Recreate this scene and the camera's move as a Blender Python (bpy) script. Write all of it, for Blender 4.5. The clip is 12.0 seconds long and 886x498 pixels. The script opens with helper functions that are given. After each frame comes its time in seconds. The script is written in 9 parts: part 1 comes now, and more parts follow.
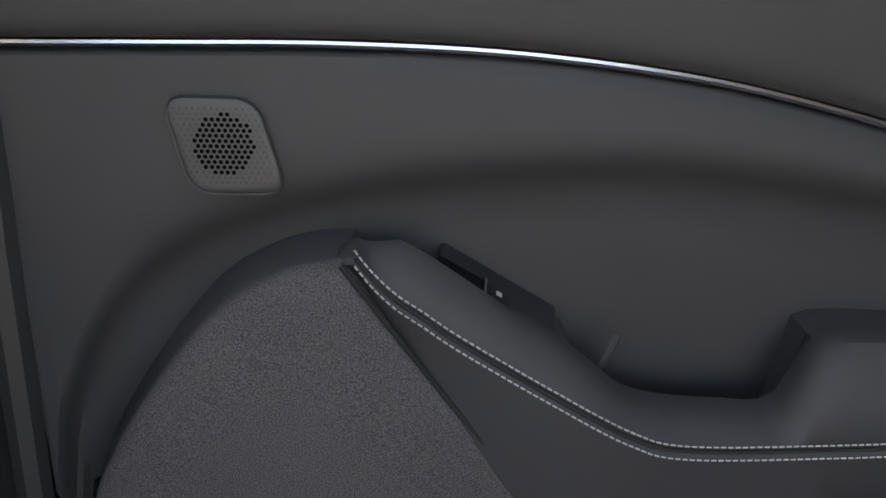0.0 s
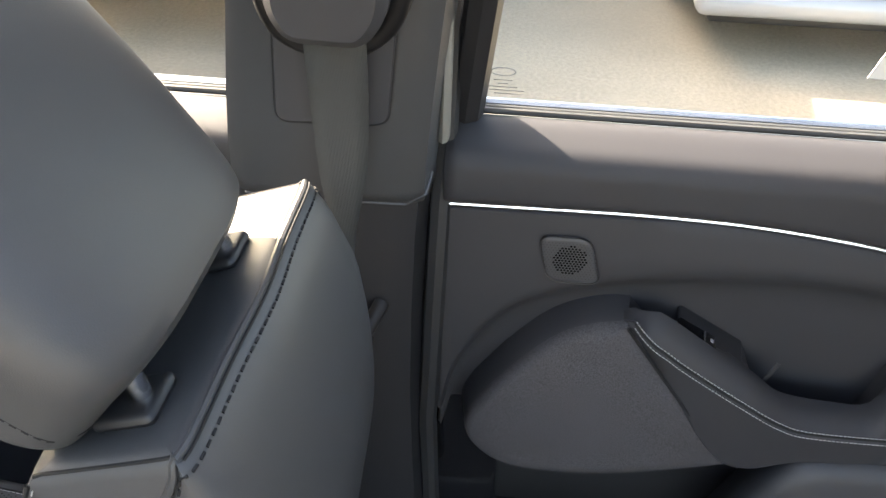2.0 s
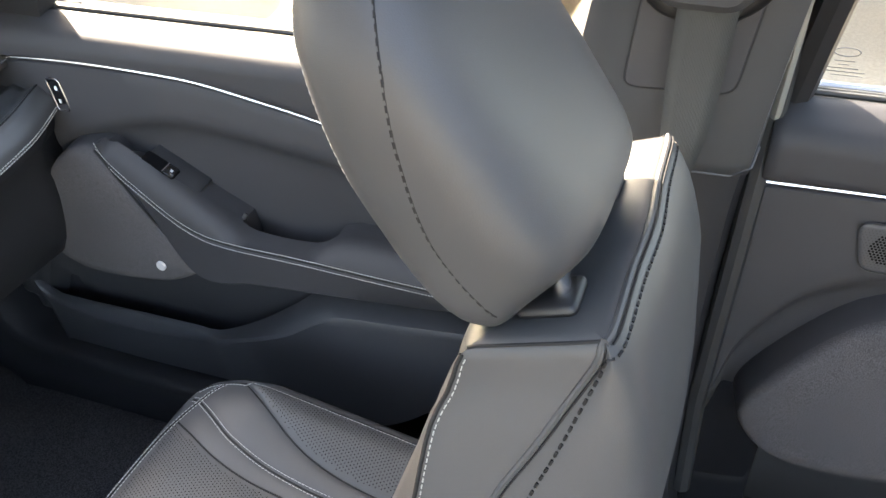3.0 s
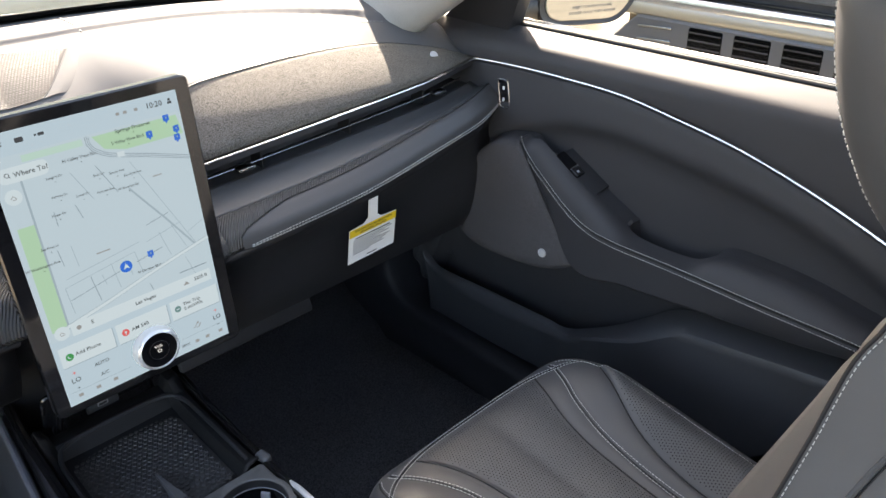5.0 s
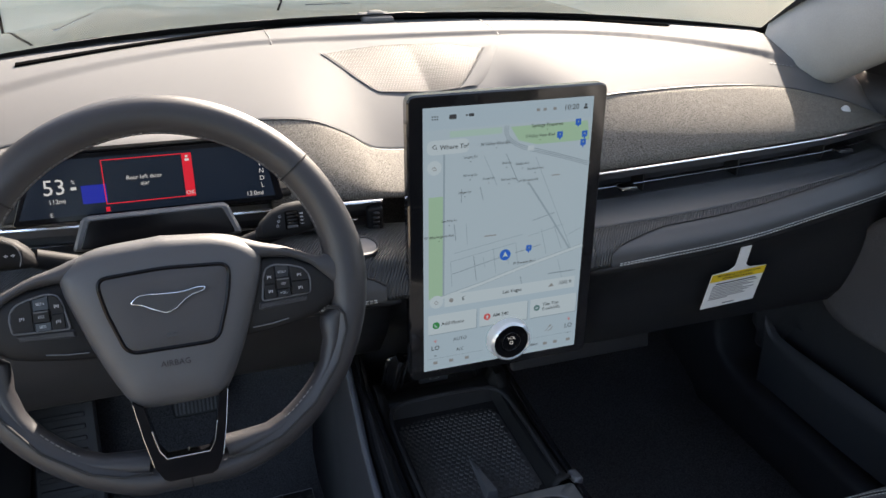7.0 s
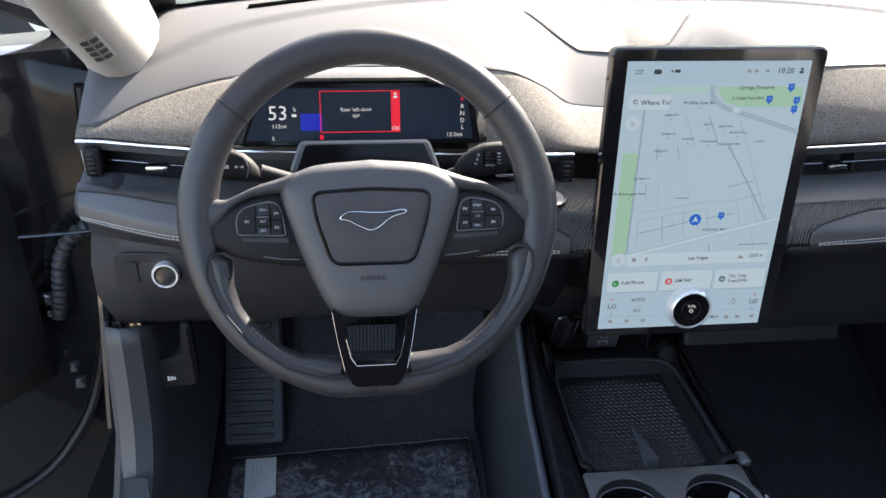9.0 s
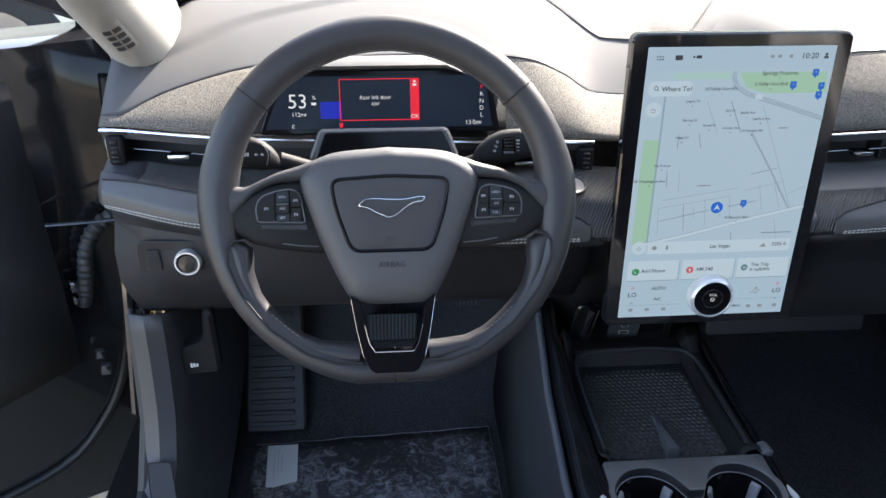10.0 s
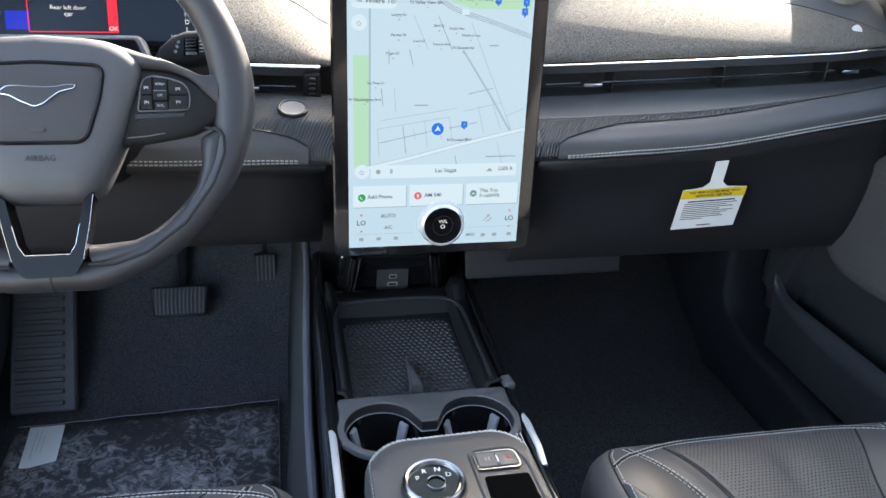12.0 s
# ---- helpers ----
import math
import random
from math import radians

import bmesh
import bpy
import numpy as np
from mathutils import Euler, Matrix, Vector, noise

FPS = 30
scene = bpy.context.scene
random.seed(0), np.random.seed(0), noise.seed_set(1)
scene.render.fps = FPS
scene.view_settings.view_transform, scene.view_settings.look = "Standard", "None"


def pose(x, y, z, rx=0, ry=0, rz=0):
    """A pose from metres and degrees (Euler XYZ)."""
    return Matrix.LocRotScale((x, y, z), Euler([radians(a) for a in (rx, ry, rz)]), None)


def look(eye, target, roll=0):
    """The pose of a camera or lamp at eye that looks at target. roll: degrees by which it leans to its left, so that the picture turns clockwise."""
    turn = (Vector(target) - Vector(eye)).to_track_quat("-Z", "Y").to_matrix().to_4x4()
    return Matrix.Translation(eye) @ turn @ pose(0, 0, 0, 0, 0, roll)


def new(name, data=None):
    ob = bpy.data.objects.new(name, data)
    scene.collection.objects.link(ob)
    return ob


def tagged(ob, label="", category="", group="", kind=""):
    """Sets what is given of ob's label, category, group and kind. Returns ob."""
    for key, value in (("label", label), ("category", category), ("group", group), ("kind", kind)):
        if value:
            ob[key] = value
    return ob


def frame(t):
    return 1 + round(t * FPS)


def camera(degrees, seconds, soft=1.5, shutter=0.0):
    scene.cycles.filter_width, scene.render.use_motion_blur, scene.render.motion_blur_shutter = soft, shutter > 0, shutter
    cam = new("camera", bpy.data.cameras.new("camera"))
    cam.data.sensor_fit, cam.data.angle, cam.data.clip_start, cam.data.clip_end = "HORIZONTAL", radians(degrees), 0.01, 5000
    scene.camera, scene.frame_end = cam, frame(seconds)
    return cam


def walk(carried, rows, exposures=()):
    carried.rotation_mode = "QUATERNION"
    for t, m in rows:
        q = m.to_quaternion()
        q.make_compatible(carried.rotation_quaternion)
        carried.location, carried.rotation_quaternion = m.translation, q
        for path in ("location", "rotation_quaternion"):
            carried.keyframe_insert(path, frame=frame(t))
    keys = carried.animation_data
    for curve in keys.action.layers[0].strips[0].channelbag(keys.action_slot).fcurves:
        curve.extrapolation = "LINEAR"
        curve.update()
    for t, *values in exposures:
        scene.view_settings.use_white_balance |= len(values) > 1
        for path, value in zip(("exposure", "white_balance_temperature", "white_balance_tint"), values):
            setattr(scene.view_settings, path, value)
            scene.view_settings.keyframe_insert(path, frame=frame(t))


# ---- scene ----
cam = camera(59.3, 12.0)
PATH = [
    (0, (0.245, -1.126, 0.986), (2.096, -1.229, 0.237), 1.9),
    (0.5, (0.223, -1.098, 1.070), (1.968, -1.240, 0.104), 0.2),
    (1, (0.171, -1.064, 1.227), (1.781, -1.157, 0.044), -0.1),
    (1.5, (0.119, -1.016, 1.342), (1.694, -1.055, 0.111), 3.0),
    (2, (0.05, -0.951, 1.375), (1.617, -0.799, 0.141), 1.4),
    (2.5, (0.009, -0.883, 1.374), (1.543, -0.532, 0.139), -0.7),
    (3, (-0.055, -0.835, 1.362), (1.429, -0.234, 0.164), -2.6),
    (3.2, (-0.084, -0.821, 1.361), (1.385, -0.162, 0.174), -2.5),
    (4.8, (-0.26, -0.817, 1.32), (0.996, 0.384, 0.33), -1.4),
    (5, (-0.273, -0.818, 1.32), (0.926, 0.448, 0.341), -1.3),
    (5.5, (-0.299, -0.804, 1.305), (0.73, 0.67, 0.428), -1.3),
    (6, (-0.323, -0.771, 1.3), (0.465, 0.87, 0.471), -0.9),
    (6.5, (-0.339, -0.748, 1.298), (0.384, 0.914, 0.452), 0.6),
    (7, (-0.36, -0.756, 1.289), (0.254, 0.925, 0.397), 1.6),
    (7.5, (-0.376, -0.771, 1.277), (0.074, 0.957, 0.376), 1.0),
    (7.7, (-0.381, -0.776, 1.276), (0.017, 0.958, 0.362), 1.2),
    (9.3, (-0.394, -0.785, 1.256), (-0.212, 0.969, 0.312), 1.2),
    (9.5, (-0.392, -0.786, 1.255), (-0.225, 0.966, 0.306), 1.0),
    (10, (-0.39, -0.787, 1.256), (-0.241, 0.962, 0.297), 0.6),
    (10.5, (-0.348, -0.799, 1.275), (-0.204, 0.956, 0.327), -0.8),
    (11, (-0.277, -0.817, 1.267), (-0.122, 0.954, 0.349), -2.3),
    (11.5, (-0.209, -0.823, 1.206), (0.097, 0.938, 0.309), 0.0),
    (12, (-0.178, -0.846, 1.134), (0.215, 0.91, 0.26), 3.1),
]
walk(cam, [(t, look(eye, target, roll)) for t, eye, target, roll in PATH],
     [(0.0, 3.75, 8300, 14), (0.25, 4.15, 8400, 9), (0.5, 4.65, 8500, 3), (0.9, 4.75, 8100, 6), (1.3, 3.95, 7900, 9), (2.2, 3.9, 8000, 13), (3.0, 4.3, 7950, 13), (3.6, 4.05, 7900, 14), (4.8, 3.5, 7900, 15),
      (5.1, 3.55, 7600, 14), (5.5, 3.25, 7600, 15), (6.0, 2.9, 7500, 14), (7.0, 2.85, 7350, 14), (7.6, 2.95, 7150, 13), (9.5, 3.27, 6900, 13), (10.6, 3.27, 6750, 11), (11.2, 3.17, 6800, 11), (12.0, 3.88, 7100, 11)])

# ---- light ----
SUN_AZ, SUN_EL = radians(33.5), radians(32)
world = bpy.data.worlds.new("sky")
scene.world = world
world.use_nodes = True
wn, wl = world.node_tree.nodes, world.node_tree.links
sky = wn.new("ShaderNodeTexSky")
sky.sky_type, sky.sun_disc = "NISHITA", False
sky.sun_elevation, sky.sun_rotation = SUN_EL, SUN_AZ
sky.dust_density, sky.ozone_density = 3.0, 0.5
wn["Background"].inputs["Strength"].default_value = 0.125
wl.new(sky.outputs["Color"], wn["Background"].inputs["Color"])
sun_data = bpy.data.lights.new("sun", "SUN")
sun_data.energy, sun_data.angle, sun_data.color = 3.6, radians(0.5), (1.0, 0.96, 0.90)
sun = new("sun", sun_data)
sun.matrix_world = look((6 * math.sin(SUN_AZ), 6 * math.cos(SUN_AZ), 6 * math.tan(SUN_EL)), (0, 0, 0))


# ---- materials ----
def surface(name, base, rough=0.6, metal=0.0, mottle=0.12, mottle_scale=6.0, grain=900.0, bump=0.05,
            kind="noise", tone=0.0, coat=0.0, spec=0.5, rough_var=0.08):
    """A procedural surface: broad mottling, fine grain in relief, uneven gloss."""
    m = bpy.data.materials.new(name)
    m.use_nodes = True
    n, l = m.node_tree.nodes, m.node_tree.links
    b = n["Principled BSDF"]
    co = n.new("ShaderNodeTexCoord").outputs["Object"]
    broad = n.new("ShaderNodeTexNoise")
    broad.inputs["Scale"].default_value, broad.inputs["Detail"].default_value = mottle_scale, 6
    l.new(co, broad.inputs["Vector"])
    if kind == "leather":
        fine = n.new("ShaderNodeTexVoronoi")
        fine.feature = "DISTANCE_TO_EDGE"
        fine.inputs["Scale"].default_value = grain
        out = fine.outputs["Distance"]
    else:
        fine = n.new("ShaderNodeTexNoise")
        fine.inputs["Scale"].default_value, fine.inputs["Detail"].default_value = grain, 3
        out = fine.outputs["Fac"]
    l.new(co, fine.inputs["Vector"])
    ramp = n.new("ShaderNodeMapRange")
    for k, v in (("From Min", 0.3), ("From Max", 0.7), ("To Min", 1 - mottle), ("To Max", 1 + mottle)):
        ramp.inputs[k].default_value = v
    l.new(broad.outputs["Fac"], ramp.inputs["Value"])
    value = ramp.outputs["Result"]
    if tone:
        speck = n.new("ShaderNodeMapRange")
        for k, v in (("From Min", 0.35), ("From Max", 0.65), ("To Min", 1 - tone), ("To Max", 1 + tone)):
            speck.inputs[k].default_value = v
        l.new(out, speck.inputs["Value"])
        times = n.new("ShaderNodeMath")
        times.operation = "MULTIPLY"
        l.new(value, times.inputs[0]), l.new(speck.outputs["Result"], times.inputs[1])
        value = times.outputs[0]
    mix = n.new("ShaderNodeVectorMath")
    mix.operation = "SCALE"
    mix.inputs[0].default_value = base
    l.new(value, mix.inputs["Scale"])
    l.new(mix.outputs["Vector"], b.inputs["Base Color"])
    rr = n.new("ShaderNodeMapRange")
    rr.inputs["To Min"].default_value, rr.inputs["To Max"].default_value = max(rough - rough_var, 0.02), min(rough + rough_var, 1)
    l.new(broad.outputs["Fac"], rr.inputs["Value"])
    l.new(rr.outputs["Result"], b.inputs["Roughness"])
    b.inputs["Metallic"].default_value = metal
    b.inputs["Coat Weight"].default_value = coat
    b.inputs["Coat Roughness"].default_value = 0.04
    b.inputs["Specular IOR Level"].default_value = spec
    if bump:
        bp = n.new("ShaderNodeBump")
        bp.inputs["Strength"].default_value, bp.inputs["Distance"].default_value = bump, 0.001
        l.new(out, bp.inputs["Height"])
        l.new(bp.outputs["Normal"], b.inputs["Normal"])
    return m


def glow(name, color, strength=1.0):
    m = bpy.data.materials.new(name)
    m.use_nodes = True
    b = m.node_tree.nodes["Principled BSDF"]
    b.inputs["Base Color"].default_value = (0.01, 0.01, 0.01, 1)
    b.inputs["Roughness"].default_value = 0.25
    b.inputs["Specular IOR Level"].default_value = 0.12
    b.inputs["Emission Color"].default_value = (*color, 1)
    b.inputs["Emission Strength"].default_value = strength * 0.195
    return m


def pane_material(name, tint, gloss):
    """Thin glass: clear, tinted, with a reflection."""
    m = bpy.data.materials.new(name)
    m.use_nodes = True
    n, l = m.node_tree.nodes, m.node_tree.links
    n.remove(n["Principled BSDF"])
    t, g, f, x = (n.new("ShaderNode" + k) for k in ("BsdfTransparent", "BsdfGlossy", "Fresnel", "MixShader"))
    t.inputs["Color"].default_value = (*tint, 1)
    g.inputs["Roughness"].default_value = gloss
    f.inputs["IOR"].default_value = 1.5
    l.new(f.outputs[0], x.inputs[0]), l.new(t.outputs[0], x.inputs[1]), l.new(g.outputs[0], x.inputs[2])
    l.new(x.outputs[0], n["Material Output"].inputs["Surface"])
    return m


def ribbed(name, base, rough, scale, turn=0.0, depth=0.6):
    """Fine parallel ribs, as on moulded trim."""
    m = surface(name, base, rough, bump=0)
    n, l = m.node_tree.nodes, m.node_tree.links
    co, mp, wv, bp = (n.new("ShaderNode" + k) for k in ("TexCoord", "Mapping", "TexWave", "Bump"))
    mp.inputs["Rotation"].default_value = (0, 0, turn)
    wv.inputs["Scale"].default_value, wv.inputs["Distortion"].default_value = scale, 0.0
    bp.inputs["Strength"].default_value, bp.inputs["Distance"].default_value = depth, 0.0015
    l.new(co.outputs["Object"], mp.inputs["Vector"]), l.new(mp.outputs["Vector"], wv.inputs["Vector"])
    l.new(wv.outputs["Fac"], bp.inputs["Height"]), l.new(bp.outputs["Normal"], n["Principled BSDF"].inputs["Normal"])
    return m


def celled(name, base, rough, scale, depth):
    """Small raised cells, as on a rubber mat or a punched sheet."""
    m = surface(name, base, rough, kind="leather", grain=scale, bump=depth, tone=0.0)
    n = m.node_tree.nodes
    for v in n:
        if v.type == "TEX_VORONOI":
            v.inputs["Randomness"].default_value = 0.0
        if v.type == "BUMP":
            v.inputs["Distance"].default_value = 0.003
    return m


SILVER_TRIM = surface("silver_trim", (0.66, 0.66, 0.67), 0.32, metal=0.35, mottle=0.03, bump=0.0)
LEATHER = surface("grey_leather", (0.051, 0.052, 0.055), 0.50, kind="leather", grain=700, bump=0.12, mottle=0.08)
VINYL = surface("soft_vinyl", (0.034, 0.034, 0.038), 0.62, kind="leather", grain=1100, bump=0.12, mottle=0.07, spec=0.35)
# dash top vinyl: base raised above the soft vinyl to carry the sun's sheen
VINYL_SUNLIT = surface("dash_vinyl_sunlit", (0.092, 0.092, 0.095), 0.75, kind="leather", grain=1100, bump=0.10, mottle=0.05, spec=0.10)
PLASTIC = surface("grained_plastic", (0.075, 0.077, 0.084), 0.52, grain=1500, bump=0.12, mottle=0.08)
PLASTIC_DARK = surface("black_plastic", (0.016, 0.016, 0.018), 0.48, grain=1500, bump=0.10)
HOLE = surface("dark_hole", (0.003, 0.003, 0.003), 1.0, bump=0.0, spec=0.0, rough_var=0.0)
PIANO = surface("gloss_black", (0.008, 0.008, 0.009), 0.08, mottle=0.05, bump=0.0, coat=0.6, rough_var=0.03)
RUBBER = surface("black_rubber", (0.020, 0.021, 0.023), 0.62, bump=0.1)
CLOTH = surface("melange_cloth", (0.108, 0.100, 0.089), 0.92, grain=850, bump=0.9, tone=0.75, spec=0.2)
CLOTH_DARK = surface("door_cloth", (0.070, 0.067, 0.071), 0.92, grain=1000, bump=0.6, tone=0.45, spec=0.2)
HEADLINER = surface("light_headliner", (0.31, 0.305, 0.295), 0.95, grain=700, bump=0.25, tone=0.06, spec=0.2)
CARPET = surface("black_carpet", (0.066, 0.066, 0.072), 0.98, grain=500, bump=1.0, tone=0.5, spec=0.1)
CHROME = surface("satin_chrome", (0.72, 0.72, 0.74), 0.22, metal=1.0, mottle=0.03, bump=0.0)
CHROME_DARK = surface("dark_chrome", (0.30, 0.31, 0.33), 0.25, metal=1.0, mottle=0.03, bump=0.0)
THREAD = surface("pale_thread", (0.40, 0.40, 0.39), 0.8, bump=0.0)
THREAD_RIM = surface("dull_thread", (0.13, 0.13, 0.13), 0.8, bump=0.0)
THREAD_DARK = surface("dark_thread", (0.007, 0.007, 0.008), 0.8, bump=0.0)
PAPER = surface("white_paper", (0.78, 0.78, 0.76), 0.8, mottle=0.04, bump=0.02)
INK = surface("black_ink", (0.008, 0.008, 0.009), 0.9, bump=0.0)
YELLOW = surface("yellow_print", (0.80, 0.55, 0.02), 0.7, mottle=0.03, bump=0.0)
WHITE_MARK = surface("white_print", (0.70, 0.70, 0.70), 0.6, bump=0.0)
RIBBED = ribbed("ribbed_trim", (0.050, 0.051, 0.054), 0.42, 105, radians(38), 1.0)
BELT = ribbed("belt_webbing", (0.044, 0.047, 0.047), 0.62, 260, radians(90), 0.25)
MESH = celled("punched_grille", (0.050, 0.050, 0.050), 0.9, 330, 0.3)
MESH.node_tree.nodes["Principled BSDF"].inputs["Specular IOR Level"].default_value = 0.08
MAT_RUBBER = surface("mat_rubber", (0.034, 0.034, 0.036), 0.42, bump=0.1)
PERFORATED = celled("perforated_leather", (0.055, 0.057, 0.060), 0.52, 260, 0.12)
WHEEL_LEATHER = surface("wheel_leather", (0.023, 0.0225, 0.0255), 0.42, kind="leather", grain=900, bump=0.08, mottle=0.06, spec=0.4)
PLASTIC_MID = surface("dark_plastic", (0.021, 0.0215, 0.0245), 0.56, grain=1500, bump=0.12, mottle=0.08, spec=0.3)
KNEE = surface("knee_plastic", (0.042, 0.043, 0.048), 0.52, grain=1500, bump=0.12, mottle=0.08)
GLOSS_SOFT = surface("soft_gloss_black", (0.008, 0.008, 0.009), 0.20, mottle=0.05, bump=0.0, spec=0.30, rough_var=0.04)
STALK = surface("stalk_plastic", (0.011, 0.011, 0.012), 0.62, grain=1500, bump=0.10, spec=0.15)
TRAY = surface("tray_plastic", (0.010, 0.010, 0.011), 0.60, grain=1500, bump=0.10, spec=0.25)
SPOKE_BLACK = surface("spoke_black", (0.005, 0.005, 0.006), 0.12, bump=0.0, spec=0.12)
PLATE = surface("satin_plate", (0.085, 0.085, 0.086), 0.45, grain=1500, bump=0.05)
FINGER = surface("finger_plastic", (0.20, 0.20, 0.215), 0.45, bump=0.03)
BADGE = surface("badge_metal", (0.62, 0.62, 0.63), 0.35, metal=0.35, mottle=0.02, bump=0.0)
MARK_DIM = surface("dim_print", (0.30, 0.30, 0.31), 0.6, bump=0.0)
JAMB = surface("matt_black", (0.007, 0.007, 0.008), 0.5, bump=0.0, spec=0.3)
HOOD_PAINT = surface("hood_paint", (0.030, 0.030, 0.028), 0.04, bump=0.0, rough_var=0.0, spec=0.9)
PAINT = surface("black_paint", (0.010, 0.010, 0.011), 0.12, coat=1.0, bump=0.0, rough_var=0.02)
WINDSHIELD = pane_material("windshield_glass", (0.72, 0.74, 0.72), 0.0)
TINTED = pane_material("side_glass", (0.80, 0.83, 0.80), 0.0)
ROOF_GLASS = pane_material("roof_glass", (0.70, 0.71, 0.71), 0.0)
MIRROR = surface("mirror_glass", (0.30, 0.31, 0.32), 0.02, metal=1.0, mottle=0.0, bump=0.0, rough_var=0.0)


# ---- shapes ----
def spl(points, n):
    """n points evenly along a smooth line through the given ones."""
    p = [Vector(q) for q in points]
    p = [2 * p[0] - p[1], *p, 2 * p[-1] - p[-2]]
    fine = []
    for i in range(1, len(p) - 2):
        for k in range(24):
            s = k / 24
            a, b, c, d = p[i - 1], p[i], p[i + 1], p[i + 2]
            fine.append(0.5 * ((2 * b) + (c - a) * s + (2 * a - 5 * b + 4 * c - d) * s * s + (3 * b - a - 3 * c + d) * s ** 3))
    fine.append(p[-2])
    run = [0.0]
    for a, b in zip(fine, fine[1:]):
        run.append(run[-1] + (b - a).length)
    out, j = [], 0
    for k in range(n):
        want = run[-1] * k / (n - 1)
        while j < len(run) - 2 and run[j + 1] < want:
            j += 1
        f = (want - run[j]) / max(run[j + 1] - run[j], 1e-9)
        out.append(fine[j].lerp(fine[j + 1], min(max(f, 0), 1)))
    return out


def table(pairs):
    """A function that runs smoothly through (place, value) pairs."""
    pairs = sorted(pairs)
    xs, ys = [a for a, _ in pairs], [b for _, b in pairs]

    def at(x):
        if x <= xs[0]:
            return ys[0]
        if x >= xs[-1]:
            return ys[-1]
        i = max(k for k in range(len(xs)) if xs[k] <= x)
        i = min(i, len(xs) - 2)
        h = xs[i + 1] - xs[i]
        s = (x - xs[i]) / h
        d0 = (ys[i + 1] - ys[i - 1]) / (xs[i + 1] - xs[i - 1]) if i else (ys[1] - ys[0]) / h
        d1 = (ys[i + 2] - ys[i]) / (xs[i + 2] - xs[i]) if i + 2 < len(xs) else (ys[i + 1] - ys[i]) / h
        return ((1 + 2 * s) * (1 - s) ** 2 * ys[i] + s * (1 - s) ** 2 * h * d0
                + s * s * (3 - 2 * s) * ys[i + 1] + s * s * (s - 1) * h * d1)
    return at


def sheet(bm, rows, ring=False):
    """A net of faces over rows of points; ring closes each row on itself."""
    vs = [[bm.verts.new(p) for p in r] for r in rows]
    for a, b in zip(vs, vs[1:]):
        m = len(a)
        for i in range(m if ring else m - 1):
            j = (i + 1) % m
            bm.faces.new((a[i], a[j], b[j], b[i]))
    return vs


def cap(bm, loop):
    bm.faces.new(loop)


def shrunk(loop, f):
    """A closed outline drawn towards its middle."""
    mid = sum(loop, loop[0] * 0) / len(loop)
    return [mid.lerp(p, f) for p in loop]


def rings(bm, loops, start=True, end=True):
    vs = sheet(bm, loops, True)
    if start:
        cap(bm, list(reversed(vs[0])))
    if end:
        cap(bm, vs[-1])


def tube(bm, path, r, n=8, closed=False, flat=1.0, up=None):
    path = [Vector(p) for p in path]
    loops, side = [], None
    for i, p in enumerate(path):
        a = path[i - 1] if (i or closed) else p
        b = path[(i + 1) % len(path)] if (i + 1 < len(path) or closed) else p
        d = (b - a).normalized()
        if side is None or up:
            side = d.cross(Vector(up or ((0, 0, 1) if abs(d.z) < 0.9 else (1, 0, 0)))).normalized()
        side = (side - d * side.dot(d)).normalized()
        top = side.cross(d)
        rad = r(i / (len(path) - 1)) if callable(r) else r
        loops.append([p + side * rad * math.cos(2 * math.pi * k / n) + top * rad * flat * math.sin(2 * math.pi * k / n) for k in range(n)])
    if closed:
        vs = sheet(bm, loops + [loops[0]], True)
    else:
        rings(bm, loops)


def box(bm, size, m=Matrix(), bevel=0.002, seg=2):
    made = bmesh.ops.create_cube(bm, size=1.0, matrix=m @ Matrix.Diagonal((*size, 1)))
    if bevel:
        es = {e for v in made["verts"] for e in v.link_edges}
        bmesh.ops.bevel(bm, geom=list(es), offset=bevel, segments=seg, affect="EDGES", profile=0.5)


def at(x, y, z, rx=0, ry=0, rz=0):
    return pose(x, y, z, rx, ry, rz)


def lathe(bm, profile, m, n=32, caps=True):
    """profile: (radius, height) pairs turned about the local z axis of m."""
    loops = [[m @ Vector((r * math.cos(2 * math.pi * k / n), r * math.sin(2 * math.pi * k / n), h)) for k in range(n)] for r, h in profile]
    rings(bm, loops, caps, caps)


def rounded(points, r, seg=5):
    """A closed outline with its corners rounded."""
    out, n = [], len(points)
    for i in range(n):
        a, b, c = (Vector(points[(i + k) % n]) for k in (-1, 0, 1))
        u, v = (a - b), (c - b)
        rr = min(r, u.length * 0.45, v.length * 0.45)
        p, q = b + u.normalized() * rr, b + v.normalized() * rr
        for k in range(seg + 1):
            s = k / seg
            out.append((1 - s) ** 2 * p + 2 * s * (1 - s) * b + s * s * q)
    return out


def grown(loop, d):
    """A flat closed outline moved outwards by d (inwards where negative)."""
    n = len(loop)
    area = sum(loop[i].x * loop[(i + 1) % n].y - loop[(i + 1) % n].x * loop[i].y for i in range(n))
    sign = 1 if area > 0 else -1
    out = []
    for i in range(n):
        t = (loop[(i + 1) % n] - loop[i - 1])
        t = t.normalized() if t.length > 1e-9 else Vector((1, 0))
        out.append(loop[i] + Vector((t.y, -t.x)) * d * sign)
    return out


def slab(bm, outline, put, thick, edge=0.001):
    """A flat plate with softened edges. put(u, v, h) lays it into the world; it rises from h = 0 to thick."""
    o = [Vector(p) for p in outline]
    i1 = grown(o, -edge)
    rings(bm, [[put(p.x, p.y, 0) for p in o], [put(p.x, p.y, thick - edge) for p in o], [put(p.x, p.y, thick) for p in i1]])


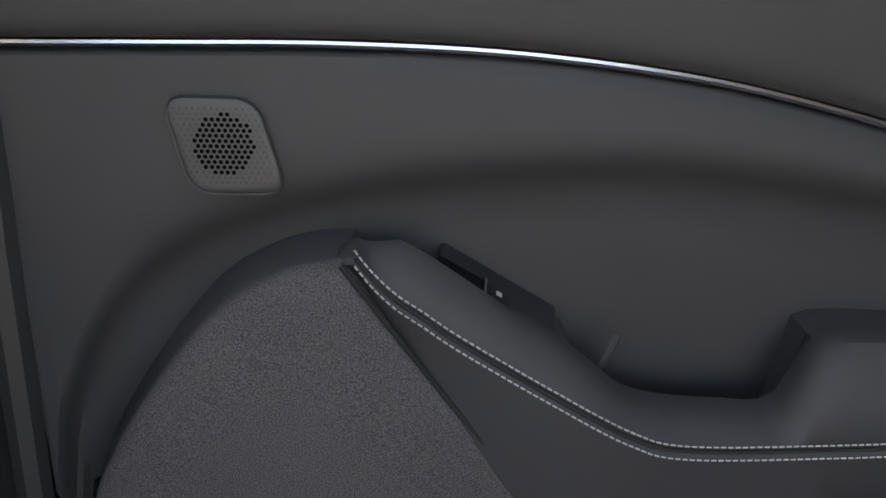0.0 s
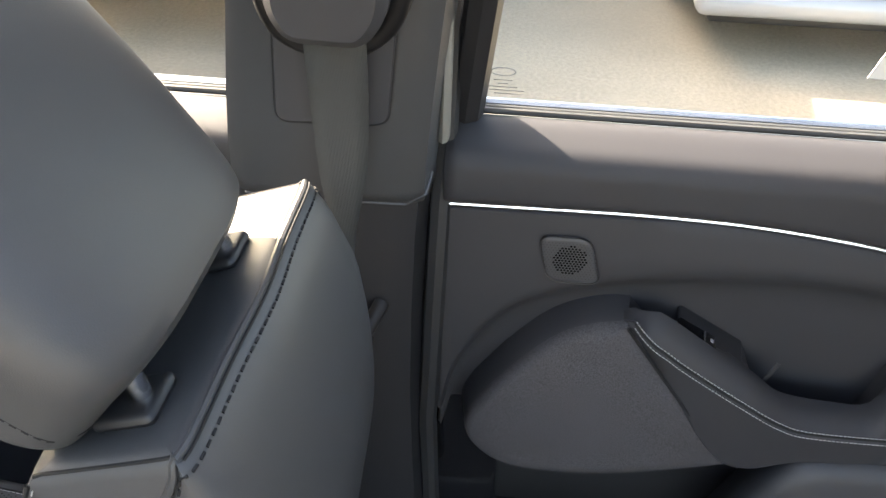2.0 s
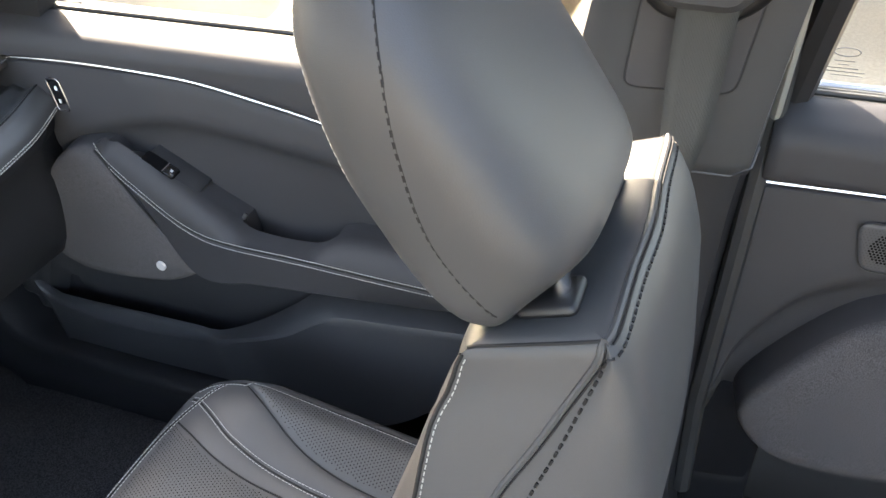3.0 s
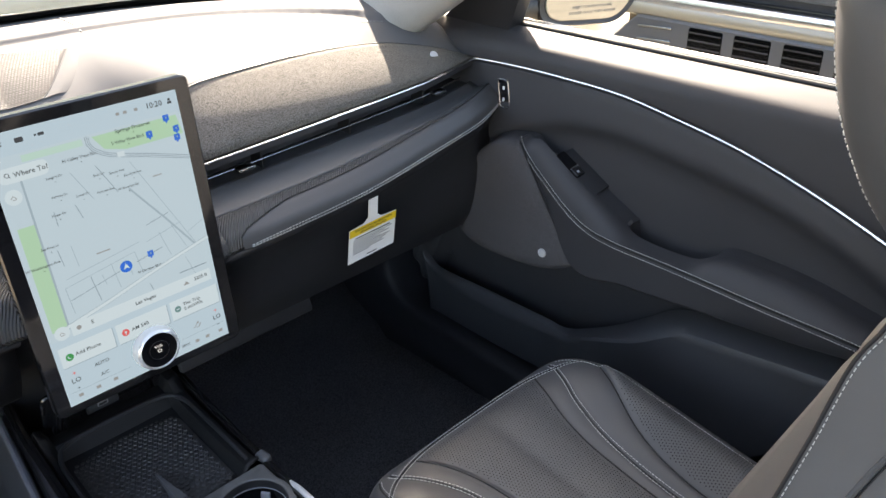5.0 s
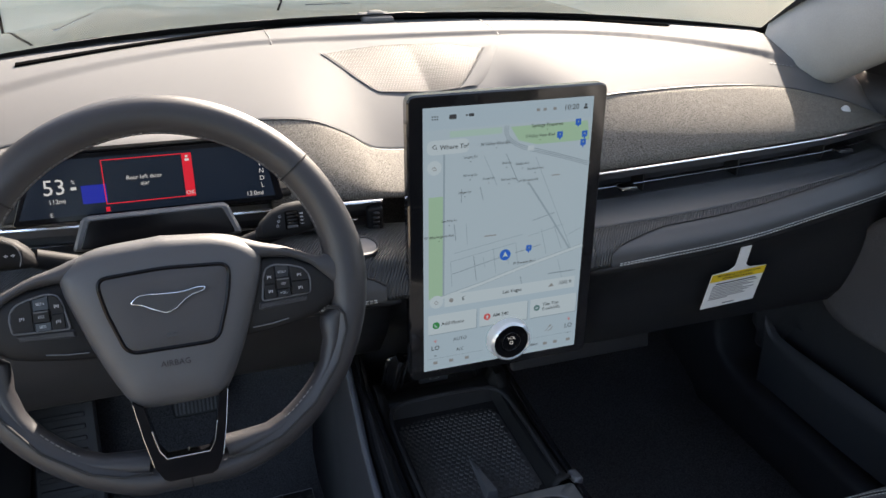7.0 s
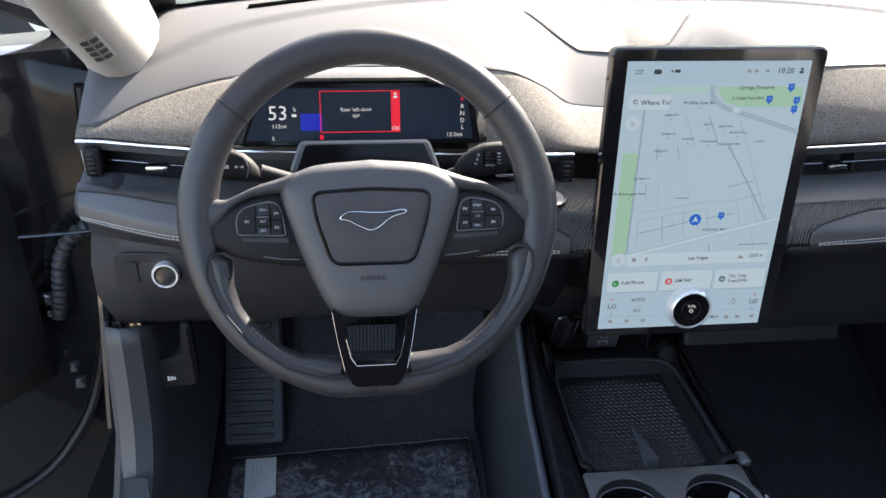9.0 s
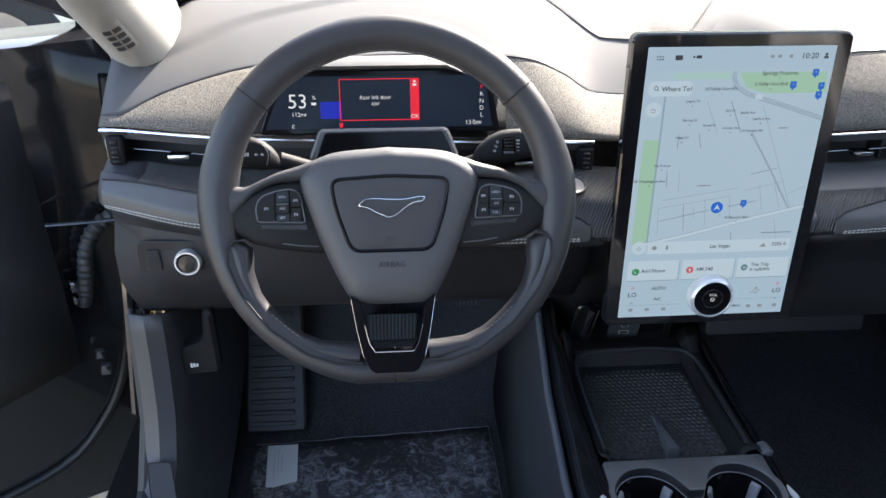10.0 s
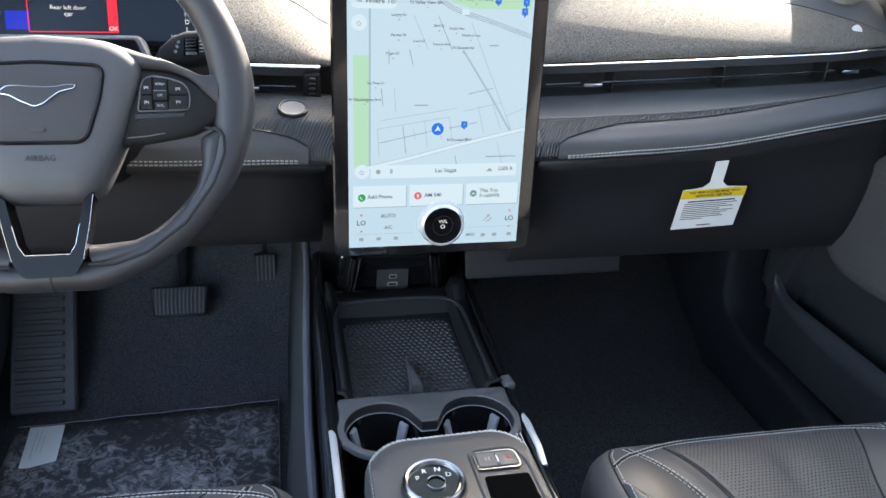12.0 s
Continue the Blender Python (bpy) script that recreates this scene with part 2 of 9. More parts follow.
def stitches(bm, path, step=0.0062, length=0.0042, r=0.0007):
    path = [Vector(p) for p in path]
    total = sum((b - a).length for a, b in zip(path, path[1:]))
    pts = spl(path, max(int(total / step), 2) * 2 + 1)
    for a, b in zip(pts[::2], pts[1::2]):
        d = (b - a).normalized()
        mid = (a + b) / 2
        s = d.cross(Vector((0.3, 0.5, 0.81))).normalized()
        t = d.cross(s)
        e = [mid - d * length / 2, mid + d * length / 2]
        loops = [[q + s * r * x + t * r * y for x, y in ((1, 0), (0, 1), (-1, 0), (0, -1))] for q in e]
        rings(bm, loops)


def part(name, bm, material, parent=None, label="", smooth=True, facing=None):
    me = bpy.data.meshes.new(name)
    bmesh.ops.recalc_face_normals(bm, faces=bm.faces)
    if facing and sum(f.normal.dot(Vector(facing)) for f in bm.faces) < 0:
        bmesh.ops.reverse_faces(bm, faces=bm.faces)
    for f in bm.faces:
        f.smooth = smooth
    bm.to_mesh(me)
    bm.free()
    me.materials.append(material)
    ob = new(name, me)
    if smooth:
        me.set_sharp_from_angle(angle=radians(38))
    if parent:
        ob.parent = parent
        if parent.type == "EMPTY":
            ob.matrix_parent_inverse = Matrix.Translation(parent.location).inverted()
    if label:
        tagged(ob, label)
    return ob


def thing(name, label, category, place=(0, 0, 0), group="", kind=""):
    ob = new(name)
    ob.empty_display_size = 0.02
    ob.location = place
    return tagged(ob, label, category, group, kind)


def thick(ob, t, side=-1):
    """Gives a sheet its thickness."""
    mod = ob.modifiers.new("thickness", "SOLIDIFY")
    mod.thickness, mod.offset = t, side
    return ob


def words(name, text, size, m, material, parent, align="CENTER", heavy=0.0):
    """Flat lettering in the built-in font, as a mesh."""
    cu = bpy.data.curves.new(name, "FONT")
    cu.body, cu.size, cu.align_x, cu.align_y = text, size, align, "CENTER"
    cu.resolution_u = 2
    cu.offset = heavy * size
    ob = bpy.data.objects.new(name, cu)
    me = bpy.data.meshes.new_from_object(ob)
    bpy.data.objects.remove(ob)
    bm = bmesh.new()
    bm.from_mesh(me)
    bm.transform(m)
    bpy.data.meshes.remove(me)
    return part(name, bm, material, parent, smooth=False)


# ---- ground and body shell ----
CONCRETE = surface("lot_concrete", (0.27, 0.228, 0.17), 0.9, mottle=0.22, mottle_scale=0.9, grain=60, bump=0.3, tone=0.12)
bm = bmesh.new()
bmesh.ops.create_grid(bm, x_segments=8, y_segments=8, size=300)
tagged(part("ground", bm, CONCRETE), "sunlit tan concrete of a parking lot", "ground", kind="structure")

FLOOR_Z = 0.245
bm = bmesh.new()
sheet(bm, [[(x, y, z) for x in (-0.72, -0.35, -0.16, 0.12, 0.35, 0.82)] for y, z in
           ((-2.0, 0.30), (-0.9, 0.26), (-0.3, FLOOR_Z), (0.0, FLOOR_Z), (0.36, FLOOR_Z), (0.48, 0.30), (0.66, 0.46), (0.72, 0.70), (0.72, 0.95))])
thick(tagged(part("floor", bm, CARPET), "black carpeted car floor rising into the toe board", "floor", kind="structure"), 0.02)

def roof(s, t):
    """s across, t from the header to the rear."""
    y = -0.36 - 1.94 * t
    return Vector((0.60 * s, y, 1.475 - 0.075 * abs(s) ** 2.2 + 0.05 * math.sin(math.pi * min(1, t * 1.3)) - 0.10 * t * t))


bm = bmesh.new()
grid_s, grid_t = (-1, -0.85, -0.70, 0.70, 0.85, 1), (0, 0.06, 0.12, 0.62, 0.70, 0.85, 1)
vs = [[bm.verts.new(roof(s, t)) for s in grid_s] for t in grid_t]
for j in range(len(grid_t) - 1):
    for i in range(len(grid_s) - 1):
        if not (i == 2 and j == 2):
            bm.faces.new((vs[j][i], vs[j][i + 1], vs[j + 1][i + 1], vs[j + 1][i]))
thick(tagged(part("ceiling", bm, HEADLINER), "light grey cloth headliner round the added roof glass", "ceiling", kind="structure"), 0.03, 1)
# unseen roof opening, added so that skylight reaches the low surfaces
bm = bmesh.new()
sheet(bm, [[roof(-0.72 + 1.44 * i / 8, 0.11 + 0.52 * j / 8) + Vector((0, 0, 0.03)) for i in range(9)] for j in range(9)])
tagged(part("window_2", bm, ROOF_GLASS, facing=(0, 0, -1)), "tinted roof glass, unseen, added to let skylight down on the seats", "window", kind="structure")

bm = bmesh.new()
sheet(bm, [[(x, y, z) for x in (-0.72, -0.3, 0.3, 0.72)] for y, z in ((-2.0, 0.28), (-2.05, 0.7), (-2.15, 1.05), (-2.32, 1.42))])
thick(tagged(part("wall_rear", bm, PLASTIC_DARK), "dark trim closing the rear of the cabin", "wall", kind="structure"), 0.03)

# roof rails over the door openings
for side, name in ((1, "trim_roof_right"), (-1, "trim_roof_left")):
    bm = bmesh.new()
    tube(bm, [(side * x, y, z) for x, y, z in ((0.585, -0.38, 1.395), (0.60, -0.7, 1.42), (0.60, -1.3, 1.42), (0.585, -2.0, 1.38))], 0.045, 10)
    tagged(part(name, bm, HEADLINER), "light grey roof rail above the door opening", "trim", kind="structure")

# A pillars
for side, name in ((1, "trim_pillar_front_right"), (-1, "trim_pillar_front_left")):
    bm = bmesh.new()
    loops = []
    for p, w, d in (((0.665, 0.335, 0.985), 0.090, 0.046), ((0.660, 0.27, 1.035), 0.080, 0.046), ((0.652, 0.12, 1.115), 0.068, 0.042),
                    ((0.632, -0.10, 1.245), 0.06, 0.034), ((0.585, -0.40, 1.42), 0.06, 0.035)):
        c = Vector((side * p[0] - (0.042 if side < 0 else 0.0), p[1], p[2]))
        d *= 1.22 if side < 0 else 1.0
        along = Vector((0, 0.52, 0.85))
        across = Vector((side * 0.92, 0.25, 0.1)).normalized()
        loops.append([c + along * w * math.cos(a) * (1 if abs(math.cos(a)) < 0.9 else 0.97) + across * d * math.sin(a)
                      for a in (2 * math.pi * k / 16 for k in range(16))])
    rings(bm, loops)
    pillar = tagged(part(name, bm, HEADLINER), "light grey cloth-covered windshield pillar", "trim", kind="structure")
    if side < 0:
        def on_pillar(f, a, lift):
            """A place on the pillar between its second and third section, at an angle round it."""
            c = Vector((-0.702, 0.27, 1.035)).lerp(Vector((-0.694, 0.12, 1.115)), f)
            w, d = 0.080 - 0.012 * f, 0.056 - 0.005 * f
            return c + Vector((0, 0.52, 0.85)) * (w + lift) * math.cos(a) + across * (d + lift) * math.sin(a)
        bm = bmesh.new()
        a0, a1, f0, f1 = math.pi * 1.04, math.pi * 1.21, 0.60, 1.08
        sheet(bm, [[on_pillar(f0 + (f1 - f0) * j / 6, a0 + (a1 - a0) * i / 6, 0.0008 if i in (0, 6) or j in (0, 6) else 0.0022) for i in range(7)] for j in range(7)])
        vent = part("demister_vent", bm, HEADLINER, pillar, "small pale demister vent with dark slots")
        for i in range(2):
            for j in range(4):
                s0, t0 = 0.12 + 0.42 * i, 0.10 + 0.215 * j
                bm = bmesh.new()
                sheet(bm, [[on_pillar(f0 + (f1 - f0) * t, a0 + (a1 - a0) * q, 0.0028) for q in (s0, s0 + 0.17, s0 + 0.34)] for t in (t0, t0 + 0.07, t0 + 0.145)])
                part("slot", bm, PLASTIC_DARK, vent)

# painted skin outside the windshield pillars
for side, name in ((1, "trim_pillar_skin_right"), (-1, "trim_pillar_skin_left")):
    bm = bmesh.new()
    tube(bm, [(side * x, y, z) for x, y, z in ((0.745, 0.44, 0.985), (0.735, 0.30, 1.05), (0.718, 0.12, 1.145), (0.690, -0.10, 1.265), (0.645, -0.38, 1.43))], 0.036, 10)
    tagged(part(name, bm, JAMB), "black painted pillar beside the windshield", "trim", kind="structure")

# windshield
def shield(s, t):
    """s across, t from the foot to the header."""
    x0 = 0.70 * s
    foot = Vector((x0, 0.60 - 0.20 * abs(s) ** 2.4, 1.025 - 0.02 * abs(s) ** 2))
    head = Vector((0.575 * s, -0.36 - 0.05 * s * s, 1.44 - 0.03 * s * s))
    return foot.lerp(head, t) + Vector((0, 0.03, 0.05)) * math.sin(math.pi * t)


bm = bmesh.new()
sheet(bm, [[shield(-1 + 2 * i / 16, j / 8) for i in range(17)] for j in range(9)])
glass = tagged(part("window_1", bm, WINDSHIELD, facing=(0, -1, -0.5)), "clear curved windshield glass", "window", kind="structure")
glass.visible_shadow = False
bm = bmesh.new()
sheet(bm, [[shield(-1 + 2 * i / 16, t) + Vector((0, -0.003 - d, 0)) for i in range(17)] for t, d in ((-0.012, 0), (0.02, 0.001), (0.055, 0.0))])
part("frit_band", bm, PLASTIC_DARK, glass, "black dotted border of the windshield")
for k in range(8):
    p = Vector((-0.666, 0.362, 1.0430)).lerp(Vector((-0.632, 0.391, 1.0385)), k / 7)
    bm = bmesh.new()
    box(bm, (0.0026, 0.0006, 0.0058 if k % 3 else 0.0048), Matrix.Translation(p) @ at(0, 0, 0, 52, 0, 40), 0)
    part("print_bar", bm, JAMB, glass, "small dark print at the foot of the glass")
for sg in (-1, 1):
    bm = bmesh.new()
    sheet(bm, [[shield(sg * s, t / 10) + Vector((0, -0.004, -0.002)) for s in (0.93, 0.97, 1.03)] for t in range(11)])
    part("frit_side", bm, PLASTIC_DARK, glass, "black side border of the windshield")
bm = bmesh.new()
tube(bm, [shield(-1 + 2 * i / 16, 0.985) + Vector((0, -0.01, 0.0)) for i in range(17)], 0.035, 8)
tagged(part("trim_header", bm, HEADLINER), "light grey windshield header", "trim", kind="structure")

# hood of the car, in front of the glass
bm = bmesh.new()
rows = []
for j in range(15):
    t = j / 14
    y = 0.66 + 1.05 * t
    row = []
    for i in range(25):
        s = -1 + 2 * i / 24
        crease = 0.022 * math.exp(-((abs(s) - 0.62 + 0.14 * t) / 0.09) ** 2)
        row.append((0.80 * s, y - 0.24 * s * s * (1 - 0.3 * t), 1.005 - 0.015 * t - 0.16 * t ** 3 - 0.05 * s ** 4 + crease))
    rows.append(row)
sheet(bm, rows)
thick(tagged(part("car_hood", bm, HOOD_PAINT), "glossy black car hood with two raised creases", "car hood"), 0.004)
bm = bmesh.new()
sheet(bm, [[shield(-1 + 2 * i / 16, 0) + Vector((0, dy, dz)) for i in range(17)] for dy, dz in ((-0.01, -0.03), (0.03, -0.028), (0.12, -0.045))])
thick(tagged(part("trim_cowl", bm, PLASTIC_DARK), "black plastic cowl under the windshield", "trim", kind="structure"), 0.004)
bm = bmesh.new()
tube(bm, [(-0.50, 0.62, 1.012), (-0.2, 0.70, 1.02), (0.10, 0.735, 1.02), (0.16, 0.74, 1.015)], 0.006, 6)
tagged(part("wiper_arm", bm, PLASTIC_DARK), "black wiper arm resting on the cowl", "wiper")

# outer body side below the sills
for side, name in ((1, "wall_right"), (-1, "wall_left")):
    bm = bmesh.new()
    y_end = -2.25
    y0 = 0.55 if side > 0 else 0.42
    if side > 0:
        sheet(bm, [[(side * x, y, z * (1 if y < 0.6 else 0.87)) for x, z in ((0.80, 0.30), (0.86, 0.55), (0.87, 0.80), (0.80, 0.975), (0.765, 0.99))] for y in (1.5, 0.7, 0.5, -0.2, -0.9, -1.6, y_end)])
        tagged(thick(part(name, bm, PAINT), 0.006), "glossy black outer skin of the closed doors", "wall", kind="structure")
    else:
        sheet(bm, [[(side * x, y, z) for x, z in ((0.70, 0.20), (0.80, 0.22), (0.83, 0.34), (0.76, 0.37), (0.70, 0.36))] for y in (0.42, -0.2, -0.9, -1.6, y_end)])
        tagged(thick(part(name, bm, JAMB), 0.006), "black painted door sill of the open side", "wall", kind="structure")
        bm = bmesh.new()
        sheet(bm, [[(-x, y, z) for x, z in ((0.72, 0.14), (0.84, 0.16), (0.88, 0.48), (0.88, 0.72), (0.82, 0.85), (0.72, 0.87))] for y in (0.50, 0.80, 1.2, 1.5)])
        tagged(thick(part("wall_fender", bm, PAINT), 0.006), "black painted front fender of the open side", "wall", kind="structure")
        bm = bmesh.new()
        sheet(bm, [[(-x, y, z) for x, z in ((0.70, 0.30), (0.74, 0.60), (0.74, 0.98))] for y in (-1.72, -1.85, -2.0, -2.2)])
        tagged(thick(part("wall_left_rear", bm, PLASTIC_DARK), 0.02), "dark trim behind the open rear left door", "wall", kind="structure")


bm = bmesh.new()
sheet(bm, [[(x, 1.72 - 0.30 * (x / 0.88) ** 2 - dy, z) for x in (-0.88, -0.6, -0.3, 0.0, 0.3, 0.6, 0.88)] for dy, z in ((0.02, 0.84), (0.0, 0.70), (-0.03, 0.50), (0.0, 0.30), (0.06, 0.18))])
tagged(thick(part("wall_front", bm, PAINT), 0.006), "black painted nose of the car", "wall", kind="structure")

# ---- dashboard ----
dash = thing("dashboard", "dark grey dashboard with sunlit top, cloth band and long vents", "dashboard", (0, 0.1, 0.8))
chrome_z = lambda x: 0.911 + (0.044 * x if x > 0 else -0.030 * x)
chrome_y = table([(0, 0.10), (0.55, 0.10), (0.70, 0.125)])
edge_z = table([(0.0, 0.826), (0.15, 0.829), (0.35, 0.838), (0.52, 0.860), (0.66, 0.874), (0.72, 0.876)])
edge_left = table([(0.0, 0.826), (0.15, 0.829), (0.35, 0.831), (0.52, 0.845), (0.66, 0.858), (0.72, 0.861)])
front_z = lambda x: edge_z(x) if x > 0 else edge_left(-x)
edge_y = table([(0.0, 0.008), (0.15, 0.008), (0.40, 0.012), (0.60, 0.026), (0.66, 0.045), (0.72, 0.075)])
top_y = table([(0.0, 0.215), (0.12, 0.198), (0.20, 0.192), (0.37, 0.204), (0.52, 0.206), (0.60, 0.192), (0.66, 0.166), (0.70, 0.138)])
top_z = table([(0.0, 0.935), (0.11, 0.945), (0.15, 0.972), (0.20, 0.994), (0.30, 0.998), (0.45, 0.994), (0.56, 0.984), (0.62, 0.972), (0.66, 0.962), (0.70, 0.947)])
shield_foot = lambda x: shield(x / 0.70, 0.0)

seam_y = table([(-0.66, 0.22), (-0.552, 0.315), (-0.352, 0.415), (-0.205, 0.446), (0.0, 0.455), (0.153, 0.445), (0.36, 0.405), (0.567, 0.297), (0.64, 0.235)])


def dash_top(x, t):
    """t from the cloth's upper edge to the windshield."""
    a = abs(x)
    y0, z0 = top_y(a), top_z(a)
    f = shield_foot(x)
    y = y0 + (f.y + 0.03 - y0) * t
    rise = 1.038 - 0.012 * (a / 0.7) ** 2
    z = z0 + (rise - z0) * (1 - (1 - min(t / 0.75, 1)) ** 2.0)
    z -= 0.012 * max(0, (t - 0.85) / 0.15)
    step = min(1.0, max(0.0, (y - seam_y(x)) / 0.013)) if -0.66 < x < 0.64 else 0.0
    return Vector((x, y, z + 0.0055 * step * step * (3 - 2 * step)))


XS = [-0.724 + 1.424 * i / 86 for i in range(87)]
bm = bmesh.new()
sheet(bm, [[dash_top(x, t / 110) for x in XS] for t in range(111)])
thick(part("top_pad", bm, VINYL_SUNLIT, dash, "grey grained dashboard top, its colour lightened for the hot sun"), 0.006)
# places on the top pad; its short seams and the defroster slot
def on_dash(x, y, lift=0.0):
    y0 = top_y(abs(x))
    t = (y - y0) / (shield_foot(x).y + 0.03 - y0)
    return dash_top(x, min(max(t, 0), 1)) + Vector((0, 0, lift))


slot_y = table([(-0.545, 0.390), (-0.35, 0.478), (-0.14, 0.548), (0.025, 0.562), (0.20, 0.548), (0.326, 0.516), (0.488, 0.440)])
for sx in (-0.205, 0.165):
    bm = bmesh.new()
    tube(bm, [on_dash(sx, seam_y(sx) + k * (slot_y(sx) - seam_y(sx)) / 5, 0.0002) for k in range(6)], 0.0012, 6)
    part("top_seam", bm, KNEE, dash, "fine seam across the dashboard top")
for x0, x1 in ((-0.545, -0.035), (0.012, 0.488)):
    bm = bmesh.new()
    sheet(bm, [[on_dash(x, slot_y(x) + dy, lift) for x in (x0 + (x1 - x0) * i / 30 for i in range(31))] for dy, lift in ((-0.007, 0.0008), (-0.0055, 0.0028), (0.0055, 0.0032), (0.007, 0.0012))])
    part("defroster_slot", bm, HOLE, dash, "long black defroster slot")
bm = bmesh.new()
box(bm, (0.055, 0.045, 0.012), Matrix.Translation(on_dash(-0.012, 0.562)) @ at(0, 0, 0.004, 4), 0.005, 3)
box(bm, (0.026, 0.02, 0.010), Matrix.Translation(on_dash(-0.012, 0.562)) @ at(0, 0, 0.011, 4), 0.004, 3)
part("light_sensor", bm, VINYL_SUNLIT, dash, "small grey sensor cap")

# centre speaker grille: a shallow scoop with raised rims
def scoop_point(s, t):
    w = 0.060 + 0.071 * t ** 0.8
    x = -0.0165 + 0.0075 * t + s * w
    y = 0.303 + 0.127 * t - 0.032 * t * s * s
    return on_dash(x, y, 0.0010 + 0.0006 * (1 - s * s))


bm = bmesh.new()
sheet(bm, [[scoop_point(-1 + 2 * i / 20, j / 16) for i in range(21)] for j in range(17)])
grille = part("speaker_grille", bm, MESH, dash, "finely punched centre speaker grille")
bm = bmesh.new()
for j in range(30):
    y = 0.306 + 0.0042 * j
    for i in range(62):
        x = -0.140 + 0.0044 * (i + 0.5 * (j % 2))
        t = (y - 0.303) / 0.127
        for _ in range(3):
            s = (x + 0.0165 - 0.0075 * t) / (0.060 + 0.071 * max(t, 0.0) ** 0.8)
            t = (y - 0.303) / (0.127 - 0.032 * min(1.0, s * s))
        if 0.02 < t < 0.98 and abs(s) < 0.97:
            bm.faces.new([bm.verts.new(on_dash(x + 0.0013 * math.cos(k * math.pi / 3), y + 0.0013 * math.sin(k * math.pi / 3), 0.0015 + 0.0006 * (1 - s * s))) for k in range(6)])
part("perforation", bm, PLASTIC_DARK, grille, "rows of tiny dark holes", smooth=False)
bm = bmesh.new()
rim = [scoop_point(-1, 1 - j / 10) for j in range(11)] + [scoop_point(-1 + 2 * i / 10, 0) for i in range(1, 11)] + [scoop_point(1, j / 10) for j in range(1, 11)]
tube(bm, rim, 0.0008, 6)
part("grille_rim", bm, VINYL_SUNLIT, dash, "soft raised rim round the grille")
# swelling on the passenger side of the grille
bm = bmesh.new()
rows = []
for j in range(9):
    t = j / 8
    p = scoop_point(1, t)
    rows.append([p + Vector((0.050 * u * (1 - 0.3 * t), 0, 0.0045 * max(0.0, math.sin(math.pi * u)) ** 1.2 - 0.003 * u)) for u in (0, 0.12, 0.3, 0.5, 0.7, 0.88, 1.0)])
sheet(bm, rows)
part("grille_shoulder", bm, VINYL_SUNLIT, dash)

# cloth band, in two pieces, broken by the cluster
def cloth_point(x, t):
    a = abs(x)
    y0, z0, y1, z1 = chrome_y(a) - 0.002, chrome_z(x) + 0.004, top_y(a), top_z(a)
    p = Vector((x, y0 + (y1 - y0) * t, z0 + (z1 - z0) * t))
    b = 0.007 * math.sin(math.pi * t ** 0.75) * min(1.0, (z1 - z0) / 0.05)
    return p + Vector((0, -0.7, 0.7)) * b


for x0, x1 in ((-0.724, -0.515), (-0.262, 0.70)):
    bm = bmesh.new()
    n = int((x1 - x0) / 0.012)
    sheet(bm, [[cloth_point(x0 + (x1 - x0) * i / n, t / 10) for i in range(n + 1)] for t in range(11)])
    thick(part("cloth_band", bm, CLOTH, dash, "speckled grey cloth band"), 0.004)
    bm = bmesh.new()
    tube(bm, [cloth_point(x0 + (x1 - x0) * i / n, 1.0) + Vector((0, -0.001, -0.001)) for i in range(n + 1)], 0.0016, 6)
    part("cloth_seam", bm, PLASTIC_DARK, dash)
# cluster surround: the top pad's lip over the display and the dark well
bm = bmesh.new()
sheet(bm, [[Vector((x, y, z - 0.45 * max(0, x + 0.315) - 0.3 * max(0, -0.50 - x))) for x in (-0.535, -0.50, -0.46, -0.38, -0.315, -0.29, -0.268)] for y, z in
           ((0.19, 1.000), (0.12, 1.018), (0.085, 1.0205), (0.078, 1.018), (0.082, 1.0135))])
part("cluster_hood", bm, VINYL_SUNLIT, dash, "thin lip over the driver display")
bm = bmesh.new()
sheet(bm, [[(x, y, z) for x in (-0.545, -0.40, -0.24)] for y, z in ((0.106, 0.930), (0.098, 0.9335), (0.096, 0.937), (0.102, 0.942), (0.13, 0.99))])
thick(part("cluster_shelf", bm, STALK, dash, "dark trim below the driver display"), 0.003)
